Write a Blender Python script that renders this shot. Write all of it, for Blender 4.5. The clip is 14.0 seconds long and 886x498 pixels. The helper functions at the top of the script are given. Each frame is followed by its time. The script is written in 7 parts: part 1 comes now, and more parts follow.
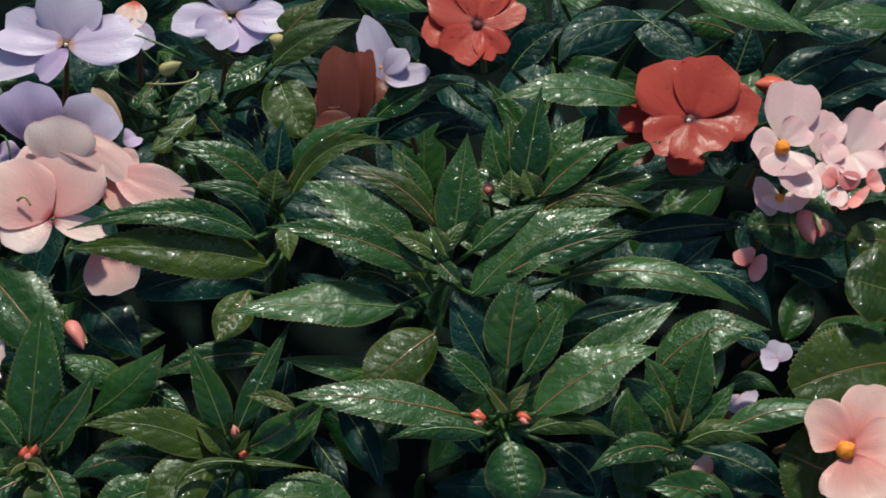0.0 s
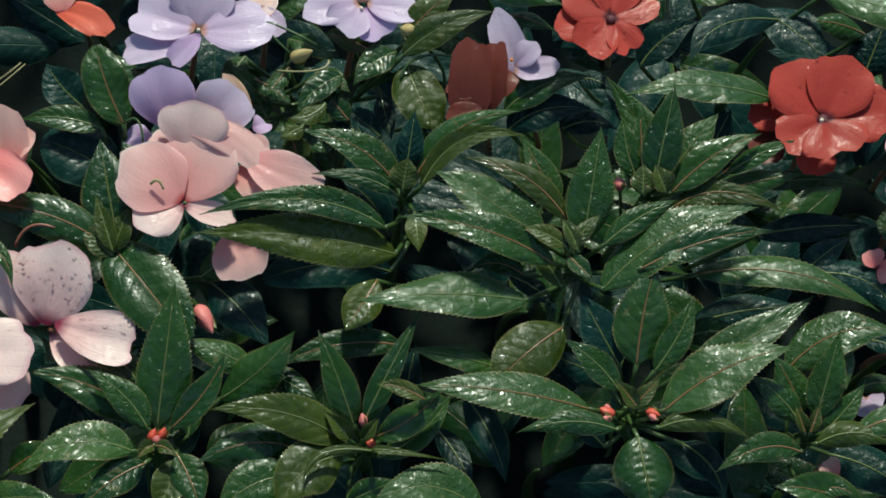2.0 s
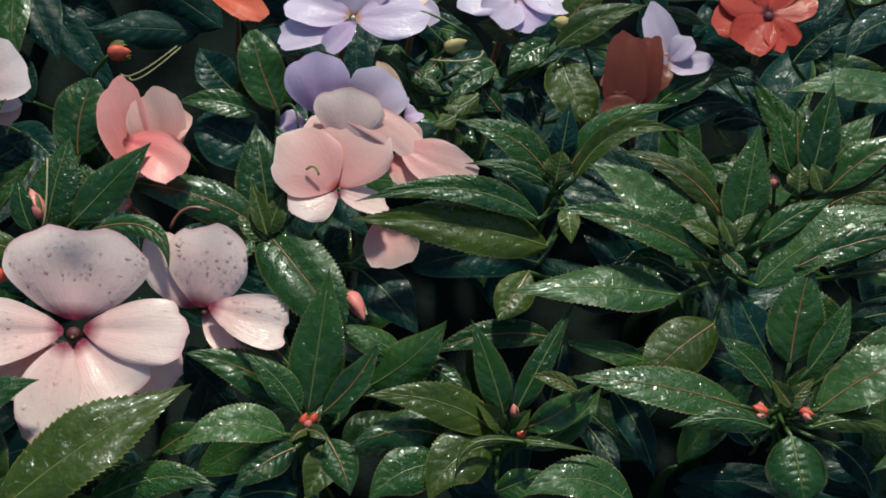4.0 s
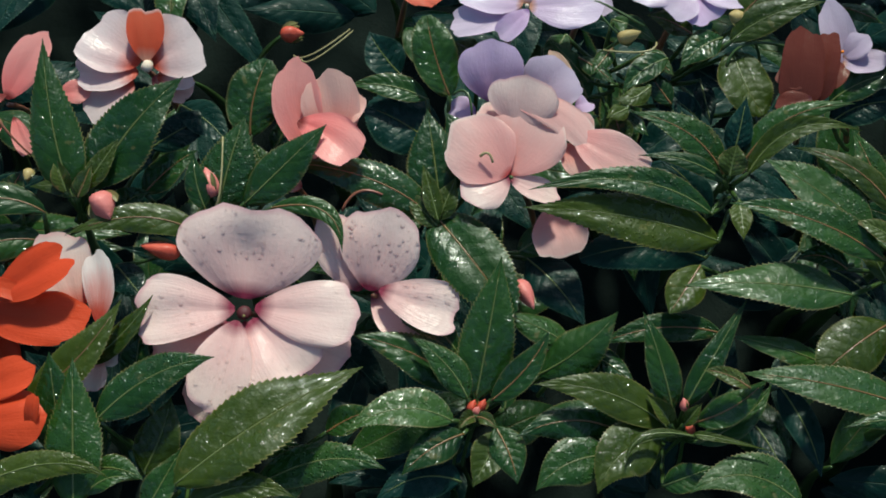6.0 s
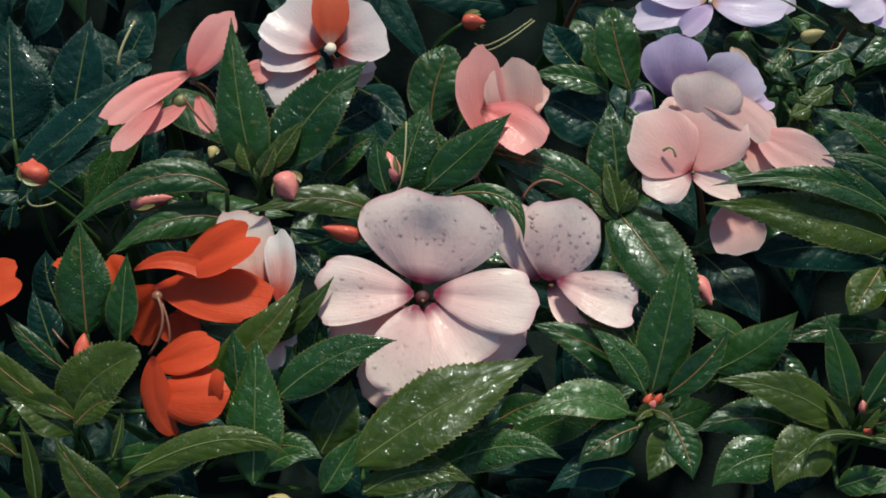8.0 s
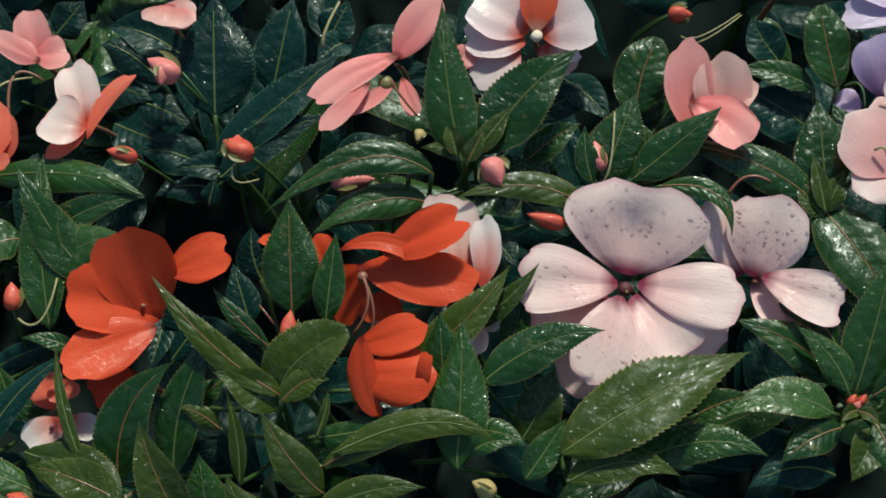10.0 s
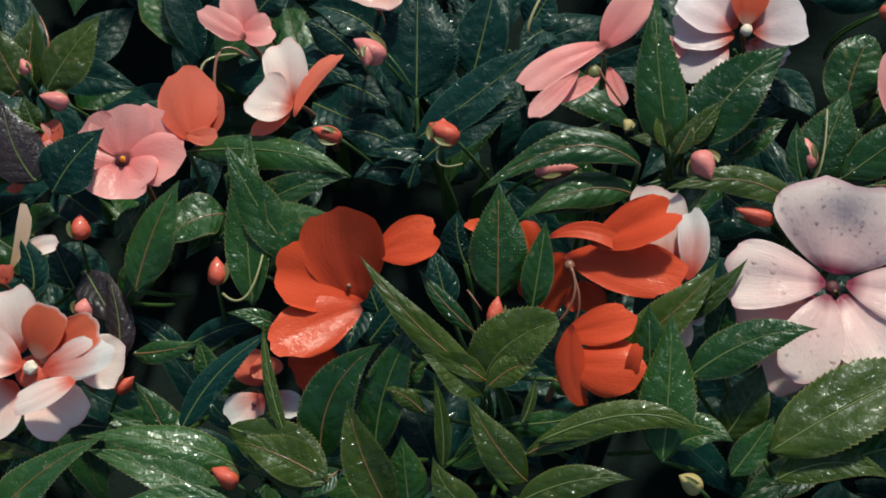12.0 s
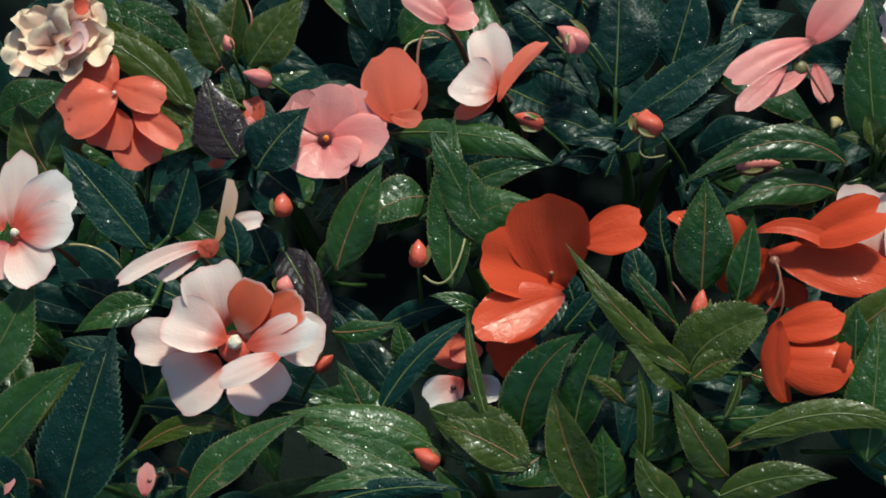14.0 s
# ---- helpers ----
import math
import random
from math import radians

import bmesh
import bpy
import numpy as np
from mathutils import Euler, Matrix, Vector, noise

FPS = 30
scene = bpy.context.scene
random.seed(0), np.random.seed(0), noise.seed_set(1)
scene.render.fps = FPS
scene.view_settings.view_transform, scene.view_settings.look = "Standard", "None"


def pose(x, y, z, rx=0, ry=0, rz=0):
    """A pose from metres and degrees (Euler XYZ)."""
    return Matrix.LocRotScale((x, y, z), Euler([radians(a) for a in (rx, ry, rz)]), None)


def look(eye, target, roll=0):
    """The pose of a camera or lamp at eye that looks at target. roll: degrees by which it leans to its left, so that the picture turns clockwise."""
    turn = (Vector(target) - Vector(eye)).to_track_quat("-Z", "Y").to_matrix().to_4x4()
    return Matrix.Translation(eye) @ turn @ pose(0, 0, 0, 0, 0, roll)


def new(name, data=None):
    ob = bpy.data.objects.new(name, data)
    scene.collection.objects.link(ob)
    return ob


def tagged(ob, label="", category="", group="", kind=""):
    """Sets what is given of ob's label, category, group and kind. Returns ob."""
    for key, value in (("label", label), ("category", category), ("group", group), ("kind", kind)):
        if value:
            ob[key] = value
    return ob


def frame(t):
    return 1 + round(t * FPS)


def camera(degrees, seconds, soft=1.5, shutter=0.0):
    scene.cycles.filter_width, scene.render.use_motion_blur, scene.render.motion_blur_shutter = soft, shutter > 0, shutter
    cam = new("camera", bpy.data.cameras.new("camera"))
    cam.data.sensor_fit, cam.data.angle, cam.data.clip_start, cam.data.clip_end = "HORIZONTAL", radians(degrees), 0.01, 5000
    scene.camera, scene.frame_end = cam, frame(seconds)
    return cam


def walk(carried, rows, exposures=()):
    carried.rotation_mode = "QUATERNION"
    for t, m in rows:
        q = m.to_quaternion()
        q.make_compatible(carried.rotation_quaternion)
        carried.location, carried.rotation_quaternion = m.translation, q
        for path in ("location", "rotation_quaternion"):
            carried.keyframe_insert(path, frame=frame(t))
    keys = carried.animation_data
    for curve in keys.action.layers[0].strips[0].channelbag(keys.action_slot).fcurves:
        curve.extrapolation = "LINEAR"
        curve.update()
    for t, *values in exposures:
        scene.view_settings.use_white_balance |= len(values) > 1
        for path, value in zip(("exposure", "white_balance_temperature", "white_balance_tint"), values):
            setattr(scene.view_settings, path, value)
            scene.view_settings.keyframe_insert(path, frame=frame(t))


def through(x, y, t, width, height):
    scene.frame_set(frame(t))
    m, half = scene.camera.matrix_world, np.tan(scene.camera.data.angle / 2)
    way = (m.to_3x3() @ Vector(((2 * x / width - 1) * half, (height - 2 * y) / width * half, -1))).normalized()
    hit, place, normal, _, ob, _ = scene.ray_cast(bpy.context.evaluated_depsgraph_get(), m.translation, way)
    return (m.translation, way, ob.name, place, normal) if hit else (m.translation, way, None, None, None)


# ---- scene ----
# ---- camera ----
cam = camera(30.0, 14.0, soft=1.8)
PATH = [
    (0.0, 0.0000, -0.3129, 0.6373, 41.000, -0.000, 0.000),
    (0.5, -0.0070, -0.3131, 0.6367, 40.988, -0.035, 0.498),
    (1.0, -0.0140, -0.3134, 0.6361, 40.976, -0.037, 0.953),
    (1.5, -0.0212, -0.3140, 0.6357, 40.982, -0.025, 1.442),
    (2.0, -0.0285, -0.3146, 0.6352, 40.990, 0.015, 1.954),
    (2.5, -0.0359, -0.3152, 0.6349, 40.960, 0.086, 2.494),
    (3.0, -0.0436, -0.3159, 0.6346, 40.943, 0.146, 3.059),
    (5.5, -0.0865, -0.3205, 0.6335, 40.700, 0.546, 6.197),
    (6.0, -0.0956, -0.3215, 0.6330, 40.643, 0.541, 6.903),
    (6.5, -0.1051, -0.3228, 0.6325, 40.612, 0.495, 7.584),
    (7.0, -0.1146, -0.3247, 0.6325, 40.575, 0.455, 8.277),
    (7.5, -0.1243, -0.3266, 0.6330, 40.503, 0.467, 8.972),
    (8.0, -0.1346, -0.3292, 0.6335, 40.456, 0.452, 9.693),
    (10.5, -0.1927, -0.3423, 0.6306, 40.304, 0.283, 13.250),
    (11.0, -0.2042, -0.3451, 0.6299, 40.255, 0.262, 13.974),
    (11.5, -0.2154, -0.3480, 0.6297, 40.165, 0.270, 14.675),
    (12.0, -0.2266, -0.3508, 0.6294, 40.076, 0.255, 15.401),
    (12.5, -0.2375, -0.3542, 0.6294, 39.993, 0.269, 16.130),
    (13.0, -0.2484, -0.3576, 0.6299, 39.877, 0.287, 16.866),
    (13.5, -0.2593, -0.3610, 0.6302, 39.755, 0.305, 17.628),
    (14.0, -0.2697, -0.3644, 0.6302, 39.648, 0.312, 18.296),
]
walk(cam, [(t, pose(x, y, z, rx, ry, rz)) for t, x, y, z, rx, ry, rz in PATH], [(0.0, 0.0, 6250, -8.5), (14.0, 0.0, 6250, -8.5)])

# ---- light ----
world = bpy.data.worlds.new("sky")
scene.world = world
world.use_nodes = True
wn, wl = world.node_tree.nodes, world.node_tree.links
sky = wn.new("ShaderNodeTexSky")
sky.sky_type, sky.sun_disc = "NISHITA", False
SUN_UP, SUN_ROUND = 66.0, 6.0        # degrees above the horizon, and east of straight ahead (+y)
sky.sun_elevation, sky.sun_rotation = radians(SUN_UP), radians(SUN_ROUND)
wl.new(sky.outputs[0], wn["Background"].inputs[0])
wn["Background"].inputs[1].default_value = 0.112
sun = new("sun", bpy.data.lights.new("sun", "SUN"))
sun.data.energy, sun.data.angle, sun.data.color = 4.2, radians(5.0), (1.0, 0.94, 0.82)
toward = Vector((math.sin(radians(SUN_ROUND)) * math.cos(radians(SUN_UP)), math.cos(radians(SUN_ROUND)) * math.cos(radians(SUN_UP)), math.sin(radians(SUN_UP))))
sun.matrix_world = look(toward * 5, (0, 0, 0))

# ---- materials ----
MM = 0.001
CANOPY = Vector((0.046, -0.39, 0.92)).normalized()   # the bed lies on a bank that faces the camera


def material(name):
    m = bpy.data.materials.new(name)
    m.use_nodes = True
    m.node_tree.nodes.clear()
    return m, m.node_tree.nodes, m.node_tree.links


def node(ns, kind, **values):
    n = ns.new(kind)
    for key, value in values.items():
        n.inputs[key.replace("_", " ")].default_value = value
    return n


def math_node(ns, ls, op, a, b=None, clamp=False):
    n = ns.new("ShaderNodeMath")
    n.operation, n.use_clamp = op, clamp
    for i, v in enumerate((a, b)):
        if v is None:
            continue
        if isinstance(v, (int, float)):
            n.inputs[i].default_value = v
        else:
            ls.new(v, n.inputs[i])
    return n.outputs[0]


def mix(ns, ls, fac, a, b):
    n = ns.new("ShaderNodeMix")
    n.data_type = "RGBA"
    for slot, v in ((0, fac), (6, a), (7, b)):
        if isinstance(v, (int, float)):
            n.inputs[slot].default_value = v
        elif isinstance(v, tuple):
            n.inputs[slot].default_value = (*v, 1)
        else:
            ls.new(v, n.inputs[slot])
    return n.outputs[2]


def ramp(ns, ls, value, stops):
    n = ns.new("ShaderNodeValToRGB")
    while len(n.color_ramp.elements) < len(stops):
        n.color_ramp.elements.new(0.5)
    for e, (at, col) in zip(n.color_ramp.elements, stops):
        e.position, e.color = at, (*col, 1) if isinstance(col, tuple) else (col, col, col, 1)
    ls.new(value, n.inputs[0])
    return n.outputs[0]


def wet_relief(ns, ls, place, size, amount, base=None, creases=1.5, spread=(0.42, 0.60), bead=0.55, share=None):
    """share: how much of the dew this object carries. Creases as a soft relief, and drops of water in two sizes as a sharp one. Returns both normals and the mask of the drops."""
    patch = node(ns, "ShaderNodeTexNoise", Scale=55.0, Detail=3.0)
    ls.new(place, patch.inputs["Vector"])
    where = ramp(ns, ls, patch.outputs["Fac"], ((spread[0], 0.0), (spread[1], 1.0)))
    drop = None
    for scale, low, high, keep in ((size, 0.10, 0.40, 0.35), (size * 0.45, 0.05, 0.30, 0.72)):
        cells = node(ns, "ShaderNodeTexVoronoi", Scale=scale)
        ls.new(place, cells.inputs["Vector"])
        dome = ramp(ns, ls, cells.outputs["Distance"], ((low, 1.0), (high, 0.0)))
        some = ns.new("ShaderNodeSeparateColor")
        ls.new(cells.outputs["Color"], some.inputs[0])
        dome = math_node(ns, ls, "MULTIPLY", dome, math_node(ns, ls, "GREATER_THAN", some.outputs[0], keep))
        drop = dome if drop is None else math_node(ns, ls, "MAXIMUM", drop, dome)
    drop = math_node(ns, ls, "MULTIPLY", drop, where)
    if share is not None:
        drop = math_node(ns, ls, "MULTIPLY", drop, share)
    grain = node(ns, "ShaderNodeTexNoise", Scale=900.0, Detail=4.0)
    ls.new(place, grain.inputs["Vector"])
    crease = node(ns, "ShaderNodeTexNoise", Scale=130.0, Detail=5.0, Roughness=0.6)
    ls.new(place, crease.inputs["Vector"])
    high = math_node(ns, ls, "ADD", math_node(ns, ls, "MULTIPLY", grain.outputs["Fac"], 0.30), math_node(ns, ls, "MULTIPLY", crease.outputs["Fac"], creases))
    if base is not None:
        high = math_node(ns, ls, "ADD", high, base)
    soft = node(ns, "ShaderNodeBump", Strength=amount, Distance=0.0006)
    ls.new(high, soft.inputs["Height"])
    sharp = node(ns, "ShaderNodeBump", Strength=bead, Distance=0.0004)
    ls.new(drop, sharp.inputs["Height"])
    ls.new(soft.outputs[0], sharp.inputs["Normal"])
    return soft.outputs[0], sharp.outputs[0], drop


def leaf_material(name, dark, light, rib, glow, gloss=0.24, through=0.22, coat=0.42, spec=0.24, stripes=0.0):
    m, ns, ls = material(name)
    tex, info = ns.new("ShaderNodeTexCoord"), ns.new("ShaderNodeObjectInfo")
    uv = ns.new("ShaderNodeSeparateXYZ")
    ls.new(tex.outputs["UV"], uv.inputs[0])
    s, v = uv.outputs[0], math_node(ns, ls, "ABSOLUTE", math_node(ns, ls, "SUBTRACT", uv.outputs[1], 0.5))
    # side veins run forward from the midrib
    lag = math_node(ns, ls, "SUBTRACT", math_node(ns, ls, "MULTIPLY", s, 8.0), math_node(ns, ls, "MULTIPLY", v, 3.2))
    wave = math_node(ns, ls, "ABSOLUTE", math_node(ns, ls, "SINE", math_node(ns, ls, "MULTIPLY", lag, math.pi)))
    vein = ramp(ns, ls, wave, ((0.0, 1.0), (0.16, 0.0)))
    middle = ramp(ns, ls, v, ((0.006, 1.0), (0.022, 0.0)))
    blotch = node(ns, "ShaderNodeTexNoise", Scale=60.0, Detail=5.0, Roughness=0.65)
    ls.new(tex.outputs["Object"], blotch.inputs["Vector"])
    tone = math_node(ns, ls, "ADD", math_node(ns, ls, "MULTIPLY", blotch.outputs["Fac"], 0.9), math_node(ns, ls, "MULTIPLY", info.outputs["Random"], 0.55))
    col = mix(ns, ls, math_node(ns, ls, "SUBTRACT", tone, 0.35, True), dark, light)
    col = mix(ns, ls, math_node(ns, ls, "MULTIPLY", vein, 0.22), col, light)
    if stripes:
        # young blades still folded show dark parallel veins
        band = math_node(ns, ls, "ABSOLUTE", math_node(ns, ls, "SINE", math_node(ns, ls, "MULTIPLY", math_node(ns, ls, "SUBTRACT", math_node(ns, ls, "MULTIPLY", s, 5.0), math_node(ns, ls, "MULTIPLY", v, 9.0)), math.pi)))
        col = mix(ns, ls, math_node(ns, ls, "MULTIPLY", ramp(ns, ls, band, ((0.12, 1.0), (0.5, 0.0))), stripes), col, tuple(0.18 * k for k in dark))
    edge = ramp(ns, ls, v, ((0.465, 0.0), (0.494, 1.0)))
    col = mix(ns, ls, math_node(ns, ls, "MULTIPLY", edge, 0.55), col, tuple(min(0.5, 1.35 * k) for k in rib))
    worn = node(ns, "ShaderNodeTexNoise", Scale=260.0, Detail=2.0)
    ls.new(tex.outputs["Object"], worn.inputs["Vector"])
    spots = ramp(ns, ls, worn.outputs["Fac"], ((0.66, 0.0), (0.72, 1.0)))
    col = mix(ns, ls, math_node(ns, ls, "MULTIPLY", spots, 0.35), col, rib)
    col = mix(ns, ls, math_node(ns, ls, "MULTIPLY", middle, 0.5), col, rib)
    # the blade swells between its veins, in small blisters
    blister = node(ns, "ShaderNodeTexNoise", Scale=330.0, Detail=2.0)
    ls.new(tex.outputs["Object"], blister.inputs["Vector"])
    quilt = math_node(ns, ls, "SUBTRACT", math_node(ns, ls, "MULTIPLY", wave, 0.32), math_node(ns, ls, "MULTIPLY", middle, 1.0))
    quilt = math_node(ns, ls, "ADD", quilt, math_node(ns, ls, "MULTIPLY", blister.outputs["Fac"], 0.9))
    normal, beaded, drop = wet_relief(ns, ls, tex.outputs["Object"], 1050.0, 0.55, quilt, 1.3, (0.38, 0.54), 0.75, ramp(ns, ls, math_node(ns, ls, "FRACT", math_node(ns, ls, "MULTIPLY", info.outputs["Random"], 7.3)), ((0.35, 0.12), (0.75, 1.0))))
    b = node(ns, "ShaderNodeBsdfPrincipled", Coat_Roughness=0.10, IOR=1.5, Specular_IOR_Level=spec)
    ls.new(col, b.inputs["Base Color"])
    # a film of water lies on the blade in patches, drawn into small wandering puddles
    film = node(ns, "ShaderNodeTexNoise", Scale=75.0, Detail=3.0)
    ls.new(tex.outputs["Object"], film.inputs["Vector"])
    wet = ramp(ns, ls, film.outputs["Fac"], ((0.36, 0.2), (0.56, 1.0)))
    pool = node(ns, "ShaderNodeTexNoise", Scale=420.0, Detail=1.5, Distortion=0.6)
    ls.new(tex.outputs["Object"], pool.inputs["Vector"])
    puddle = ramp(ns, ls, pool.outputs["Fac"], ((0.44, 0.0), (0.60, 1.0)))
    swell = node(ns, "ShaderNodeBump", Strength=0.6, Distance=0.0006)
    ls.new(math_node(ns, ls, "MULTIPLY", puddle, wet), swell.inputs["Height"])
    ls.new(beaded, swell.inputs["Normal"])
    ls.new(math_node(ns, ls, "MULTIPLY", math_node(ns, ls, "MULTIPLY", wet, math_node(ns, ls, "ADD", math_node(ns, ls, "MULTIPLY", puddle, 0.7), 0.3)), coat * 3.0, True), b.inputs["Coat Weight"])
    rough = math_node(ns, ls, "ADD", math_node(ns, ls, "MULTIPLY", math_node(ns, ls, "SUBTRACT", 1.0, wet), 0.20), gloss + 0.04)
    ls.new(rough, b.inputs["Roughness"])
    ls.new(beaded, b.inputs["Normal"])
    ls.new(swell.outputs[0], b.inputs["Coat Normal"])
    t = ns.new("ShaderNodeBsdfTranslucent")
    t.inputs[0].default_value = (*glow, 1)
    shade, out = node(ns, "ShaderNodeMixShader", Fac=through), ns.new("ShaderNodeOutputMaterial")
    ls.new(b.outputs[0], shade.inputs[1])
    ls.new(t.outputs[0], shade.inputs[2])
    ls.new(shade.outputs[0], out.inputs[0])
    return m


def petal_material(name, inner, outer, eye, at=(0.05, 0.22), edge=None, streak=0.35, through=0.40, rough=0.55):
    """inner to outer along the petal, with the eye's colour at its root."""
    m, ns, ls = material(name)
    tex, info = ns.new("ShaderNodeTexCoord"), ns.new("ShaderNodeObjectInfo")
    uv = ns.new("ShaderNodeSeparateXYZ")
    ls.new(tex.outputs["UV"], uv.inputs[0])
    u = uv.outputs[0]
    stripes = node(ns, "ShaderNodeTexNoise", Scale=1.0, Detail=3.0)
    stretch = node(ns, "ShaderNodeMapping", Scale=(3.0, 26.0, 1.0))
    ls.new(tex.outputs["UV"], stretch.inputs[0])
    ls.new(stretch.outputs[0], stripes.inputs["Vector"])
    blotch = node(ns, "ShaderNodeTexNoise", Scale=70.0, Detail=4.0)
    ls.new(tex.outputs["Object"], blotch.inputs["Vector"])
    wob = math_node(ns, ls, "ADD", u, math_node(ns, ls, "MULTIPLY", math_node(ns, ls, "SUBTRACT", stripes.outputs["Fac"], 0.5), streak))
    wob = math_node(ns, ls, "ADD", wob, math_node(ns, ls, "MULTIPLY", math_node(ns, ls, "SUBTRACT", blotch.outputs["Fac"], 0.5), 0.3))
    col = ramp(ns, ls, wob, ((0.15, inner), (0.85, outer)))
    core = ramp(ns, ls, u, ((at[0], 1.0), (at[1], 0.0)))
    col = mix(ns, ls, core, col, eye)
    if edge:
        rim = ramp(ns, ls, u, ((0.93, 0.0), (1.0, 1.0)))
        col = mix(ns, ls, rim, col, edge)
    vary = node(ns, "ShaderNodeHueSaturation")
    ls.new(math_node(ns, ls, "ADD", math_node(ns, ls, "MULTIPLY", info.outputs["Random"], 0.14), 0.93), vary.inputs["Value"])
    ls.new(col, vary.inputs["Color"])
    col = vary.outputs[0]
    normal, beaded, drop = wet_relief(ns, ls, tex.outputs["Object"], 1000.0, 0.42, math_node(ns, ls, "MULTIPLY", stripes.outputs["Fac"], 0.55), 1.3, (0.46, 0.62), 0.4)
    b = node(ns, "ShaderNodeBsdfPrincipled", IOR=1.4, Coat_Weight=0.22, Coat_Roughness=0.16, Specular_IOR_Level=0.3)
    ls.new(beaded, b.inputs["Coat Normal"])
    ls.new(col, b.inputs["Base Color"])
    ls.new(math_node(ns, ls, "SUBTRACT", rough, math_node(ns, ls, "MULTIPLY", drop, 0.35), True), b.inputs["Roughness"])
    ls.new(normal, b.inputs["Normal"])
    t = ns.new("ShaderNodeBsdfTranslucent")
    ls.new(col, t.inputs[0])
    shade, out = node(ns, "ShaderNodeMixShader", Fac=through), ns.new("ShaderNodeOutputMaterial")
    ls.new(b.outputs[0], shade.inputs[1])
    ls.new(t.outputs[0], shade.inputs[2])
    ls.new(shade.outputs[0], out.inputs[0])
    return m


def plain_material(name, a, b_col, rough, scale=90.0, bump=0.3, coat=0.0, spec=0.4):
    m, ns, ls = material(name)
    tex = ns.new("ShaderNodeTexCoord")
    n = node(ns, "ShaderNodeTexNoise", Scale=scale, Detail=6.0, Roughness=0.65)
    ls.new(tex.outputs["Object"], n.inputs["Vector"])
    b, out = node(ns, "ShaderNodeBsdfPrincipled", Roughness=rough, Coat_Weight=coat, Coat_Roughness=0.1, Specular_IOR_Level=spec), ns.new("ShaderNodeOutputMaterial")
    ls.new(mix(ns, ls, n.outputs["Fac"], a, b_col), b.inputs["Base Color"])
    up = node(ns, "ShaderNodeBump", Strength=bump, Distance=0.001)
    ls.new(n.outputs["Fac"], up.inputs["Height"])
    ls.new(up.outputs[0], b.inputs["Normal"])
    ls.new(b.outputs[0], out.inputs[0])
    return m


LEAF = {
    "g": leaf_material("leaf_green", (0.007, 0.034, 0.007), (0.035, 0.088, 0.014), (0.18, 0.14, 0.05), (0.07, 0.19, 0.012)),
    "o": leaf_material("leaf_olive", (0.023, 0.046, 0.004), (0.076, 0.107, 0.010), (0.22, 0.19, 0.06), (0.16, 0.27, 0.012), 0.34, 0.36),
    # blue-green leaves; the shade they stand in is also in this colour
    "t": leaf_material("leaf_shaded_blue_green", (0.002, 0.016, 0.013), (0.008, 0.039, 0.032), (0.06, 0.11, 0.07), (0.03, 0.11, 0.05), 0.34, 0.12, 0.16, 0.13),
    "y": leaf_material("leaf_young_bronze", (0.036, 0.064, 0.010), (0.090, 0.120, 0.022), (0.26, 0.13, 0.06), (0.18, 0.20, 0.03), 0.30, stripes=0.7),
    "d": leaf_material("leaf_dark_purple", (0.020, 0.014, 0.016), (0.050, 0.030, 0.034), (0.10, 0.05, 0.05), (0.08, 0.03, 0.03), 0.3),
    "p": leaf_material("leaf_pale_green", (0.014, 0.049, 0.010), (0.054, 0.114, 0.021), (0.24, 0.18, 0.09), (0.10, 0.20, 0.04), 0.32, 0.2),
}
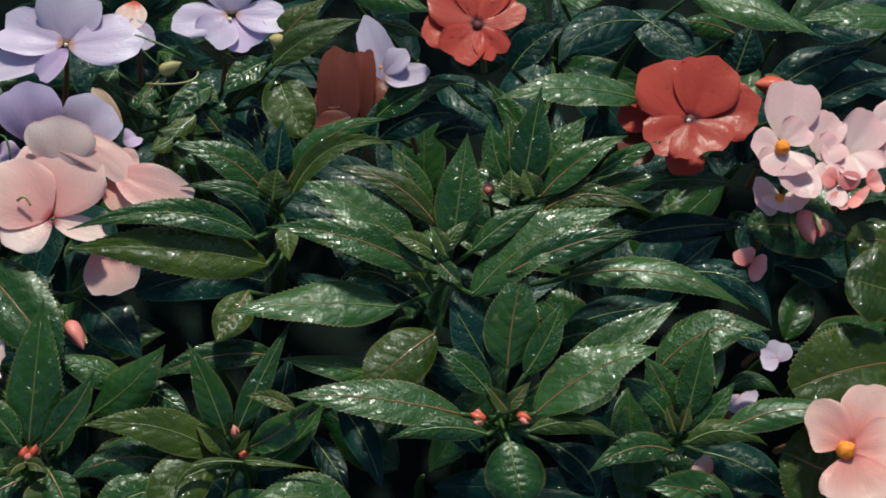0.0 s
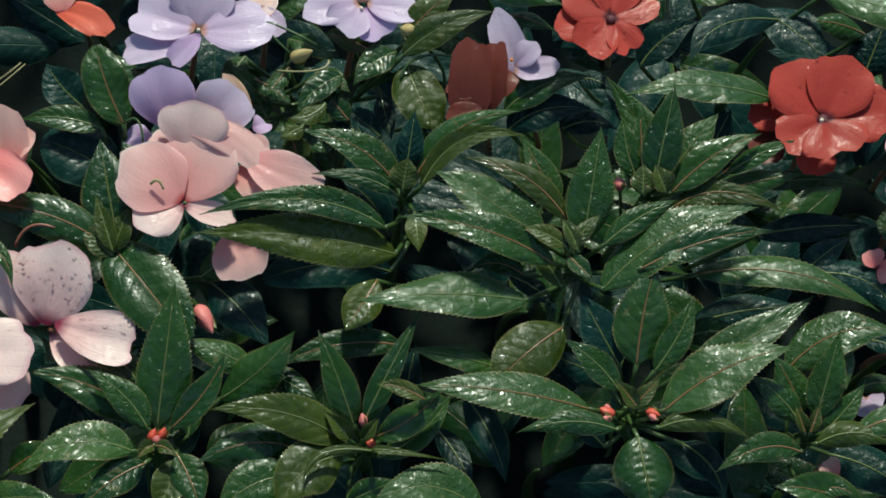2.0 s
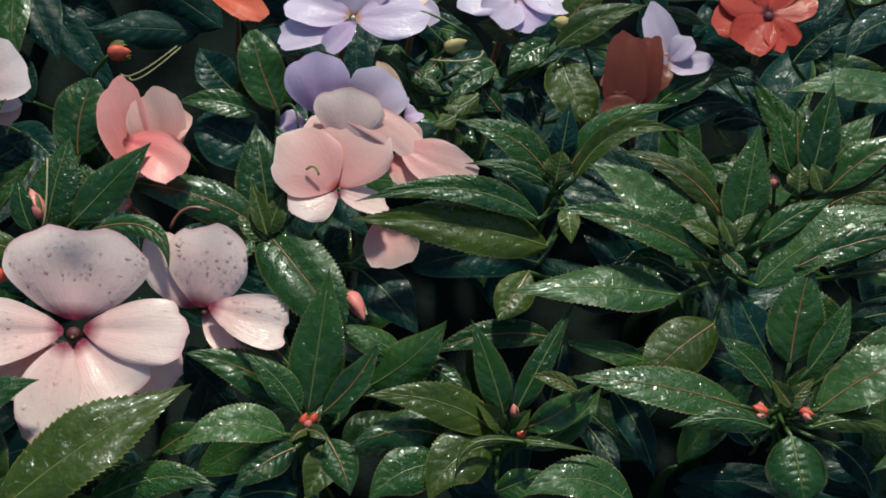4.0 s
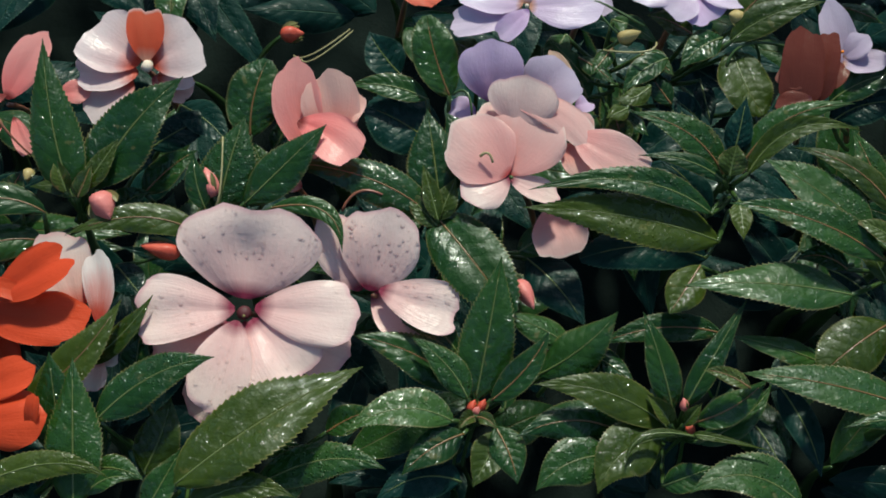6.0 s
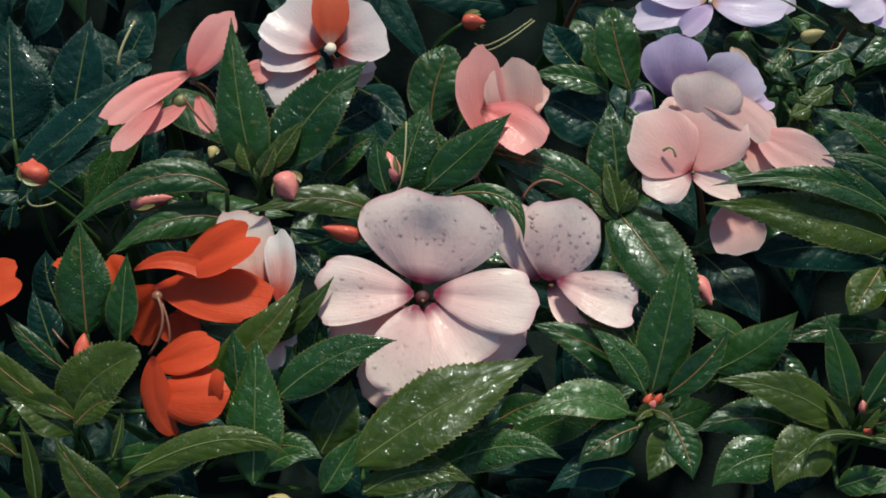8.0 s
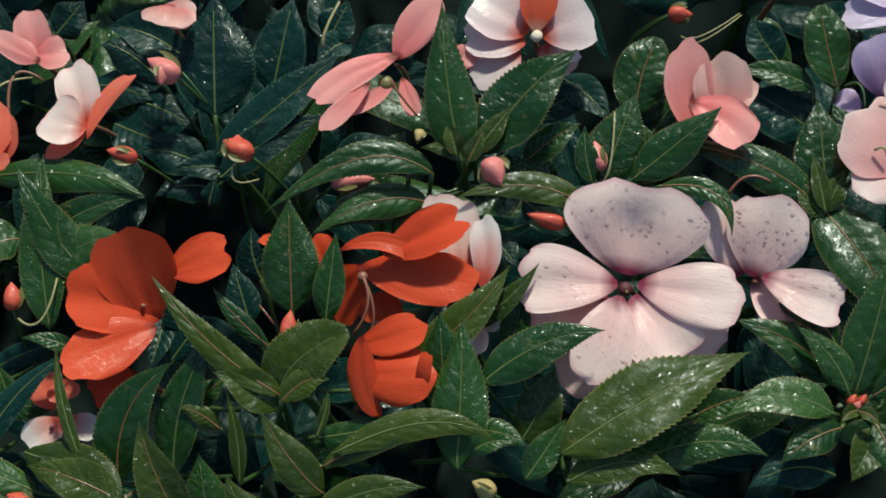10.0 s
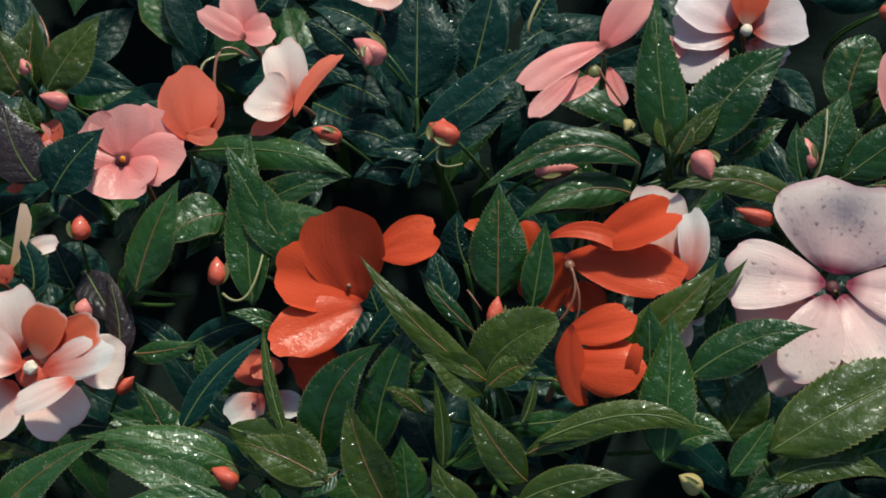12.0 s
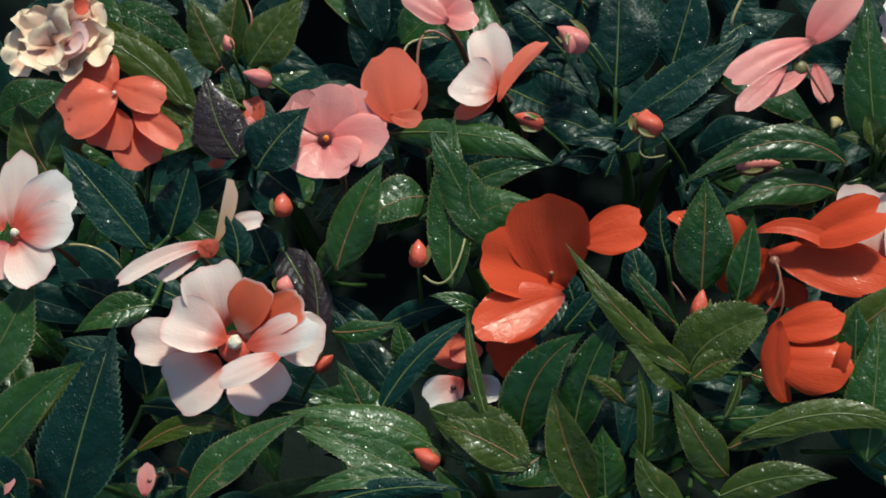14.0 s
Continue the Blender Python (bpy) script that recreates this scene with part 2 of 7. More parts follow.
PETAL = {
    "pink": petal_material("petal_pale_pink", (0.88, 0.55, 0.54), (0.94, 0.73, 0.70), (0.30, 0.035, 0.08), (0.05, 0.20), edge=(0.80, 0.50, 0.53), through=0.36),
    "blossom": petal_material("petal_warm_pink", (0.88, 0.43, 0.42), (0.92, 0.62, 0.60), (0.62, 0.10, 0.10), (0.02, 0.10), edge=(0.92, 0.74, 0.70), through=0.46),
    # dimmer, pinker copy of the white petals, with their shade in the colour
    "muted": petal_material("petal_shaded_pink_white", (0.80, 0.54, 0.55), (0.84, 0.69, 0.71), (0.66, 0.10, 0.06), (0.10, 0.36)),
    "salmon": petal_material("petal_salmon_pink", (0.82, 0.30, 0.27), (0.91, 0.58, 0.53), (0.45, 0.05, 0.08), (0.03, 0.14)),
    "rose": petal_material("petal_rose_pink", (0.86, 0.24, 0.24), (0.91, 0.42, 0.40), (0.25, 0.03, 0.03), (0.05, 0.14)),
    "red": petal_material("petal_brick_red", (0.50, 0.054, 0.042), (0.56, 0.074, 0.055), (0.10, 0.01, 0.02), (0.05, 0.14)),
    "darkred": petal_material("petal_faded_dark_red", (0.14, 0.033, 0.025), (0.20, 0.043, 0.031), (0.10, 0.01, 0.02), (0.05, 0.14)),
    "orange": petal_material("petal_orange_red", (0.66, 0.064, 0.020), (0.74, 0.082, 0.026), (0.30, 0.02, 0.01), (0.03, 0.12), through=0.30),
    "coral": petal_material("petal_coral", (0.84, 0.16, 0.09), (0.90, 0.23, 0.15), (0.5, 0.05, 0.03), (0.03, 0.12), through=0.48),
    "lilac": petal_material("petal_lilac", (0.68, 0.51, 0.70), (0.74, 0.61, 0.77), (0.60, 0.30, 0.22), (0.03, 0.12)),
    "purple": petal_material("petal_violet", (0.64, 0.42, 0.68), (0.72, 0.55, 0.78), (0.30, 0.15, 0.40), (0.03, 0.12)),
    "white": petal_material("petal_white_pink", (0.95, 0.60, 0.54), (0.97, 0.80, 0.75), (0.78, 0.13, 0.08), (0.10, 0.34), edge=(0.93, 0.62, 0.60), through=0.42),
    "flame": petal_material("petal_red_with_white_rim", (0.80, 0.13, 0.06), (0.84, 0.19, 0.10), (0.80, 0.40, 0.30), (0.08, 0.3), edge=(0.90, 0.66, 0.62), through=0.48),
    "blush": petal_material("petal_white_outside_red_root", (0.76, 0.14, 0.09), (0.90, 0.80, 0.78), (0.70, 0.10, 0.07), (0.08, 0.3)),
    "begonia": petal_material("petal_begonia_pink", (0.90, 0.68, 0.68), (0.90, 0.58, 0.60), (0.80, 0.6, 0.5), (0.02, 0.10), rough=0.4),
    "peach": petal_material("petal_peach", (0.75, 0.45, 0.25), (0.80, 0.55, 0.42), (0.6, 0.4, 0.15), (0.03, 0.12)),
    "dry": petal_material("petal_withered", (0.80, 0.40, 0.33), (0.90, 0.70, 0.52), (0.45, 0.20, 0.12), (0.1, 0.5), streak=0.9, through=0.2, rough=0.7),
}
STEM = plain_material("stem_green", (0.025, 0.055, 0.012), (0.06, 0.10, 0.025), 0.35, coat=0.3)
STEM_RED = plain_material("stem_red", (0.20, 0.065, 0.045), (0.28, 0.12, 0.07), 0.35, coat=0.3)
STEM_BUFF = plain_material("stem_buff", (0.30, 0.24, 0.10), (0.38, 0.33, 0.18), 0.4, coat=0.3)
RIB = plain_material("midrib_pink", (0.15, 0.075, 0.03), (0.24, 0.13, 0.05), 0.35, coat=0.3)
RIB_PALE = plain_material("midrib_pale", (0.08, 0.12, 0.03), (0.16, 0.18, 0.06), 0.35, coat=0.3)
YELLOW = plain_material("pollen_yellow", (0.80, 0.18, 0.015), (0.88, 0.30, 0.03), 0.7, 600)
CREAM = plain_material("pollen_cream", (0.72, 0.55, 0.42), (0.80, 0.68, 0.58), 0.6, 600)
EYE = plain_material("flower_eye", (0.05, 0.01, 0.015), (0.12, 0.02, 0.03), 0.6)
# near-black teal: the deep shade between the leaves is put into this colour
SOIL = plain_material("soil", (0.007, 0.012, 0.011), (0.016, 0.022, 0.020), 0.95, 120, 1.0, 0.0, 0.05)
BUD = {
    "red": plain_material("bud_red", (0.46, 0.040, 0.022), (0.66, 0.12, 0.07), 0.5, 240, 0.6, 0.1),
    "rose": plain_material("bud_rose", (0.55, 0.10, 0.10), (0.74, 0.27, 0.24), 0.5, 240, 0.6, 0.1),
    "buff": plain_material("bud_buff", (0.30, 0.22, 0.06), (0.52, 0.38, 0.18), 0.55, 240, 0.6, 0.1),
}
SEPAL = plain_material("sepal_green", (0.08, 0.11, 0.03), (0.22, 0.16, 0.06), 0.4, 200)
WATER, wns, wls = material("water")
clear, shine = wns.new("ShaderNodeBsdfTransparent"), node(wns, "ShaderNodeBsdfGlossy", Roughness=0.14)
film = wns.new("ShaderNodeMixShader")
wls.new(node(wns, "ShaderNodeFresnel", IOR=1.2).outputs[0], film.inputs[0])
wls.new(clear.outputs[0], film.inputs[1])
wls.new(shine.outputs[0], film.inputs[2])
wls.new(film.outputs[0], wns.new("ShaderNodeOutputMaterial").inputs[0])


# ---- builders ----
def part(name, data, mat, parent, label=""):
    me = bpy.data.meshes.new(name)
    verts, faces, uvs = data
    origin = parent.get("at", (0, 0, 0))
    me.from_pydata([Vector(v) - Vector(origin) for v in verts], [], faces)
    if uvs is not None:
        layer = me.uv_layers.new(name="UVMap")
        index = np.empty(len(me.loops), dtype=np.int32)
        me.loops.foreach_get("vertex_index", index)
        layer.data.foreach_set("uv", np.asarray(uvs, dtype=np.float32)[index].ravel())
    me.polygons.foreach_set("use_smooth", [True] * len(me.polygons))
    me.materials.append(mat)
    ob = new(name, me)
    ob.parent = parent
    ob["at"] = tuple(origin)
    if label:
        ob["label"] = label
    return ob


def thing(name, at, label, category, group=""):
    ob = new(name)
    ob.location = at
    ob["at"] = tuple(at)
    ob.empty_display_size = 0.01
    return tagged(ob, label, category, group)


def unit(a):
    return a / np.maximum(np.linalg.norm(a, axis=-1, keepdims=True), 1e-9)


def spine(b, c, t, s):
    b, c, t = (np.asarray(p, float) for p in (b, c, t))
    s = s[:, None]
    return (1 - s) ** 2 * b + 2 * s * (1 - s) * c + s**2 * t, unit(2 * (1 - s) * (c - b) + 2 * s * (t - c) + 1e-9 * (t - b))


def frames(tan, roll):
    n = np.array(CANOPY) - (tan @ np.array(CANOPY))[:, None] * tan
    n = unit(n)
    side = np.cross(tan, n)
    roll = np.broadcast_to(np.radians(roll), (len(tan),))[:, None]
    return n * np.cos(roll) + side * np.sin(roll), side * np.cos(roll) - n * np.sin(roll)


def sheet(grid, normal, thick, u, v):
    """A closed thin body over a grid of points (rows x columns x 3), with a sharp rim."""
    r, c = grid.shape[:2]
    inside = np.zeros((r, c, 1))
    inside[1:-1, 1:-1] = 1
    verts = np.concatenate([grid.reshape(-1, 3), (grid - normal * thick * inside).reshape(-1, 3)])
    i, j = np.meshgrid(np.arange(r - 1), np.arange(c - 1), indexing="ij")
    a = (i * c + j).ravel()
    top = np.stack([a, a + 1, a + c + 1, a + c], -1)
    faces = np.concatenate([top, top[:, ::-1] + r * c]).tolist()
    uv = np.stack([u, v], -1).reshape(-1, 2)
    return verts, faces, np.concatenate([uv, uv])


def leaf_body(b, c, t, width, roll, shape, rng, flat=1.0, rows=61):
    cols = np.array([-1, -0.66, -0.3, 0, 0.3, 0.66, 1.0])
    s = np.linspace(0.0, 1.0, rows)
    mid, tan = spine(b, c, t, s)
    long = np.linalg.norm(np.subtract(t, b))
    normal, side = frames(tan, roll + rng.uniform(-14, 14) * (s - 0.4))
    p, q = {"L": (0.84, 1.38), "O": (0.62, 0.62), "N": (0.8, 0.9)}[shape]
    form = (s + 0.012) ** p * (1.004 - s) ** q
    form = form / form.max()
    form[0], form[-1] = 0.05, 0.02
    half = 0.5 * width * form
    teeth = np.where(np.arange(rows) % 2 == 1, 1.04, 0.968)
    fold, droop, wave, phase = rng.uniform(0.18, 0.62) * flat, rng.uniform(0.20, 0.62), rng.uniform(0.02, 0.07), rng.uniform(0, 6.3)
    av = np.abs(cols)[None, :]
    h = half[:, None]
    lift = h * (fold * av - droop * av**2)
    lift = lift + 0.007 * width * np.sin(2 * np.pi * (8 * s[:, None] - 1.6 * av)) * np.sin(np.pi * np.clip(av, 0, 1)) * form[:, None]
    lift = lift + wave * width * np.sin(2 * np.pi * 1.7 * s[:, None] + phase + np.where(cols > 0, 1.9, 0)[None, :]) * av**2 * form[:, None]
    out = h * cols[None, :] * (1 - 0.10 * av)
    out[:, 0] *= teeth
    out[:, -1] *= teeth
    back = np.where(av > 0.99, 0.014 * long * (np.arange(rows)[:, None] % 2), 0)
    grid = mid[:, None] + side[:, None] * out[..., None] + normal[:, None] * lift[..., None] + tan[:, None] * back[..., None]
    u = np.repeat(s[:, None], 7, 1)
    v = np.repeat(0.5 + 0.5 * cols[None, :], rows, 0)
    return sheet(grid, np.repeat(normal[:, None], 7, 1), 0.0005, u, v), (mid, normal, form)


def petal_body(b, c, t, width, roll, notch, cup, rng, crumple=0.012, blunt=0.42, crease=0.03):
    """blunt: the share of the length in which the outline closes; crease: the depth of the fold along the middle."""
    nu, nv = (31, 35) if crumple > 0.1 else (15, 17)
    u, v = np.linspace(0, 1, nu)[:, None], np.linspace(-1, 1, nv)[None, :]
    k = blunt
    ang = v * math.pi / 2
    edge = rng.uniform(0, 6.3)
    reach = (1 - k) + k * np.cos(ang) ** 0.75 - notch * np.exp(-((v / 0.16) ** 2)) + 0.032 * np.sin(5 * v + edge) + 0.020 * np.sin(11 * v + 2 * edge) + 0.008 * np.sin(23 * v + edge)
    along = np.clip(u * reach, 0, 1.05)
    grow = 0.08 + 0.92 * np.sin(np.clip(u, 0, 1) * math.pi / 2) ** 0.8
    x = 0.5 * width * grow * np.sin(ang) * (1 + 0.03 * math.sin(edge * 3) * u)
    mid, tan = spine(b, c, t, along.ravel())
    normal, side = frames(tan, roll)
    n3, s3, m3 = (a.reshape(nu, nv, 3) for a in (normal, side, mid))
    z = cup * width * (np.sin(ang) ** 2) * grow**2 + 0.04 * width * np.sin(3.1 * v + edge) * u**2 + 0.014 * width * np.sin(9 * v + edge) * u**3
    z = z + 0.022 * width * np.cos(6.5 * v + 1.7 * edge) * u * (1 - 0.4 * u)
    z = z - crease * width * np.exp(-((v / 0.14) ** 2)) * np.sin(math.pi * u)
    grid = m3 + s3 * x[..., None] + n3 * z[..., None]
    seed = Vector((edge * 9, width * 300, cup * 40))
    for i in range(nu):
        for j in range(nv):
            w = noise.noise_vector(Vector(grid[i, j]) * (75 if crumple < 0.05 else 210) + seed)
            grid[i, j] += np.array(w) * crumple * width * (i / (nu - 1))
    return sheet(grid, n3, 0.0005, np.repeat(u, nv, 1), np.repeat(0.5 + 0.5 * v, nu, 0))


def tube(points, radii, sides=6):
    pts = np.asarray(points, float)
    tan = unit(np.gradient(pts, axis=0))
    ref = np.array([0.31, 0.9, 0.3])
    a = unit(np.cross(tan, ref))
    b = np.cross(tan, a)
    verts, faces = [], []
    for i, (p, r) in enumerate(zip(pts, np.broadcast_to(radii, (len(pts),)))):
        for k in range(sides):
            w = 2 * math.pi * k / sides
            verts.append(p + r * (math.cos(w) * a[i] + math.sin(w) * b[i]))
    for i in range(len(pts) - 1):
        for k in range(sides):
            k2 = (k + 1) % sides
            faces.append((i * sides + k, i * sides + k2, (i + 1) * sides + k2, (i + 1) * sides + k))
    faces.append(tuple(range(sides))[::-1])
    faces.append(tuple((len(pts) - 1) * sides + k for k in range(sides)))
    return verts, faces, None


def bow(b, c, t, n=9):
    return spine(b, c, t, np.linspace(0, 1, n))[0]


SEED = [0]


def fresh():
    SEED[0] += 1
    return random.Random(SEED[0] * 7919)


DEEP = 0.165     # from the canopy down to the soil


def plant(x, y, z, label="bushy impatiens plant with dark green serrated leaves", name="impatiens_plant"):
    top = Vector((x, y, z)) * MM
    rng = fresh()
    foot = top - CANOPY * (DEEP + (top - MIDDLE).dot(CANOPY)) + Vector((rng.uniform(-0.01, 0.01), rng.uniform(-0.01, 0.01), 0))
    ob = thing(name, foot, label, "plant", "plants in the flower bed")
    ob["top"] = tuple(top)
    part("stem", tube(bow(foot, (foot + top) / 2 + Vector((rng.uniform(-0.012, 0.012), 0.008, 0)), top - CANOPY * 0.004), np.linspace(0.0040, 0.0006, 9)), STEM, ob)
    return ob


def leaf(p, bx, by, bz, cx, cy, cz, tx, ty, tz, w, roll=0, kind="g", shape="L", plain=False):
    rng = fresh()
    b, c, t = (np.array(q) * MM for q in ((bx, by, bz), (cx, cy, cz), (tx, ty, tz)))
    young = kind == "y" and np.linalg.norm(t - b) < 0.016
    kind = "o" if kind == "y" and not young else kind
    data, (mid, normal, form) = leaf_body(b, c, t, w * MM, roll, shape, rng, 2.4 if young else 0.8 if kind == "p" else 1.0)
    ob = part("leaf", data, LEAF[kind], p)
    rib = None if plain else tube(mid[:-9:3] + normal[:-9:3] * 0.00005, np.linspace(0.00036, 0.00010, len(mid[:-9:3])), 5)
    if rib:
        part("midrib", rib, RIB if kind in "goyp" and rng.random() < 0.38 else RIB_PALE, ob)
    if plain:
        return ob
    top, down = np.array(p["top"]), np.array(CANOPY)
    gap = np.linalg.norm(top - b)
    if gap > 0.006:
        foot = b + (top - b) * min(1, 0.016 / gap) - down * min(0.03, 0.5 * gap) - unit(c - b) * 0.004
        part("petiole", tube(bow(foot, (foot + b) / 2 - down * 0.004, b + (c - b) * 0.03, 6), 0.0008, 5), STEM, ob)
    return ob


def flower(x, y, z, label, name="impatiens_flower", stem=True, droop=0.0):
    at = Vector((x, y, z)) * MM
    ob = thing(name, at, label, "flower", "flowers in the bed")
    if stem:
        rng = fresh()
        foot = at - CANOPY * 0.05 + Vector((rng.uniform(-0.012, 0.012), rng.uniform(-0.005, 0.012), 0))
        part("flower_stalk", tube(bow(foot, (foot + at) / 2 + Vector((0, 0.006, 0)), at - CANOPY * 0.0015), np.linspace(0.0012, 0.0008, 9)), STEM_RED, ob)
    return ob


def petal(p, bx, by, bz, cx, cy, cz, tx, ty, tz, w, roll=0, kind="pink", notch=0.0, cup=0.06, drops=0, blunt=0.42, crease=0.03):
    b, c, t = (np.array(q) * MM for q in ((bx, by, bz), (cx, cy, cz), (tx, ty, tz)))
    rng = fresh()
    data = petal_body(b, c, t, w * MM, roll, notch, cup, rng, 0.20 if kind == "dry" else 0.042, blunt, crease)
    ob = part("petal", data, PETAL[kind], p)
    if drops:
        tagged(part("water_film", beads(data[0][: len(data[0]) // 2].reshape(15, 17, 3), drops, rng), WATER, ob, "clear round drops of water"), kind="stuff")
    return ob


def beads(grid, count, rng):
    """Small flattened drops of water that lie on a grid of points."""
    verts, faces = [], []
    for k in range(count):
        i, j = rng.uniform(4, 13.5), rng.uniform(1.5, 14.5)
        a, b = int(i), int(j)
        f, g = i - a, j - b
        at = (1 - f) * ((1 - g) * grid[a, b] + g * grid[a, b + 1]) + f * ((1 - g) * grid[a + 1, b] + g * grid[a + 1, b + 1])
        x, y = unit(grid[a + 1, b] - grid[a, b]), grid[a, b + 1] - grid[a, b]
        n = unit(np.cross(y, x))
        n = n if n @ np.array(CANOPY) > 0 else -n
        y = np.cross(n, x)
        r = 0.00022 + 0.00055 * rng.random() ** 3
        base, rings, sides = len(verts), 4, 8
        for m in range(rings):
            w = math.pi / 2 * m / rings
            for q in range(sides):
                e = 2 * math.pi * q / sides
                verts.append(at + r * math.cos(w) * (1.15 * math.cos(e) * x + math.sin(e) * y) + n * (r * 0.45 * math.sin(w) - 0.00002))
        verts.append(at + n * r * 0.45)
        for m in range(rings - 1):
            for q in range(sides):
                q2 = (q + 1) % sides
                faces.append((base + m * sides + q, base + m * sides + q2, base + (m + 1) * sides + q2, base + (m + 1) * sides + q))
        for q in range(sides):
            faces.append((base + (rings - 1) * sides + q, base + (rings - 1) * sides + (q + 1) % sides, len(verts) - 1))
    return verts, faces, None


def knob(p, x, y, z, r, mat, name="flower_eye", flat=0.7, bumpy=0.0):
    rng = fresh()
    bm = bmesh.new()
    bmesh.ops.create_icosphere(bm, subdivisions=3 if r > 2 else 2, radius=r * MM)
    q = CANOPY.to_track_quat("Z", "Y").to_matrix()
    for v in bm.verts:
        k = 1 + bumpy * (noise.noise(v.co * 900 + Vector((r, x, y))))
        v.co = q @ Vector((v.co.x * k, v.co.y * k, v.co.z * flat * k)) + Vector((x, y, z)) * MM
    verts, faces = [v.co.copy() for v in bm.verts], [tuple(v.index for v in f.verts) for f in bm.faces]
    bm.free()
    return part(name, (verts, faces, None), mat, p)


def bud(bx, by, bz, tx, ty, tz, w, kind="red", label="closed red impatiens bud", stem=None):
    """A pointed bud of overlapping petals with small green sepals at its foot."""
    b, t = np.array((bx, by, bz)) * MM, np.array((tx, ty, tz)) * MM
    ob = thing("flower_bud", b, label, "flower bud", "buds in the bed")
    rng = fresh()
    axis = unit(t - b)
    long = np.linalg.norm(t - b)
    a = unit(np.cross(axis, np.array([0.2, 0.5, 0.84])))
    d = np.cross(axis, a)
    rows, sides = 12, 14
    verts, faces = [], []
    for i in range(rows):
        s = i / (rows - 1)
        r = 0.5 * w * MM * max(0.04, 2.1 * (s + 0.03) ** 0.5 * max(0, 1 - s) ** 0.9)
        for k in range(sides):
            f = 2 * math.pi * k / sides
            g = r * (1 + 0.10 * math.cos(3 * (f + 1.3 * s)) + 0.05 * math.cos(2 * f + 2))
            verts.append(b + axis * long * s + g * (math.cos(f) * a + math.sin(f) * d))
    for i in range(rows - 1):
        for k in range(sides):
            k2 = (k + 1) % sides
            faces.append((i * sides + k, i * sides + k2, (i + 1) * sides + k2, (i + 1) * sides + k))
    faces += [tuple(range(sides))[::-1], tuple((rows - 1) * sides + k for k in range(sides))]
    part("bud_petals", (verts, faces, None), BUD[kind], ob)
    for k in range(2):
        f = 2.6 * k + rng.uniform(0, 3)
        out = math.cos(f) * a + math.sin(f) * d
        e = b + axis * rng.uniform(0.5, 0.85) * long + out * 0.5 * w * MM
        part("sepal", petal_body(b, b + axis * 0.2 * long + out * 0.62 * w * MM, e, 0.26 * w * MM, 0, -0.2, 0.1, rng), SEPAL, ob)
    foot = Vector(b) - CANOPY * 0.035 - Vector(axis) * 0.012
    part("flower_stalk", tube(bow(foot, (foot + Vector(b)) / 2 - Vector(axis) * 0.008, Vector(b) + Vector(axis) * 0.001), 0.0006, 6), STEM_BUFF if stem else STEM, ob)
    return ob


def twig(bx, by, bz, cx, cy, cz, tx, ty, tz, r, mat, label, name="flower_stalk_bare"):
    b, c, t = (np.array(q) * MM for q in ((bx, by, bz), (cx, cy, cz), (tx, ty, tz)))
    ob = thing(name, b, label, "stalk", "bare stalks in the bed")
    part("stalk", tube(bow(b, c, t, 12), np.linspace(r * MM, 0.8 * r * MM, 12), 7), mat, ob)
    return ob


# ---- ground ----
MIDDLE = Vector((-0.1635, 0.0000, 0.2500))
soil_at = MIDDLE - CANOPY * DEEP


def ground_height(x, y):
    bank = soil_at.z - (CANOPY.x * (x - soil_at.x) + CANOPY.y * (y - soil_at.y)) / CANOPY.z
    low, high = soil_at.z - 0.22, soil_at.z + 0.30
    return min(max(bank, low), high)


def ground():
    steps = [-60, -15, -5, -2, -1.2] + [round(-0.8 + 0.02 * i, 3) for i in range(81)] + [1.2, 2, 5, 15, 60]
    rng = fresh()
    verts = []
    for y in steps:
        for x in steps:
            x2 = x - 0.17
            lump = 0.008 * noise.noise(Vector((x2 * 40, y * 40, 0))) + 0.004 * noise.noise(Vector((x2 * 130, y * 130, 3)))
            verts.append((x2, y, ground_height(x2, y) + lump))
    n = len(steps)
    faces = [(j * n + i, j * n + i + 1, (j + 1) * n + i + 1, (j + 1) * n + i) for j in range(n - 1) for i in range(n - 1)]
    me = bpy.data.meshes.new("ground")
    me.from_pydata(verts, [], faces)
    me.polygons.foreach_set("use_smooth", [True] * len(faces))
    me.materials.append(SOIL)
    return tagged(new("ground", me), "moist soil of a sloping flower bed, with the gaps' deep shade in its colour", "ground", kind="structure")


ground()


# ---- plants and flowers, in millimetres ----

p = plant(1.9, 21.7, 248.7)
leaf(p, 2.8, 20.1, 254.5, 5.2, 31, 268.9, 7.6, 47.1, 277.7, 16.1)
leaf(p, -5.9, 13.1, 252, -26.3, 20.1, 264.7, -53.7, 20.4, 264, 13.4)
leaf(p, -8.6, 21.7, 251.4, -25.8, 30.7, 263.8, -43.4, 37.5, 266.4, 18.9, 12, "p")
leaf(p, -1.6, 27.3, 255.6, -12.9, 40.2, 268, -34.8, 42.1, 267.9, 9.1, 0, "y")
leaf(p, -4.3, 36.6, 253.1, -10.2, 42.7, 262, -16.3, 52.5, 267, 10.9, 4, "p")
leaf(p, 8.8, 18.1, 255.5, 20, 26.3, 262.5, 31.5, 31.7, 262.3, 8.8)
leaf(p, 8.8, 7.5, 246.7, 27.1, 23.8, 262.9, 56.2, 29.4, 262.3, 19.3, -16, "p")
leaf(p, 19.9, 10.4, 253.9, 40, 19, 262.2, 60.6, 22.8, 259.3, 9.8)
leaf(p, 31.1, 34.9, 255, 44.6, 42.2, 263.3, 65.2, 32.6, 256.7, 8.3, 0, "o")
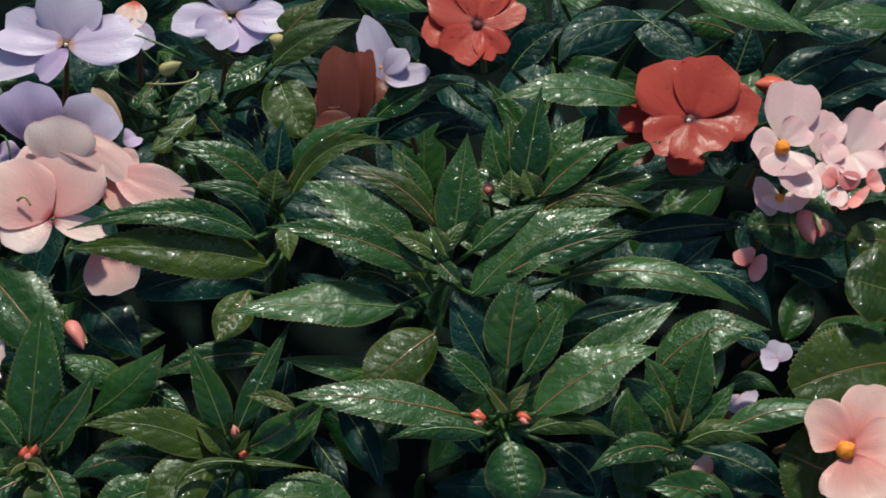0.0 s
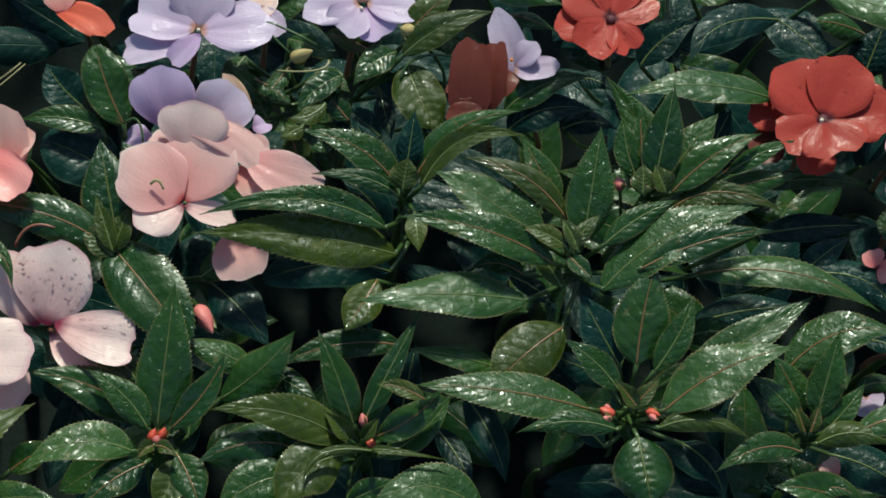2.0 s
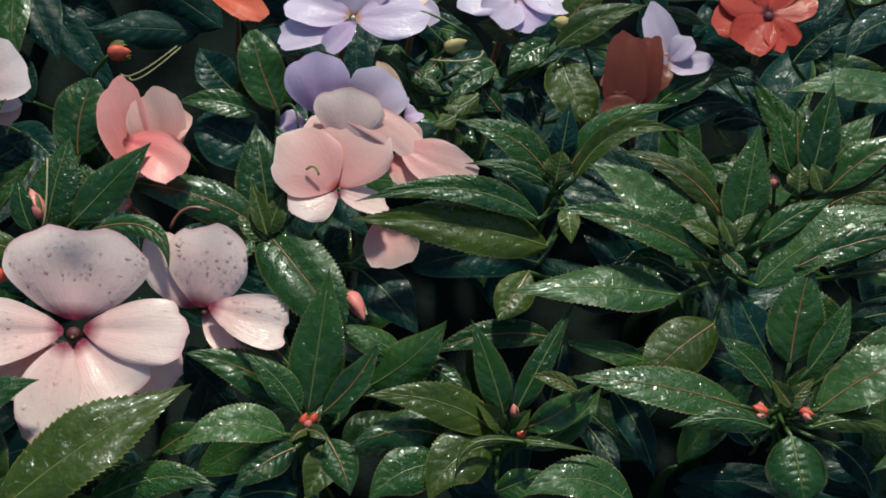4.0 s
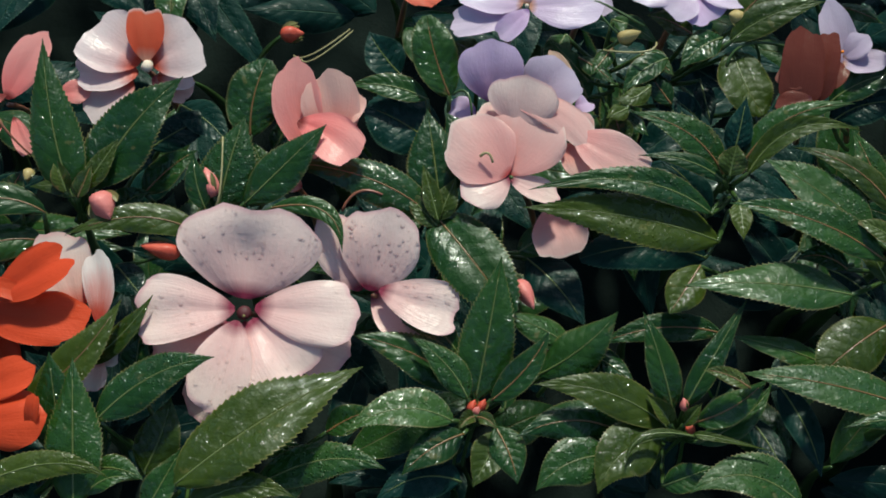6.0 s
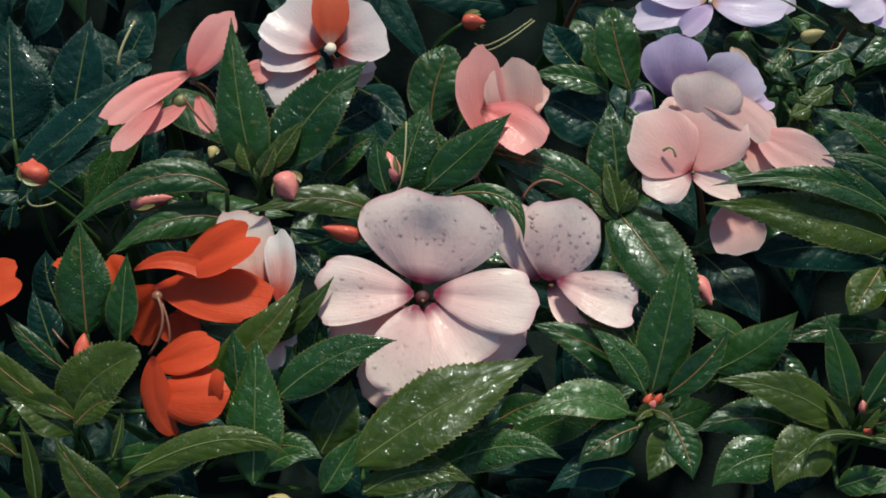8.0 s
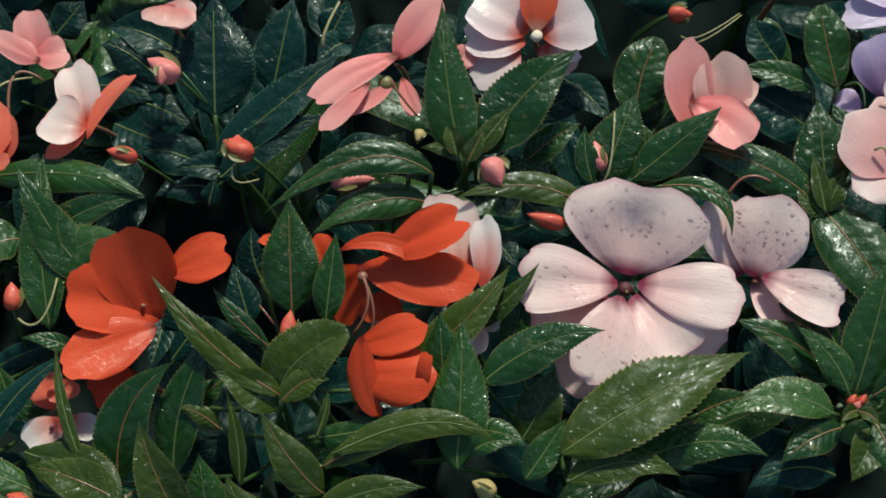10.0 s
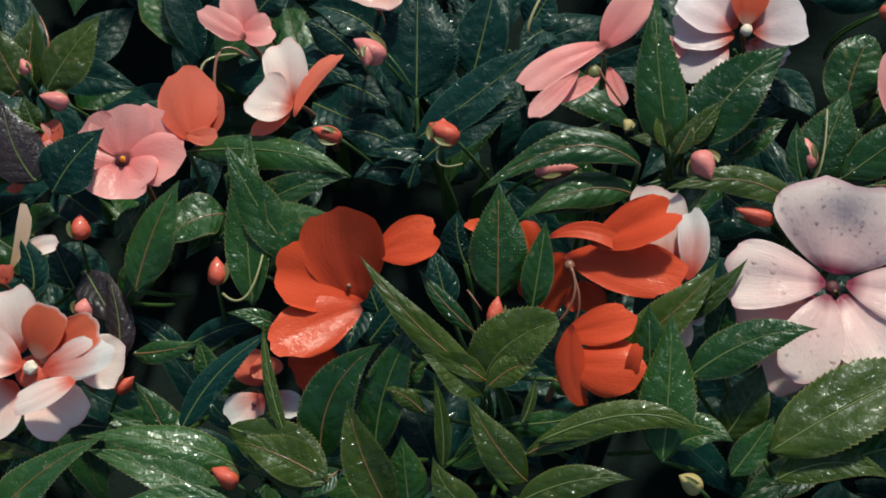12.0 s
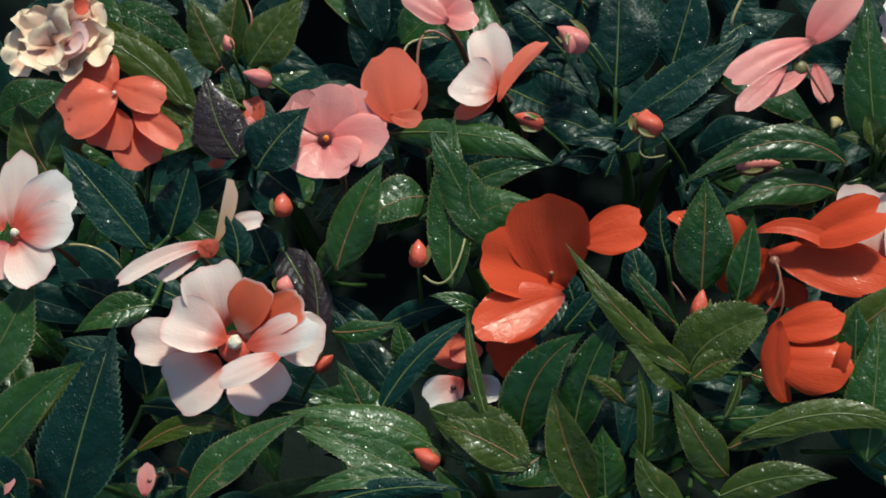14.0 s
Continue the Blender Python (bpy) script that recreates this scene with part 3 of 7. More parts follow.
leaf(p, 35.9, 39.3, 250.1, 54, 44.8, 259, 72.5, 47.6, 258.3, 11.7)
leaf(p, -1.5, 14.4, 254.5, 2.1, 9.8, 254.5, 5.8, 6.5, 252.9, 6.4)
leaf(p, -2.4, 15.5, 257.2, -9.3, 19.2, 261.2, -16.1, 19.7, 260.7, 6.8, 0, "y")
leaf(p, -1.5, 14.7, 256.8, 3.2, 20.5, 261.7, 7.9, 24.5, 262.6, 5.6, 0, "y")
leaf(p, 1, 14.8, 256.7, -1.5, 19.8, 261.2, -4.1, 22.4, 262.3, 5.7, 0, "y")
leaf(p, -3.3, 10.6, 244.2, -9, 17.6, 250.6, -14.7, 23.1, 252.3, 7.4, 0, "y")
leaf(p, -13.7, 6.1, 242.9, -39.4, 3.1, 251.9, -65.3, -0.9, 249, 17.6, 16, "p")
leaf(p, -60, 12.3, 243.5, -66.1, -1.2, 242.3, -68.8, -5.6, 240.7, 13.2, 0, "o")
leaf(p, -19.4, 24.1, 233.4, -9.4, 18.6, 234.8, -3.9, 11.4, 231.6, 7.4, 0, "t")
leaf(p, -14.8, 17.6, 241.3, -23.1, 21.6, 246.3, -31.4, 17.1, 244.1, 8.4)
leaf(p, -2.4, 1.6, 236, -13.9, -8.6, 237.4, -22.5, -17.8, 233.2, 19.8, 0, "o", "O")
leaf(p, -19.8, -9.6, 227.8, -34.8, -9.1, 235.5, -49.9, -8.6, 236.3, 9.5, 16, "p")
leaf(p, 38, 17.9, 243.1, 69.5, 21, 251.3, 94.3, 7.6, 240.2, 12.9, -12, "p")
leaf(p, 74.6, 29.7, 231, 100.4, 30.5, 236.1, 104.1, 11.9, 226.3, 13.0, 0, "t")
leaf(p, 74, 30.1, 229.1, 81.8, 36, 235.6, 90.1, 40.6, 237.1, 10.1, 0, "t")
leaf(p, 60, 43.5, 233.3, 79, 44.7, 239.3, 98.9, 45.8, 236.7, 11.0, 0, "t")
leaf(p, 59.4, 51.5, 247.6, 78.2, 53.8, 254, 97.6, 50.4, 249.5, 8.1)
leaf(p, 39.1, 16, 220.5, 57.4, 20, 227.5, 76.3, 20.6, 224.9, 13.2, 0, "t")
leaf(p, 35.8, 6.6, 225.3, 44.9, 8.8, 230.1, 54.1, 5.4, 228.3, 10.5)
leaf(p, -26.6, 37.3, 226.3, -33.5, 27, 225.8, -40.7, 19.7, 221.7, 5.4, 0, "t")

p = plant(-53.5, 42.5, 252.7)
leaf(p, -54.8, 39.6, 255.9, -64.2, 49.1, 268.6, -85.1, 49.5, 270.3, 12.7)
leaf(p, -54.5, 35.9, 256.5, -64.5, 39.9, 263.9, -81.6, 38.1, 263.1, 6.4)
leaf(p, -52.4, 43, 260.5, -51, 48, 268.9, -50, 55.7, 274.5, 9.8, 0, "t")
leaf(p, -59.9, 53, 249.9, -65, 57.1, 257.2, -70.6, 63.9, 261.6, 9.8, 0, "t")
leaf(p, -58.5, 35.1, 240, -62.6, 43, 249.4, -74.1, 47, 252.4, 11.5, 0, "t")
leaf(p, -53.2, 37, 258, -52.4, 41.1, 262.9, -51.7, 43.9, 265.2, 10.4, 0, "y")
leaf(p, -49.5, 42, 257.7, -40.7, 55.6, 272.8, -16.6, 57.5, 273.5, 11.1)
leaf(p, -47.6, 38.7, 257.3, -38, 55, 272.7, -14.4, 49.5, 270, 8.3, 0, "y")
leaf(p, -49.4, 33, 251.8, -48.3, 25.4, 251.4, -47.5, 19.4, 249.1, 7.7, 0, "o")
leaf(p, -57.5, 24.9, 253, -79, 32.1, 267.9, -114.1, 20.3, 262.6, 10.9)
leaf(p, -54.4, 21.4, 244.9, -79.3, 20.1, 258, -115.5, 17.7, 257.3, 19.3, 0, "o")
leaf(p, -56.9, 27, 230, -75.2, 28.2, 238.1, -97.2, 19.6, 233.2, 17.1, 0, "t", "O")

p = plant(23.8, 43, 256.6)
leaf(p, 24.8, 38.7, 261.3, 27.5, 48.2, 274.1, 30.6, 62.6, 282, 14.0)
leaf(p, 19.6, 41.7, 260.6, 15, 47.5, 268.8, 14.8, 56.5, 273.7, 9.5)
leaf(p, 21.4, 40.9, 260.2, 20.7, 48.2, 269.1, 20.2, 59, 274.5, 8.4)
leaf(p, 29.6, 44.9, 257.2, 37.3, 53.5, 266.6, 45.4, 61.9, 270.1, 13.7, -12, "p")
leaf(p, 30.2, 37.7, 258.4, 42.1, 47.8, 269, 58, 53.3, 270.2, 11.7)
leaf(p, 48.3, 46.4, 259, 58.4, 50.3, 266, 68.9, 53.5, 267.5, 6.7)
leaf(p, 21.1, 34.2, 261.7, 21.1, 37.4, 265.2, 21.2, 42, 267.2, 9.0, 0, "y")
leaf(p, 28.2, 35.1, 261.8, 26.4, 37.8, 265.1, 24.7, 41.8, 266.9, 7.8, 0, "y")
leaf(p, 45.5, 60.9, 258.8, 47.8, 63.7, 263.3, 50.4, 68.2, 266, 7.2, 0, "t")
leaf(p, 38.6, 42.3, 253.4, 42.2, 45.7, 258.4, 46.1, 51, 261.1, 7.1, -12, "p")
bud(14.9, 40.2, 257, 13.8, 42.7, 260.3, 4.6, "rose", "closed rose pink impatiens bud among green leaves")

p = plant(17.3, -20.5, 226.7)
leaf(p, 19.5, -12.2, 235.6, 20.1, -1.6, 247.9, 25.1, 13.4, 254.9, 19.2, -4, "p")
leaf(p, 24.5, -15.5, 237.2, 32.8, -7.9, 246.1, 36.1, 2.9, 250.9, 10.0)
leaf(p, 14.5, -9.9, 232.5, 8.1, -3.2, 241.7, 1.9, 6.8, 246.7, 14.7, 0, "t")
leaf(p, 14.3, -18.4, 231.1, 7.8, -12.2, 238.7, -2.7, -7.1, 241.1, 9.7)
leaf(p, 27.2, -26, 231.5, 44.6, -14.1, 243.7, 65.8, -9.6, 243.1, 19.1, -16, "p")
leaf(p, 25.4, -31.4, 230.4, 39.2, -26.5, 235.4, 53.1, -33.5, 229.2, 7.5, 0, "y")
leaf(p, 13.6, -32.5, 230.6, 0.1, -30.3, 236.5, -16.6, -36, 232.8, 8.5)
leaf(p, 6.1, -23.6, 228.2, -20.4, -23.1, 239.4, -46.8, -23.7, 238.4, 16.3, 16, "p")
leaf(p, 19.5, -33.3, 228.8, 21.3, -43.9, 227.5, 23.3, -52.1, 222.8, 20.0, 0, "g", "O")
leaf(p, 34.8, -8.9, 229.7, 56, -3.1, 238.3, 75.1, 12.7, 241.2, 13.7, -12, "p")
leaf(p, 19.6, -25.4, 232.2, 16.2, -22.8, 235.7, 12.8, -18.9, 237.5, 5.6, 0, "y")
leaf(p, 17.9, -25.5, 232.2, 22.1, -22.3, 235.8, 26.4, -17.7, 237.3, 5.5, 0, "y")
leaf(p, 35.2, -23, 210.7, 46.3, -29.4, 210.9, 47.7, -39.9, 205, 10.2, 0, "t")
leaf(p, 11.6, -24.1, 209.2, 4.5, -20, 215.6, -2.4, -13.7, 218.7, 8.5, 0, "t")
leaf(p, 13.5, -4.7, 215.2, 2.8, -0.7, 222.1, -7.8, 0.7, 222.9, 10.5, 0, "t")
bud(12.5, -27.4, 230.6, 8.1, -26.6, 233.3, 4.1, "red", "closed orange-red impatiens bud among green leaves")
bud(11.5, -29.1, 231, 9.1, -29.7, 233, 3.0, "rose", "closed rose pink impatiens bud among green leaves")
bud(10.8, -25.8, 231.3, 9.8, -25.6, 233.7, 2.7, "rose", "closed rose pink impatiens bud among green leaves")
bud(22.2, -25.5, 230.9, 26.3, -27.7, 231.9, 3.4, "red", "closed orange-red impatiens bud among green leaves")
bud(23.3, -27.2, 231.2, 24.9, -29.6, 232.3, 2.4, "rose", "closed rose pink impatiens bud among green leaves")

p = plant(71.8, -23.2, 219.6)
leaf(p, 73.7, -23.2, 226.1, 76.5, -15.2, 237.7, 80.1, -3.8, 244.8, 12.1)
leaf(p, 68.8, -22.9, 224.2, 63.2, -17.3, 231.2, 53.8, -13.3, 233.4, 10.5)
leaf(p, 70.4, -19.3, 223.5, 67, -14.2, 231.2, 61.3, -6.9, 235.7, 12.9)
leaf(p, 75.9, -26.5, 223.4, 83.2, -21.5, 229.5, 88.5, -14.1, 232.4, 8.1)
leaf(p, 83.4, -28.8, 225.3, 104, -20, 235.9, 124.7, -27.7, 230.2, 11.3, -16, "p")
leaf(p, 73.1, -31.5, 224.7, 85.1, -25.8, 230.3, 97.1, -32.5, 225.3, 8.9, 0, "o")
leaf(p, 69, -32.8, 222.2, 57.3, -30.8, 228.7, 42.5, -42, 224, 10.1)
leaf(p, 87.2, -46.9, 213.1, 73.5, -42.6, 220.8, 60.3, -43.9, 220.1, 13.8)
leaf(p, 80.4, -22.3, 206.5, 97.4, -27.6, 209.2, 107.8, -38.4, 202.7, 16.0, 0, "t")
leaf(p, 69.8, -28.4, 226.2, 68.3, -25.8, 229.4, 67, -22.2, 231.1, 4.7, 0, "y")
leaf(p, 71.5, -28.4, 226.1, 72.7, -25.5, 229.3, 74.2, -21.5, 231.1, 4.5, 0, "y")
leaf(p, 66.3, -7.2, 228.9, 80, 5.5, 240.8, 100.7, 1.8, 237.4, 17.8, -16, "p")
leaf(p, 77.5, 3.5, 230.7, 83.3, -3.9, 231.2, 83.7, -13.3, 227.6, 13.3, -4, "p")
leaf(p, 93, 11.6, 220.3, 101.4, 11.1, 223.4, 105.3, 4, 220.8, 7.7, 0, "t")
leaf(p, 89.3, -7.4, 218.9, 97.2, -2.3, 223.5, 104.8, -9.8, 219.3, 7.0)
leaf(p, 71.8, -45.3, 216.7, 78.5, -40.2, 221.1, 85, -46.1, 217.9, 6.5)

p = plant(65, 101.5, 269.6)
leaf(p, 63.6, 70.7, 268.6, 39.2, 71.6, 278.6, 15.7, 64.3, 274.8, 14.9, 16, "p")
leaf(p, 67.3, 101.6, 275, 43.1, 97.8, 281.4, 37.1, 81, 274.3, 14.7, 0, "t")
leaf(p, 64, 113.3, 269.2, 77.3, 100.2, 269.3, 83.6, 91.6, 265.6, 18.6, 0, "t")
leaf(p, 81.2, 107.8, 281.3, 104.4, 99.3, 284.6, 121.3, 90.7, 278.5, 16.1, -12, "p")
leaf(p, 154.7, 104.8, 274.1, 134.5, 100.4, 279.5, 116.2, 99.2, 278, 12.4, 16, "p")
leaf(p, 98.5, 97.5, 254.2, 101.4, 102.7, 261.7, 105.1, 111.1, 266.2, 16.7, 0, "t")
leaf(p, 108.2, 85.5, 255.2, 121.8, 94.9, 266.2, 145.7, 99.2, 265.7, 16.3, 0, "t")
leaf(p, 123.7, 84.8, 251.9, 135.2, 90.9, 259.4, 152.1, 93, 258.4, 11.6, 0, "t")
leaf(p, 22.7, 91.7, 262.1, 29.1, 98.9, 270.8, 41.8, 102.8, 272.4, 13.4, 0, "t")
leaf(p, 27.1, 100.4, 265.6, 33.6, 95.5, 265.7, 35.7, 89.7, 262.8, 8.1, 0, "t")
leaf(p, -32.2, 106.9, 284.4, -15.9, 101.6, 286.8, -3.5, 96.8, 283, 12.2)
leaf(p, -21.2, 101.1, 274.9, -13.5, 98.3, 276.1, -5.9, 95.2, 273.8, 6.6)
leaf(p, -20.6, 67.9, 254.2, -10.3, 74.7, 263, 7.3, 71.6, 260.9, 14.7, 0, "t")
leaf(p, -21.8, 71.2, 260, -11.5, 78.7, 268.2, 6.1, 81, 267.1, 11.6)
leaf(p, -2.6, 71, 252.5, 6.2, 74.5, 256.5, 15, 70.5, 253.5, 9.5, 0, "t")
leaf(p, 3, 94.3, 253.3, 8.7, 93.9, 255.3, 14.4, 89.3, 252.8, 7.9, 0, "t")
leaf(p, 38.8, 111.1, 276.1, 48, 110.9, 278.7, 57.6, 114, 278.5, 11.8)
leaf(p, 132.5, 80, 240.8, 116.7, 73.2, 244.1, 102.3, 66.6, 241, 13.2, 0, "t")
leaf(p, 128.8, 34.1, 221.5, 118.9, 36.7, 227.3, 109.6, 36.1, 227.7, 11.3, 0, "t")
leaf(p, 98.1, 106.9, 264.8, 88.1, 108.2, 270.2, 78.5, 106.7, 270, 10.3)

p = flower(78.7, 63.2, 267.4, "open brick-red impatiens flower wet with dew")
petal(p, 78.5, 62.1, 268.5, 73, 68.9, 273.9, 67.8, 77.4, 277.7, 23.6, 0, "red", drops=14)
petal(p, 79.1, 62.3, 269, 83, 69.8, 274.7, 87.4, 78.9, 278.9, 22.0, 0, "red", drops=14)
petal(p, 79.4, 62.4, 268.4, 89.9, 64.4, 271, 100.5, 63.8, 270.1, 20.7, 0, "red", 0.05, drops=14)
petal(p, 78.2, 59.5, 270.9, 80.5, 52.8, 269.7, 83, 47.1, 267.6, 22.2, 0, "red", 0.12, drops=14)
petal(p, 78, 61.5, 268.9, 71.2, 56.1, 268.4, 64.8, 51.9, 266.6, 15.9, 0, "red", 0.06, drops=14)
knob(p, 78.3, 61.1, 269.2, 1.97, EYE)
knob(p, 77.4, 59.4, 270.7, 0.71, CREAM, "pollen_knob", 0.9, 0.3)

p = flower(66.8, 63.6, 257.3, "brick-red impatiens flower half hidden behind another")
petal(p, 68.4, 67.3, 262.6, 62.3, 67.4, 264.1, 56.4, 68.4, 264.7, 10.7, 0, "red", drops=14)
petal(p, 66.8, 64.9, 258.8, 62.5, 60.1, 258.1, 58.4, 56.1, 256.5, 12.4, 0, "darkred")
petal(p, 77.4, 61.8, 259.5, 77, 55.3, 258, 76.7, 49.7, 255.5, 12.8, 0, "red", drops=14)

p = flower(11, 87.7, 285.5, "open brick-red impatiens flower with ruffled petals")
petal(p, 11, 86.4, 286.6, 2, 83.3, 286.7, -6.9, 84.5, 286.7, 13.7, 0, "red", 0.05, drops=14)
petal(p, 11, 85.1, 287.5, 6.6, 78.9, 286.4, 2.3, 73.8, 284.3, 14.5, 0, "red", 0.08, drops=14)
petal(p, 11.5, 84.7, 287.8, 14.7, 79.3, 286, 17.8, 74.9, 283.3, 11.9, 0, "red", 0.1, drops=14)
petal(p, 11.6, 86.3, 287.8, 18.4, 89.1, 289.4, 25.3, 93, 290, 13.4, 0, "red", drops=14)
petal(p, 11.3, 87.2, 287.6, 12.5, 94.7, 291.6, 13.8, 103.7, 294.4, 19.1, 0, "red", 0.1, drops=14)
petal(p, 10.6, 87, 287.9, 3.9, 90.6, 290.7, -2.9, 95.7, 292.3, 17.0, 0, "red", drops=14)
knob(p, 10.9, 84.7, 288.1, 1.61, EYE)

p = flower(-28.9, 65.7, 268.4, "faded dark red impatiens flower seen from the side")
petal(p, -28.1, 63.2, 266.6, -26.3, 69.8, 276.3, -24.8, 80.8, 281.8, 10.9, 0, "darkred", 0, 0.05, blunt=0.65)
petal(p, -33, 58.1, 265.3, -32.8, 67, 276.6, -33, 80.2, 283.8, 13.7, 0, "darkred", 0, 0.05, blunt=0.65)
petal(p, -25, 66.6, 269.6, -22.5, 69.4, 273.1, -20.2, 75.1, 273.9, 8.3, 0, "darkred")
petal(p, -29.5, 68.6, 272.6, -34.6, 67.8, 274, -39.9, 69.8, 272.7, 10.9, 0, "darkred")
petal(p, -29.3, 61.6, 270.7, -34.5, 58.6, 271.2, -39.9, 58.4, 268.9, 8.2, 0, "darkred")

p = flower(-17.7, 78.3, 267.7, "pale lilac impatiens flower with a folded petal")
petal(p, -17.6, 78.7, 268, -21.3, 84.8, 276.7, -25.2, 93.9, 282.7, 11.4, 0, "lilac", 0, 0.10, blunt=0.7)
petal(p, -19, 81, 270.9, -15.6, 81.8, 275.1, -12.4, 85.5, 276.6, 8.5, 0, "lilac")
petal(p, -19, 79.1, 270.1, -11.5, 79.6, 271.4, -4, 83, 270, 8.5, 0, "lilac", 0, 0.03, blunt=0.7)
knob(p, -20, 79, 275.2, 0.54, YELLOW, "pollen_knob", 0.9, 0.3)

p = flower(106.4, 51.1, 267.4, "pale pink begonia flower with a yellow centre", "begonia_flower")
petal(p, 107.6, 54.8, 266.1, 109.5, 62.4, 271.9, 111.8, 71.5, 276.3, 17.0, 0, "begonia")
petal(p, 105.7, 50.2, 268, 101.1, 50.4, 269.3, 96.7, 51.2, 269.9, 11.5, 0, "begonia")
petal(p, 106.9, 51.4, 268.8, 110.2, 53.3, 271.1, 113.8, 56, 272.6, 11.3, 0, "begonia")
petal(p, 106, 48.1, 269, 106.3, 43.2, 268.4, 106.7, 38.8, 267.2, 16.4, 0, "begonia")
petal(p, 106.3, 49.3, 268.8, 102.9, 45.5, 268.4, 99.7, 42.4, 267.4, 8.9, 0, "begonia")
knob(p, 105.4, 47.7, 270.8, 2.28, YELLOW, "pollen_knob", 0.9, 0.3)

p = flower(116.9, 50.1, 262.1, "pink begonia flower in a cluster", "begonia_flower")
petal(p, 117, 52.4, 263.6, 120.5, 57.2, 267.3, 124.4, 63.1, 269.9, 12.0, 0, "begonia")
petal(p, 117.7, 50.5, 263.1, 121.5, 52.1, 265.2, 125.5, 54.4, 266.6, 10.4, 0, "begonia")
petal(p, 114.2, 46.2, 265.2, 110.9, 40.4, 264.6, 107.9, 35.4, 263.1, 15.3, 0, "begonia")
petal(p, 118.5, 48.5, 263.1, 119.8, 44.5, 262.3, 121.2, 41.1, 260.9, 11.1, 0, "begonia")

p = flower(106.2, 41.3, 254.5, "pale pink begonia flower facing down", "begonia_flower")
petal(p, 106.3, 42.6, 254.5, 101.8, 41, 255.6, 97.5, 40, 256, 13.4, 0, "begonia")
petal(p, 105.7, 40.2, 257.2, 104.7, 37.2, 256.8, 103.8, 34.6, 256, 11.0, 0, "begonia")
petal(p, 108.2, 42.3, 255.2, 110.8, 39.8, 255.4, 113.6, 37.7, 255.1, 10.2, 0, "begonia")
knob(p, 105, 37.3, 258.8, 1.41, YELLOW, "pollen_knob", 0.9, 0.3)

p = flower(128.6, 56.5, 262, "rose begonia flowers crowded in a cluster", "begonia_flower")
petal(p, 128.2, 53.4, 261.2, 132.4, 57.9, 265.9, 137, 63.5, 269.4, 14.5, 0, "begonia")
petal(p, 128.1, 54.3, 263.1, 124.1, 50.9, 263.5, 120.3, 48.3, 263.1, 11.1, 0, "begonia")
petal(p, 128.9, 52.4, 262.7, 131.1, 47.7, 263.3, 133.4, 43.6, 263.1, 15.7, 0, "begonia")
petal(p, 130.5, 55.5, 262.2, 136.3, 55, 263.5, 142.3, 55.3, 263.7, 14.7, 0, "begonia")
petal(p, 136.6, 61.8, 265, 141.7, 64.2, 267.6, 147.2, 67.6, 269.1, 10.5, 0, "begonia")

p = flower(128.8, 42.7, 258.3, "small rose begonia buds just opening", "begonia_flower")
petal(p, 126.4, 38.9, 258.4, 124.1, 36.3, 258.8, 121.9, 34, 258.8, 7.1, 0, "rose")
petal(p, 128, 38.1, 259.5, 129.3, 36.4, 260.1, 130.7, 35.1, 260.3, 9.7, 0, "rose")
petal(p, 127.4, 39.5, 259.5, 126.9, 41.5, 261.8, 126.5, 43.9, 263.6, 7.9, 0, "rose")
petal(p, 123.2, 41.8, 261.1, 121, 42.4, 262.3, 118.8, 43.4, 263.1, 7.9, 0, "rose")
petal(p, 132.1, 41.1, 260.8, 134.6, 41.4, 261.7, 137.2, 42.2, 262.1, 7.7, 0, "rose")
petal(p, 123.7, 42.1, 259.9, 122.6, 37.7, 259.6, 121.8, 33.9, 258.7, 7.0, 0, "begonia")
bud(113.4, 38.3, 251.2, 115.8, 27.2, 248.5, 7.5, "rose", "closed rose pink impatiens bud among green leaves")
bud(119.5, 35.9, 249.9, 118.1, 29.3, 249.3, 5.3, "rose", "closed rose pink impatiens bud among green leaves")

p = plant(138.3, 7.9, 225.1, "begonia plant with rounded yellow-green leaves", "begonia_plant")
leaf(p, 142.1, 15, 238.8, 133, 14.8, 243.2, 124.9, 16.9, 244.8, 26.6, 0, "o", "O")
leaf(p, 144.3, 0.1, 223.6, 124.7, -5.5, 229.5, 106.7, -13, 226.5, 30.5, 0, "o", "O")
leaf(p, 137.7, 1.1, 222.3, 125.5, 4.8, 229.1, 113.5, -2.1, 226.5, 20.2, 0, "g", "O")
leaf(p, 126.9, -36.4, 209.1, 114.1, -35, 216.3, 102.7, -30.8, 219.2, 34.1, 0, "o", "O")
leaf(p, 131.6, 43, 233.8, 114.6, 44.1, 240.8, 98.6, 42.7, 239.7, 23.6, 0, "g", "O")
leaf(p, 146.4, 31.6, 241.3, 136.9, 33.7, 245.7, 127.8, 31.4, 244.3, 15.3, 0, "y", "O")

p = flower(120.5, -35.9, 227.6, "salmon pink begonia flower with a yellow centre", "begonia_flower")
petal(p, 120.7, -35.6, 229.3, 114.2, -30.5, 233.7, 107.7, -30.8, 234.2, 16.2, 0, "salmon")
petal(p, 122.1, -34.6, 227.9, 127.1, -28, 232.6, 132.8, -20.2, 235.6, 21.2, 0, "salmon")
petal(p, 120.8, -38.8, 229.9, 121.4, -47.5, 228.7, 122.3, -55.2, 226.1, 25.3, 0, "salmon")
petal(p, 121.1, -36.5, 228, 128.4, -37.3, 229.2, 136.2, -37.2, 229.1, 19.7, 0, "salmon")
knob(p, 118.5, -38.5, 231.4, 2.66, YELLOW, "pollen_knob", 0.9, 0.3)

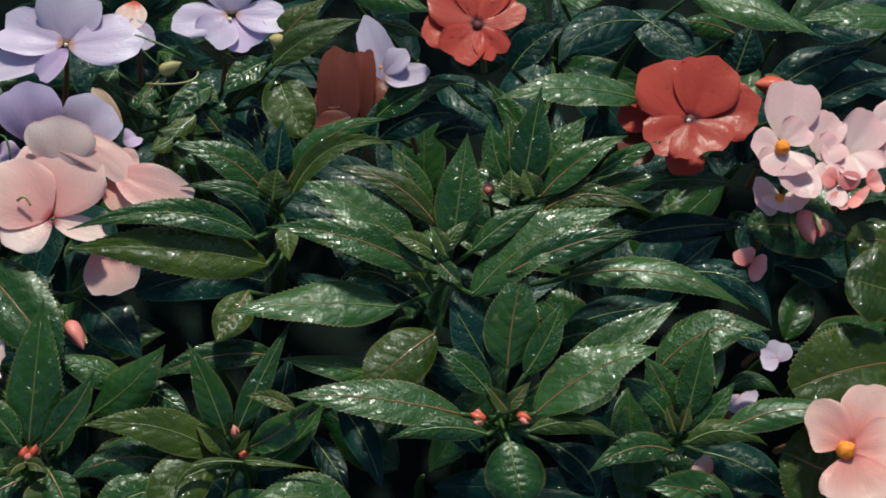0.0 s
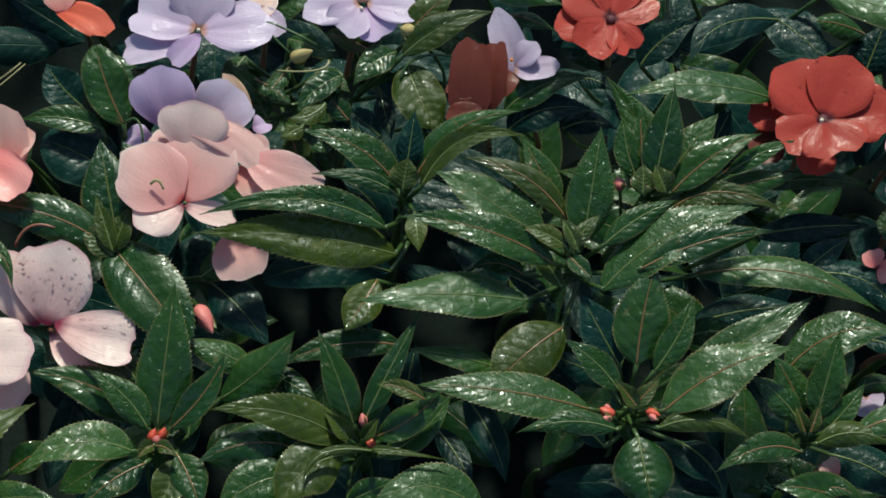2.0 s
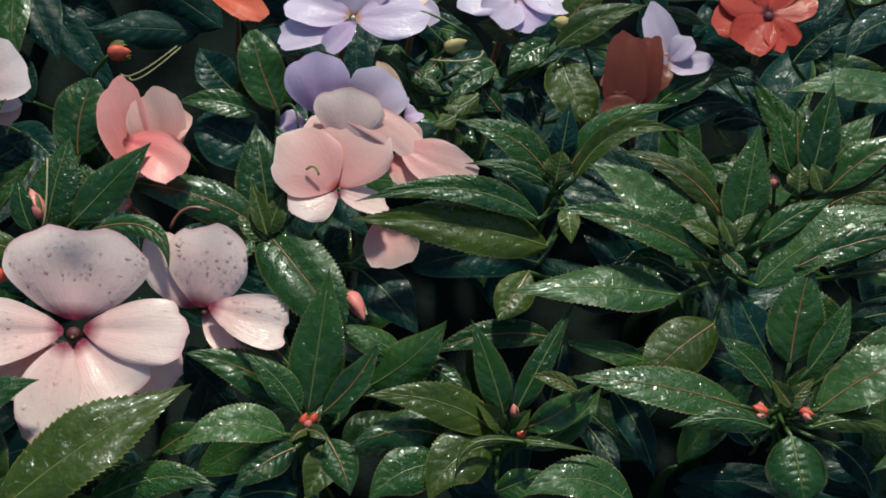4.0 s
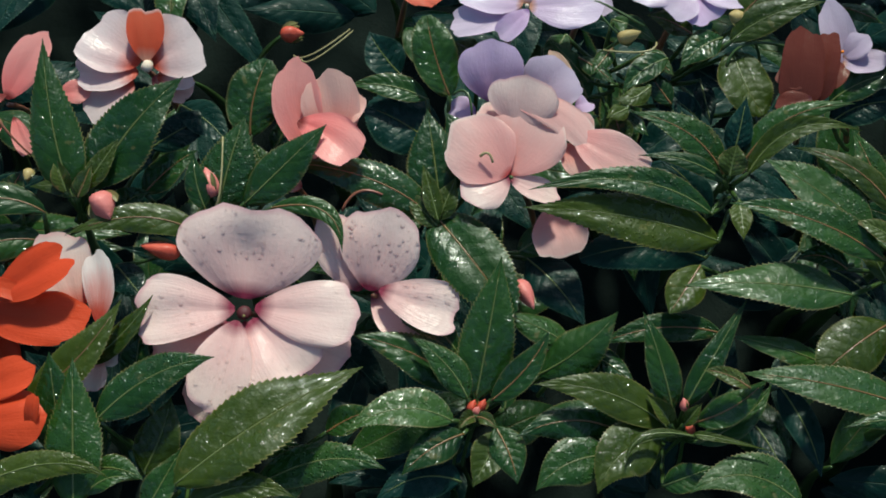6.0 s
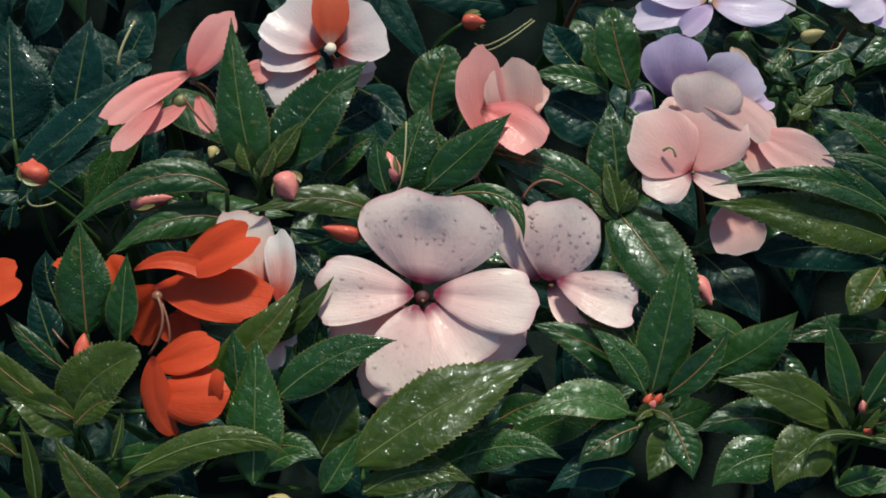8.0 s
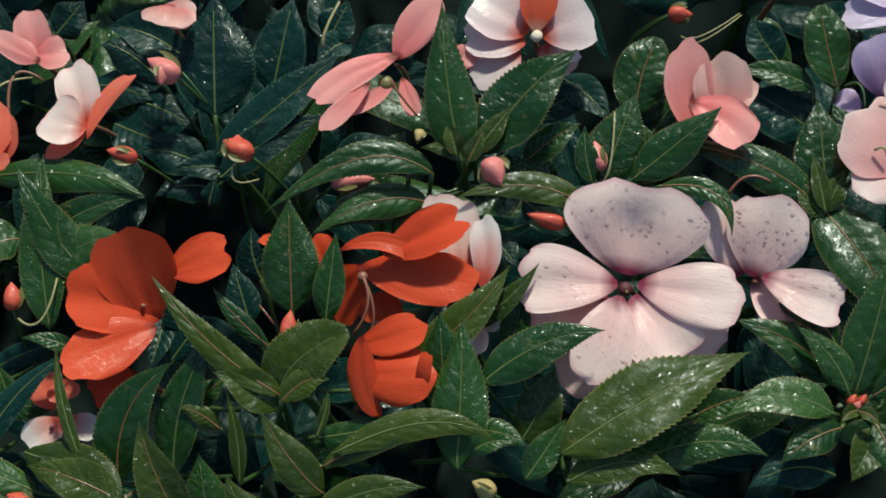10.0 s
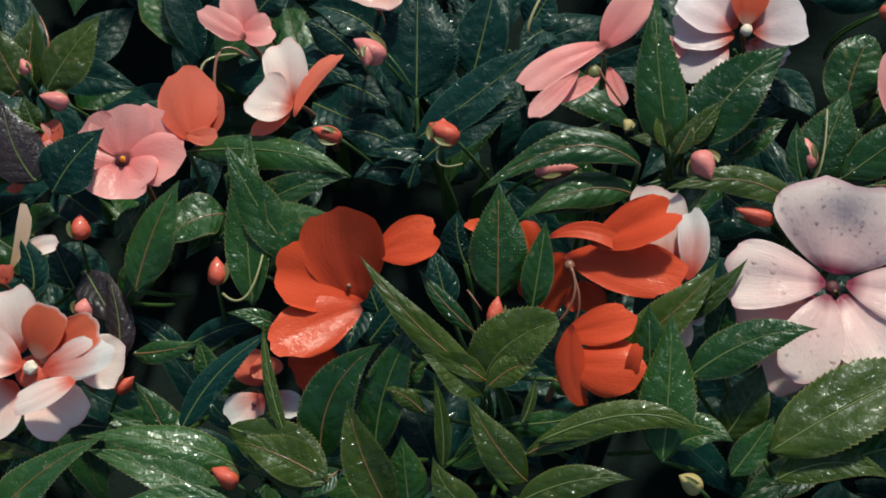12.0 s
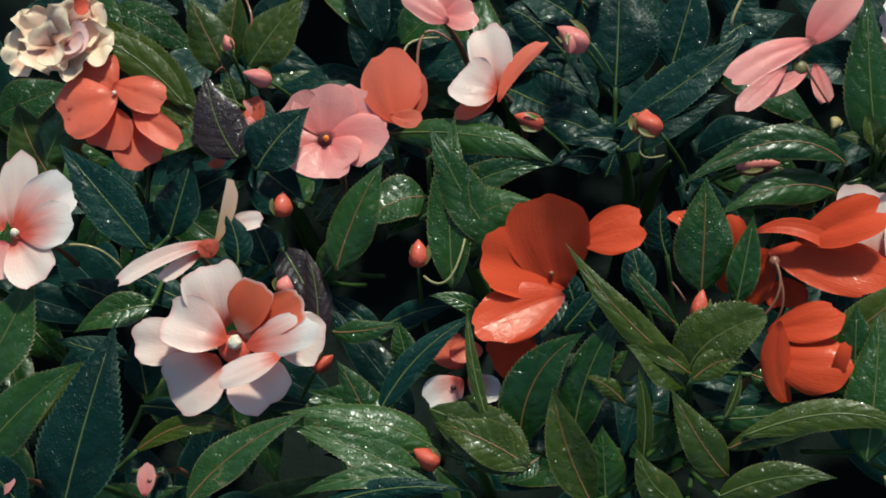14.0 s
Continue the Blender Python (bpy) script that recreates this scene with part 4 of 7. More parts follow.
p = flower(105.8, 5.3, 219.7, "small pale lilac flower deep in the leaves")
petal(p, 104.5, 2.6, 220.2, 105.8, 5, 222.1, 107.3, 7.8, 223.4, 8.6, 0, "lilac")
petal(p, 106, 3.4, 220.9, 103, 2.4, 221.5, 100, 1.8, 221.6, 7.7, 0, "lilac")

p = flower(94.5, -3.2, 210.1, "small pale lilac flower deep in the leaves")
petal(p, 94.2, -4.1, 211.4, 92.2, -7.1, 211.1, 90.3, -9.7, 210.3, 6.9, 0, "lilac")
petal(p, 94.2, -4.2, 211.7, 96.6, -5.9, 211.8, 99.1, -7.1, 211.3, 7.2, 0, "lilac")

p = flower(98.2, 32.2, 233.6, "small faded pink flower deep in the leaves")
petal(p, 97.8, 30.3, 234.5, 96.5, 32.3, 236.2, 95.3, 34.6, 237.5, 8.1, 0, "rose")
petal(p, 98, 30.9, 234, 100.5, 29.6, 234.2, 103, 28.6, 233.9, 10.1, 0, "rose")

p = flower(80, -30.8, 210, "single salmon petal caught low between leaves")
petal(p, 82.2, -33.2, 210.5, 79.7, -31.8, 212.1, 77.3, -30, 213.2, 7.6, 0, "salmon")
bud(111.7, 80.6, 264.9, 101.1, 79.9, 267.3, 7.4, "red", "closed orange-red impatiens bud among green leaves")

p = flower(-121.7, 85.8, 277.2, "large lilac impatiens flower with broad petals")
petal(p, -121.6, 86.5, 279, -120.2, 91.2, 286, -119.5, 98.9, 290.4, 21.6, 0, "lilac")
petal(p, -122.2, 85.9, 279.5, -132, 85.7, 283.4, -142.9, 90, 283.3, 16.4, 0, "lilac", 0.03, 0.05)
petal(p, -122.6, 85.1, 278.3, -133.3, 78.9, 279.1, -145.1, 77, 275.9, 12.2, 0, "lilac", 0.0, 0.05)
petal(p, -120.1, 84.5, 279.8, -108.4, 83.4, 282.7, -97.6, 88.2, 280.3, 18.1, 0, "lilac", 0.0, 0.04)
petal(p, -120.3, 82.7, 280, -124.3, 76.5, 279.1, -128.9, 73.3, 275.5, 8.1, 0, "purple")
knob(p, -120.9, 84.1, 280.3, 0.7, CREAM, "pollen_knob", 0.9, 0.3)

p = flower(-100.6, 95.9, 276.1, "pale pinkish lilac flower turned away")
petal(p, -102.6, 98.3, 278.9, -99, 92.7, 277.5, -95.6, 88, 275.2, 9.1, 0, "lilac")
petal(p, -101.3, 104.8, 280.9, -101.7, 99.3, 279.7, -102.3, 94.7, 277.8, 10.8, 0, "white")

p = flower(-69.1, 96.4, 279.1, "large lilac impatiens flower with wavy lower edge")
petal(p, -69, 98.2, 281.3, -69, 101.7, 287.4, -69.2, 108.2, 291, 17.9, 0, "lilac")
petal(p, -70.2, 97.4, 281.5, -78.8, 94, 282.4, -87.7, 93.7, 280.7, 12.3, 0, "lilac", 0.0, 0.06)
petal(p, -67.3, 97.6, 281.4, -58.7, 95.7, 282.1, -50.3, 96.9, 280.2, 12.3, 0, "lilac", 0.0, 0.06)
petal(p, -67.7, 97.2, 280.3, -64.5, 90.5, 279.7, -61.6, 86.8, 276.6, 15.9, 0, "purple", 0.05, 0.06)
petal(p, -69.4, 96, 281.8, -72.5, 90.2, 281.4, -75.9, 87.4, 278.5, 15.5, 0, "lilac", 0.05, 0.06)
knob(p, -69, 94.5, 282.1, 0.6, CREAM, "pollen_knob", 0.9, 0.3)

p = flower(-121.9, 55.2, 262.1, "violet impatiens flower behind a pink one")
petal(p, -134.1, 55.9, 259, -138, 54.3, 261, -143, 56.7, 258.8, 9.5, 0, "purple")
petal(p, -102.8, 61.2, 259.7, -100.3, 60.5, 261.8, -98.5, 64.1, 259.7, 7.3, 0, "purple")
petal(p, -129.2, 56.3, 263.2, -129.4, 59.7, 273.2, -130.5, 67.4, 279, 21.4, 0, "purple", 0.02, 0.08)
petal(p, -115.5, 55.2, 263.3, -111, 58, 270.8, -107.2, 65, 274.1, 19.9, 0, "lilac", 0.0, 0.10)
petal(p, -103, 65.2, 262.1, -107.3, 68, 267.8, -112, 73.6, 270.7, 6.2, 0, "peach")

p = flower(-119.9, 32, 256.5, "salmon pink impatiens flower with folded petals and a brown scar")
petal(p, -107.9, 31.4, 243.6, -104.2, 22, 242.4, -101.2, 16.6, 236.8, 17.6, 0, "blossom")
petal(p, -119.6, 43.1, 265.1, -118.6, 47.2, 272.5, -118.2, 54, 277.1, 22.8, 0, "pink", 0, 0.03)
petal(p, -106.7, 48.6, 263.2, -100.4, 46.6, 264, -94.8, 48.8, 260.6, 11.5, 0, "blossom")
petal(p, -120.8, 28.9, 257.5, -112.8, 27.4, 256, -105, 27.2, 252.9, 8.1, 0, "pink")
petal(p, -105.8, 40.5, 262.7, -101.2, 36.5, 261.3, -96.7, 34, 258.5, 9.6, 0, "salmon")
petal(p, -102.1, 42, 265.2, -89.7, 35.5, 264.9, -78.1, 34.6, 258.8, 14.8, 0, "blossom", 0, 0.03, blunt=0.55)
petal(p, -121.4, 30.2, 258.1, -116.7, 38.8, 264.1, -112.2, 48.9, 268.6, 26.6, 0, "blossom", 0, 0.08, crease=0.0)
petal(p, -121.6, 30, 258, -124, 40.3, 264.5, -126.8, 52.1, 269.7, 16.4, 0, "blossom", 0, 0.03, crease=0.0)
petal(p, -120.7, 28.7, 258.5, -127.8, 24.4, 260, -135.5, 22.8, 258.7, 17.6, 0, "pink", 0, 0.02, blunt=0.5)
petal(p, -121.3, 28.7, 259.5, -130, 32, 265.9, -139.7, 39.3, 267.9, 22.6, 0, "blossom", 0, 0.03, crease=0.0, blunt=0.6)
petal(p, -126.4, 49.7, 270.6, -108.1, 51.3, 272.9, -96.3, 39.2, 263.7, 10.3, 0, "blossom", 0, -0.04, blunt=0.35)
knob(p, -120.2, 28.4, 258.8, 0.70, STEM)
twig(-130.1, 30, 265.4, -127.3, 30.8, 268.8, -126.1, 28.6, 264.6, 0.5, STEM_BUFF, "small brown scar on a pink petal")
bud(-90.9, 78.2, 274.1, -83.8, 79.8, 276.6, 5.1, "buff", "small buff yellow impatiens bud on a stalk")
bud(-51.8, 89.3, 276.8, -56.2, 88.8, 279, 5.5, "buff", "small buff yellow impatiens bud on a stalk")
twig(-82.9, 82.5, 276.6, -112.9, 94.9, 286.1, -90, 79.1, 274.4, 0.45, STEM, "thin arching green flower stalk")
twig(-78.6, 77.7, 274.3, -77.8, 71.5, 273.9, -95.2, 75, 271.9, 0.36, STEM_BUFF, "thin arching pale flower stalk")
twig(-55.6, 75.8, 268, -54.1, 83.8, 275.7, -36.4, 82.7, 272.2, 0.55, STEM, "thin arching green flower stalk")
twig(-118.6, 70.4, 268.9, -112.1, 66.2, 270.6, -108.3, 66.7, 267.9, 0.36, STEM, "thin green upright flower stalk")
twig(-141.2, 52.4, 268.9, -135.7, 54.5, 273.9, -134.4, 45.2, 267.7, 0.44, STEM, "short dark green flower stalk")

p = flower(-161, 92.2, 274.3, "salmon pink impatiens flower leaning out of the shade")
petal(p, -169.8, 95, 277.6, -160.4, 94, 278.8, -150.8, 87.3, 275.5, 10.3, 0, "coral", drops=14)
petal(p, -167.5, 94.1, 277.5, -168.1, 97.3, 280.5, -168.9, 101.4, 282.9, 10.8, 0, "salmon")

p = plant(-92.1, 76.8, 261.6)
leaf(p, -57.5, 84.9, 272, -65.5, 79.8, 273.2, -70.5, 71.9, 269.3, 11.4)
leaf(p, -55.2, 82.1, 272.9, -44.3, 89.3, 282.2, -25.9, 93.6, 282.8, 11.6, 0, "o")
leaf(p, -54, 87.7, 275.2, -48.6, 94.8, 282.6, -37.2, 101.8, 284.7, 12.0, 0, "o")
leaf(p, -53.7, 82.5, 268.6, -50.6, 69.3, 267.5, -43.3, 60.1, 262.9, 18.1, 0, "o", "O")
leaf(p, -103, 76.5, 266.4, -96.6, 72.4, 267, -90.3, 67.6, 264.1, 7.3)
leaf(p, -92.3, 81, 267.7, -95.4, 74.4, 267.5, -98.7, 69.7, 265.5, 6.6)
leaf(p, -83, 79.8, 266.8, -77.4, 77.4, 267.9, -71.9, 72.6, 265.3, 8.2)
leaf(p, -79.3, 66.8, 265.4, -84.6, 59, 264.8, -90.6, 60.3, 265.4, 7.0, 0, "o")
leaf(p, -74.5, 77.9, 267.7, -83.6, 71.9, 268.8, -88.2, 63.5, 264.5, 9.9)
leaf(p, -72.1, 66.6, 258.4, -76.9, 70.2, 262.9, -81.8, 76.2, 265.2, 8.6)
leaf(p, -78.1, 72.4, 256.8, -71.2, 67.8, 257, -68.8, 62, 254.1, 8.0, 0, "t")
leaf(p, -62, 66.4, 251.3, -69.1, 70.5, 257.4, -76.1, 71.3, 258.5, 9.3, 0, "t")
leaf(p, -91, 60.7, 256.9, -84.8, 58.7, 258.2, -78.6, 54.3, 255.7, 9.9)
leaf(p, -99.1, 68.7, 256.3, -103, 74.5, 262, -107.4, 83.1, 265.1, 10.6)
leaf(p, -108, 88.5, 265.2, -110.9, 80.7, 264.6, -114.2, 75.2, 262, 9.2)
leaf(p, -93.1, 91.9, 270.2, -85.4, 88.8, 271.4, -77.7, 83.9, 268.2, 8.4)
leaf(p, -66.9, 90, 268.1, -74.5, 92.4, 272.3, -81.9, 92.9, 272.3, 9.7, 0, "o")
leaf(p, -62.8, 81.8, 255.7, -60.5, 72.6, 254.4, -58.3, 65.8, 250.9, 7.9, 0, "t")
leaf(p, -43.8, 69.5, 258.3, -48.2, 63.1, 259.2, -52.6, 58.6, 258.4, 10.9)
leaf(p, -85.9, 57.6, 264, -89.2, 54.2, 264.7, -92.6, 52.1, 264.2, 6.6, 0, "o")
leaf(p, -99.2, 72.6, 260.2, -105.7, 75.6, 265.9, -112.6, 81.4, 268.9, 8.0)
leaf(p, -86.5, 50.5, 254.5, -88.4, 53.4, 259.2, -90.5, 57.9, 262.2, 10.3, 0, "o")
leaf(p, -80.9, 45, 247.5, -87.1, 45.6, 251.9, -93.6, 48.3, 253.9, 10.8)

p = plant(-146.7, 26.7, 245.2)
leaf(p, -142.7, 56.4, 264.2, -149, 63.4, 274.8, -152.2, 74.9, 281.2, 15.9, 0, "g", "O")
leaf(p, -135.7, 77.4, 264, -139.6, 77.4, 266.3, -143.9, 78.9, 267.3, 8.6, 0, "o")
leaf(p, -161.4, 74.1, 255.2, -168.9, 77.5, 261.1, -172.8, 83.9, 264.3, 15.0, 0, "t")
leaf(p, -149.8, 56.2, 262.3, -162.5, 58.4, 267.8, -175.5, 56.2, 265.7, 10.0)
leaf(p, -145.7, 47.3, 249.6, -157.4, 51.9, 257.2, -169.6, 54.8, 258.3, 23.4, 0, "t", "O")
leaf(p, -141.9, 22.8, 249.9, -144.8, 33.4, 260, -148.9, 48.6, 265.5, 20.1)
leaf(p, -129.9, 38.3, 249.4, -136.3, 44, 256.7, -143.5, 53, 260.6, 17.2)
leaf(p, -143.4, 17.2, 249.8, -161.1, 25.6, 262.1, -193.4, 25.5, 260.2, 15.2)
leaf(p, -143.3, 19.3, 248.5, -131.1, 5.1, 249.3, -115.7, -11.2, 240.7, 23.3, 0, "g", "O")
leaf(p, -114, 19.2, 231.7, -102.1, 9.6, 232.3, -93.5, -1.8, 226.1, 17.6, 0, "t")
leaf(p, -141.7, 15.6, 250.1, -139.3, 20.8, 254.9, -137.4, 28.1, 257.4, 8.5, 0, "o")
leaf(p, -141.7, 14.6, 248.6, -146.9, 17.6, 252.8, -152.8, 22.6, 254.7, 8.4, 0, "y")
leaf(p, -141.5, 14.9, 250.9, -144.4, 21.2, 256.7, -148, 30.1, 259.8, 6.6, 0, "y")
leaf(p, -51.6, -1.6, 228.4, -71.4, -2.5, 235.7, -90.6, -12.6, 230.1, 10.7)
leaf(p, -116.8, 17.7, 235.6, -109.7, 21.4, 239.8, -103.1, 27.6, 241.3, 10.6)
leaf(p, -184.7, 59.8, 256.9, -191.9, 56.7, 259, -199.3, 49.1, 255.3, 11.6)
leaf(p, -180.3, 45.4, 254.9, -175.7, 48.5, 258.4, -171.9, 53.4, 260, 9.3)
twig(-171.4, 14.5, 252.2, -168.2, 21.1, 259.2, -159.4, 19.4, 255.8, 0.52, STEM_RED, "bare pink flower stalk that has lost its flower")
bud(-115.2, 4, 238.4, -109.6, -5, 236.5, 5.9, "rose", "closed rose pink impatiens bud among green leaves")
bud(-199, 71.2, 272.2, -191.6, 70.5, 273.7, 5.1, "red", "closed orange-red impatiens bud among green leaves")
twig(-191.9, 64.5, 267.9, -189.4, 57.4, 269.1, -176.2, 73.9, 273.3, 0.27, STEM_BUFF, "thin pale flower stalk")

p = plant(-125.3, -30.6, 216.6)
leaf(p, -124.7, -31.3, 222.8, -121.9, -17.1, 240.6, -120.5, 2.6, 251.1, 18.7)
leaf(p, -120, -32.7, 225.2, -108.2, -26.8, 234.5, -104.1, -15.6, 240.4, 10.2)
leaf(p, -126.8, -33.2, 225.4, -132.5, -25.8, 234.8, -145.4, -21, 238, 10.7)
leaf(p, -131.8, -17.7, 227.8, -142.7, -5.5, 235.6, -169.5, -1.2, 232.4, 11.3)
leaf(p, -128, -27.3, 221.4, -142.5, -20.7, 233.6, -164.1, -20.1, 235, 15.3)
leaf(p, -130.4, -39.8, 222.7, -146.9, -36.5, 232, -162.2, -50.5, 226.3, 14.8, 16, "p")
leaf(p, -127, -41.6, 219.6, -137.3, -48.5, 222, -143.9, -57.4, 218.1, 12.2)
leaf(p, -106.8, -21.4, 225, -92.2, -17.7, 234.7, -84.1, -6.7, 241, 16.1)
leaf(p, -96.2, -12.6, 228.2, -107.8, -9.7, 236.1, -119.6, -8.9, 237.5, 11.2, 12, "p")
leaf(p, -92.9, -11.9, 226.2, -84.7, -15.6, 227.2, -76.6, -21, 223.7, 10.1)
leaf(p, -118, -38.6, 220.5, -111.5, -47.6, 219.4, -109.6, -54.8, 215.3, 12.3)
leaf(p, -116.4, -38.9, 218.1, -119.3, -49.2, 218.1, -122.7, -57.2, 215, 12.5, 0, "o")
leaf(p, -124.3, -38.9, 225, -126.5, -40.1, 226.4, -128.6, -44.3, 225.1, 4.9, 0, "y")
leaf(p, -123.4, -38.9, 224.9, -120.3, -39.3, 226.4, -117, -42.7, 225.2, 4.8, 0, "y")
leaf(p, -115.9, -30.2, 217.4, -115.4, -23, 223.6, -115.4, -13.4, 226.7, 7.6)
bud(-126.1, -35.2, 222.3, -124.7, -32.9, 225.4, 3.4, "red", "closed orange-red impatiens bud among green leaves")
bud(-123.1, -34.5, 222.5, -121.7, -32.4, 225.5, 3.1, "red", "closed orange-red impatiens bud among green leaves")
bud(-124.2, -36.4, 222.8, -123.4, -35.3, 225.4, 2.7, "rose", "closed rose pink impatiens bud among green leaves")

p = plant(-62, -29.1, 216.2)
leaf(p, -65.4, -28.5, 223.2, -69.5, -20.3, 236.2, -76.7, -8.5, 244.2, 11.1)
leaf(p, -62, -29.2, 226, -56.3, -20.8, 237.8, -45.7, -0.8, 245.9, 8.7)
leaf(p, -66.3, -35, 222.6, -82.5, -27.8, 235, -107.5, -31.4, 233.8, 14.2, 0, "o")
leaf(p, -80, -34.9, 217.9, -94.4, -32.5, 226.5, -111.3, -43, 222.6, 15.6)
leaf(p, -67.8, -37.2, 220.7, -82.5, -43.4, 225, -85.9, -58, 219.3, 19.2, 0, "o")
leaf(p, -58.4, -39.2, 225.9, -60.5, -39.2, 229, -35.7, -41.1, 225, 2.9, 0, "y")
leaf(p, -58.4, -39.2, 225.9, -78.8, -39.1, 230.6, -78.5, -51, 224.1, 3.2, 0, "y")
leaf(p, -82.8, -42.6, 217, -96.9, -46.5, 221, -103.9, -57, 216.3, 17.0)
leaf(p, -58.7, -33, 224.2, -45.8, -31.2, 230.3, -38.6, -21.7, 234.5, 10.4)
leaf(p, -56.9, -35, 216.7, -42.4, -31.2, 222.9, -36.3, -18.3, 227.1, 9.8)
leaf(p, -66.2, -34.9, 224.9, -68.6, -32.5, 228.9, -73.8, -28.9, 231, 6.2, 0, "y")
leaf(p, -62, -34.6, 224.8, -59.6, -32.6, 228, -57.2, -29.7, 229.9, 4.8, 0, "y")
leaf(p, -25.8, -50.8, 212.8, -43.2, -41.7, 224.5, -59.2, -54.7, 219.3, 17.2, 16, "p")
leaf(p, -51.7, -15.8, 213.7, -49.7, -8.3, 221.4, -47.8, 2, 225.4, 9.4, 0, "t")
leaf(p, -32.5, -9.6, 215.4, -21.6, -25, 213.9, -18.8, -37, 207.4, 11.2, 0, "t")
leaf(p, -41, -18.9, 209.7, -32.2, -29.7, 209.3, -29.1, -38.2, 205.3, 8.8, 0, "t")
leaf(p, -66.5, -47.1, 209.9, -58.9, -45.5, 214.2, -51.5, -42.1, 215.6, 9.8)
leaf(p, -43.9, -27.6, 236.6, -51.2, -24.9, 240.8, -58.3, -25.4, 240.4, 5.6, 0, "y")
bud(-61.9, -30.6, 226.5, -62.7, -28.2, 229.7, 3.0, "rose", "closed rose pink impatiens bud among green leaves")
bud(-60.4, -33.7, 220.7, -58.7, -33.2, 223, 3.7, "red", "closed orange-red impatiens bud among green leaves")

p = flower(-197.4, -17.5, 238.3, "large open pale pink impatiens flower with water drops")
petal(p, -201.7, -20.9, 222.4, -205.4, -32.5, 219.7, -210, -40.6, 212.2, 16.8, 0, "pink")
petal(p, -199.9, -20.6, 222.4, -199.1, -30.5, 219.2, -199.2, -36.8, 211.1, 15.0, 0, "salmon")
petal(p, -193.1, -17.3, 230.8, -178.5, -21.8, 230.3, -164.7, -22.8, 224.9, 17.5, 0, "pink")
petal(p, -201.6, -18.9, 232.7, -212.2, -25.8, 232.4, -223.8, -29.2, 227.3, 20.1, 0, "pink")
petal(p, -198.2, -12.8, 238.9, -197.4, -4.8, 252, -197.8, 8.4, 259.1, 45.5, 0, "pink", 0.12, 0.05, drops=95, crease=0.045)
petal(p, -197.5, -17.8, 234, -194.5, -31.1, 230.3, -192.3, -40.9, 221.8, 12.1, 0, "pink")
petal(p, -200.1, -17.5, 239.3, -213.9, -22.2, 243.1, -229.5, -20.9, 239.1, 21.2, 0, "pink", 0.0, 0.03, drops=45, blunt=0.24)
petal(p, -194, -16.4, 239.6, -177.7, -19.8, 243.9, -162.6, -17, 240.4, 22.0, 0, "pink", 0.03, 0.03, drops=45, blunt=0.24)
petal(p, -194.9, -19.6, 237.4, -185.1, -30.4, 237.8, -176.5, -36.4, 232, 26.1, 0, "pink", 0.03, 0.03, drops=50, blunt=0.30)
petal(p, -198.7, -21.3, 238.7, -200.3, -37, 237, -203.1, -47.8, 229.1, 20.2, 0, "pink", 0.02, 0.03, drops=50, blunt=0.36)
knob(p, -197.7, -16.4, 236.4, 2.3, EYE)
knob(p, -196.9, -19.6, 239, 0.52, SEPAL)

p = flower(-159.2, -6.5, 238.9, "pale pink impatiens flower partly behind a larger one")
petal(p, -159.8, -3.2, 235.1, -150.5, -10.6, 234.1, -141.5, -14.2, 228.4, 15.8, 0, "pink")
petal(p, -163.6, -4.1, 236.9, -168.5, 1.4, 247.7, -174, 10.8, 253.9, 17.5, 0, "pink", 0.0, 0.03, drops=20)
petal(p, -160.7, -5.1, 238.7, -158.2, 1.5, 250.2, -156.2, 11.9, 257.2, 25.4, 0, "pink", 0.0, 0.04, drops=80, crease=0.04)
petal(p, -157.3, -5.6, 240.2, -144.3, -11.3, 242.7, -131.7, -11.9, 239.1, 16.6, 0, "pink", 0.0, 0.03, drops=70, blunt=0.26)

p = plant(-205.5, -59.4, 220.4)
leaf(p, -207, -75.1, 229, -183.9, -54.5, 240.8, -158.1, -34.1, 238.5, 25.9, -12, "o")
leaf(p, -234, -58.6, 233, -219.6, -45.4, 245.5, -200.8, -40.6, 245.5, 16.0, -8, "g")
leaf(p, -236.6, -81.7, 221.2, -238.4, -65.5, 236.2, -242.8, -44.3, 243.9, 18.8)
leaf(p, -257.8, -53.3, 230, -240, -43.9, 241, -232.5, -24, 247.6, 14.1, 0, "o")
leaf(p, -243.1, -37.7, 231.5, -230.5, -32.5, 239.5, -224.4, -19.1, 245, 8.2, 0, "y")
leaf(p, -229.1, -38, 224.1, -228.1, -32.5, 231.6, -228, -24.8, 236.2, 10.7)
leaf(p, -220.1, -65.9, 218.3, -214.5, -57.8, 227.4, -214, -47.4, 232.4, 15.7, 0, "o")
leaf(p, -272.3, -86.8, 225.2, -244.1, -69.1, 237.5, -226.3, -75.4, 229.8, 10.5, 0, "o")
leaf(p, -204.1, -80.2, 222.4, -189, -69.5, 231.9, -172.1, -74.4, 227.6, 12.0, 0, "o")
leaf(p, -187.4, -66.2, 216.6, -165.3, -54.3, 228.1, -148.1, -59.6, 223.9, 13.6)
leaf(p, -216.4, -79.6, 218.9, -211.5, -72.5, 226.2, -207.6, -63, 229.8, 10.6)
leaf(p, -234, -68.4, 222.4, -225.9, -67.8, 226, -217.6, -71.6, 224.5, 9.6)
leaf(p, -126.7, -51.8, 208.8, -140.1, -50.7, 215, -151.8, -62.7, 209.8, 14.8, 0, "t")
leaf(p, -197.5, -50.7, 215, -185, -50.5, 219.2, -172.9, -51.5, 217.8, 9.9)
leaf(p, -169.8, -40.5, 211.4, -162.4, -36.5, 216.7, -154.8, -34.5, 217.5, 10.1)

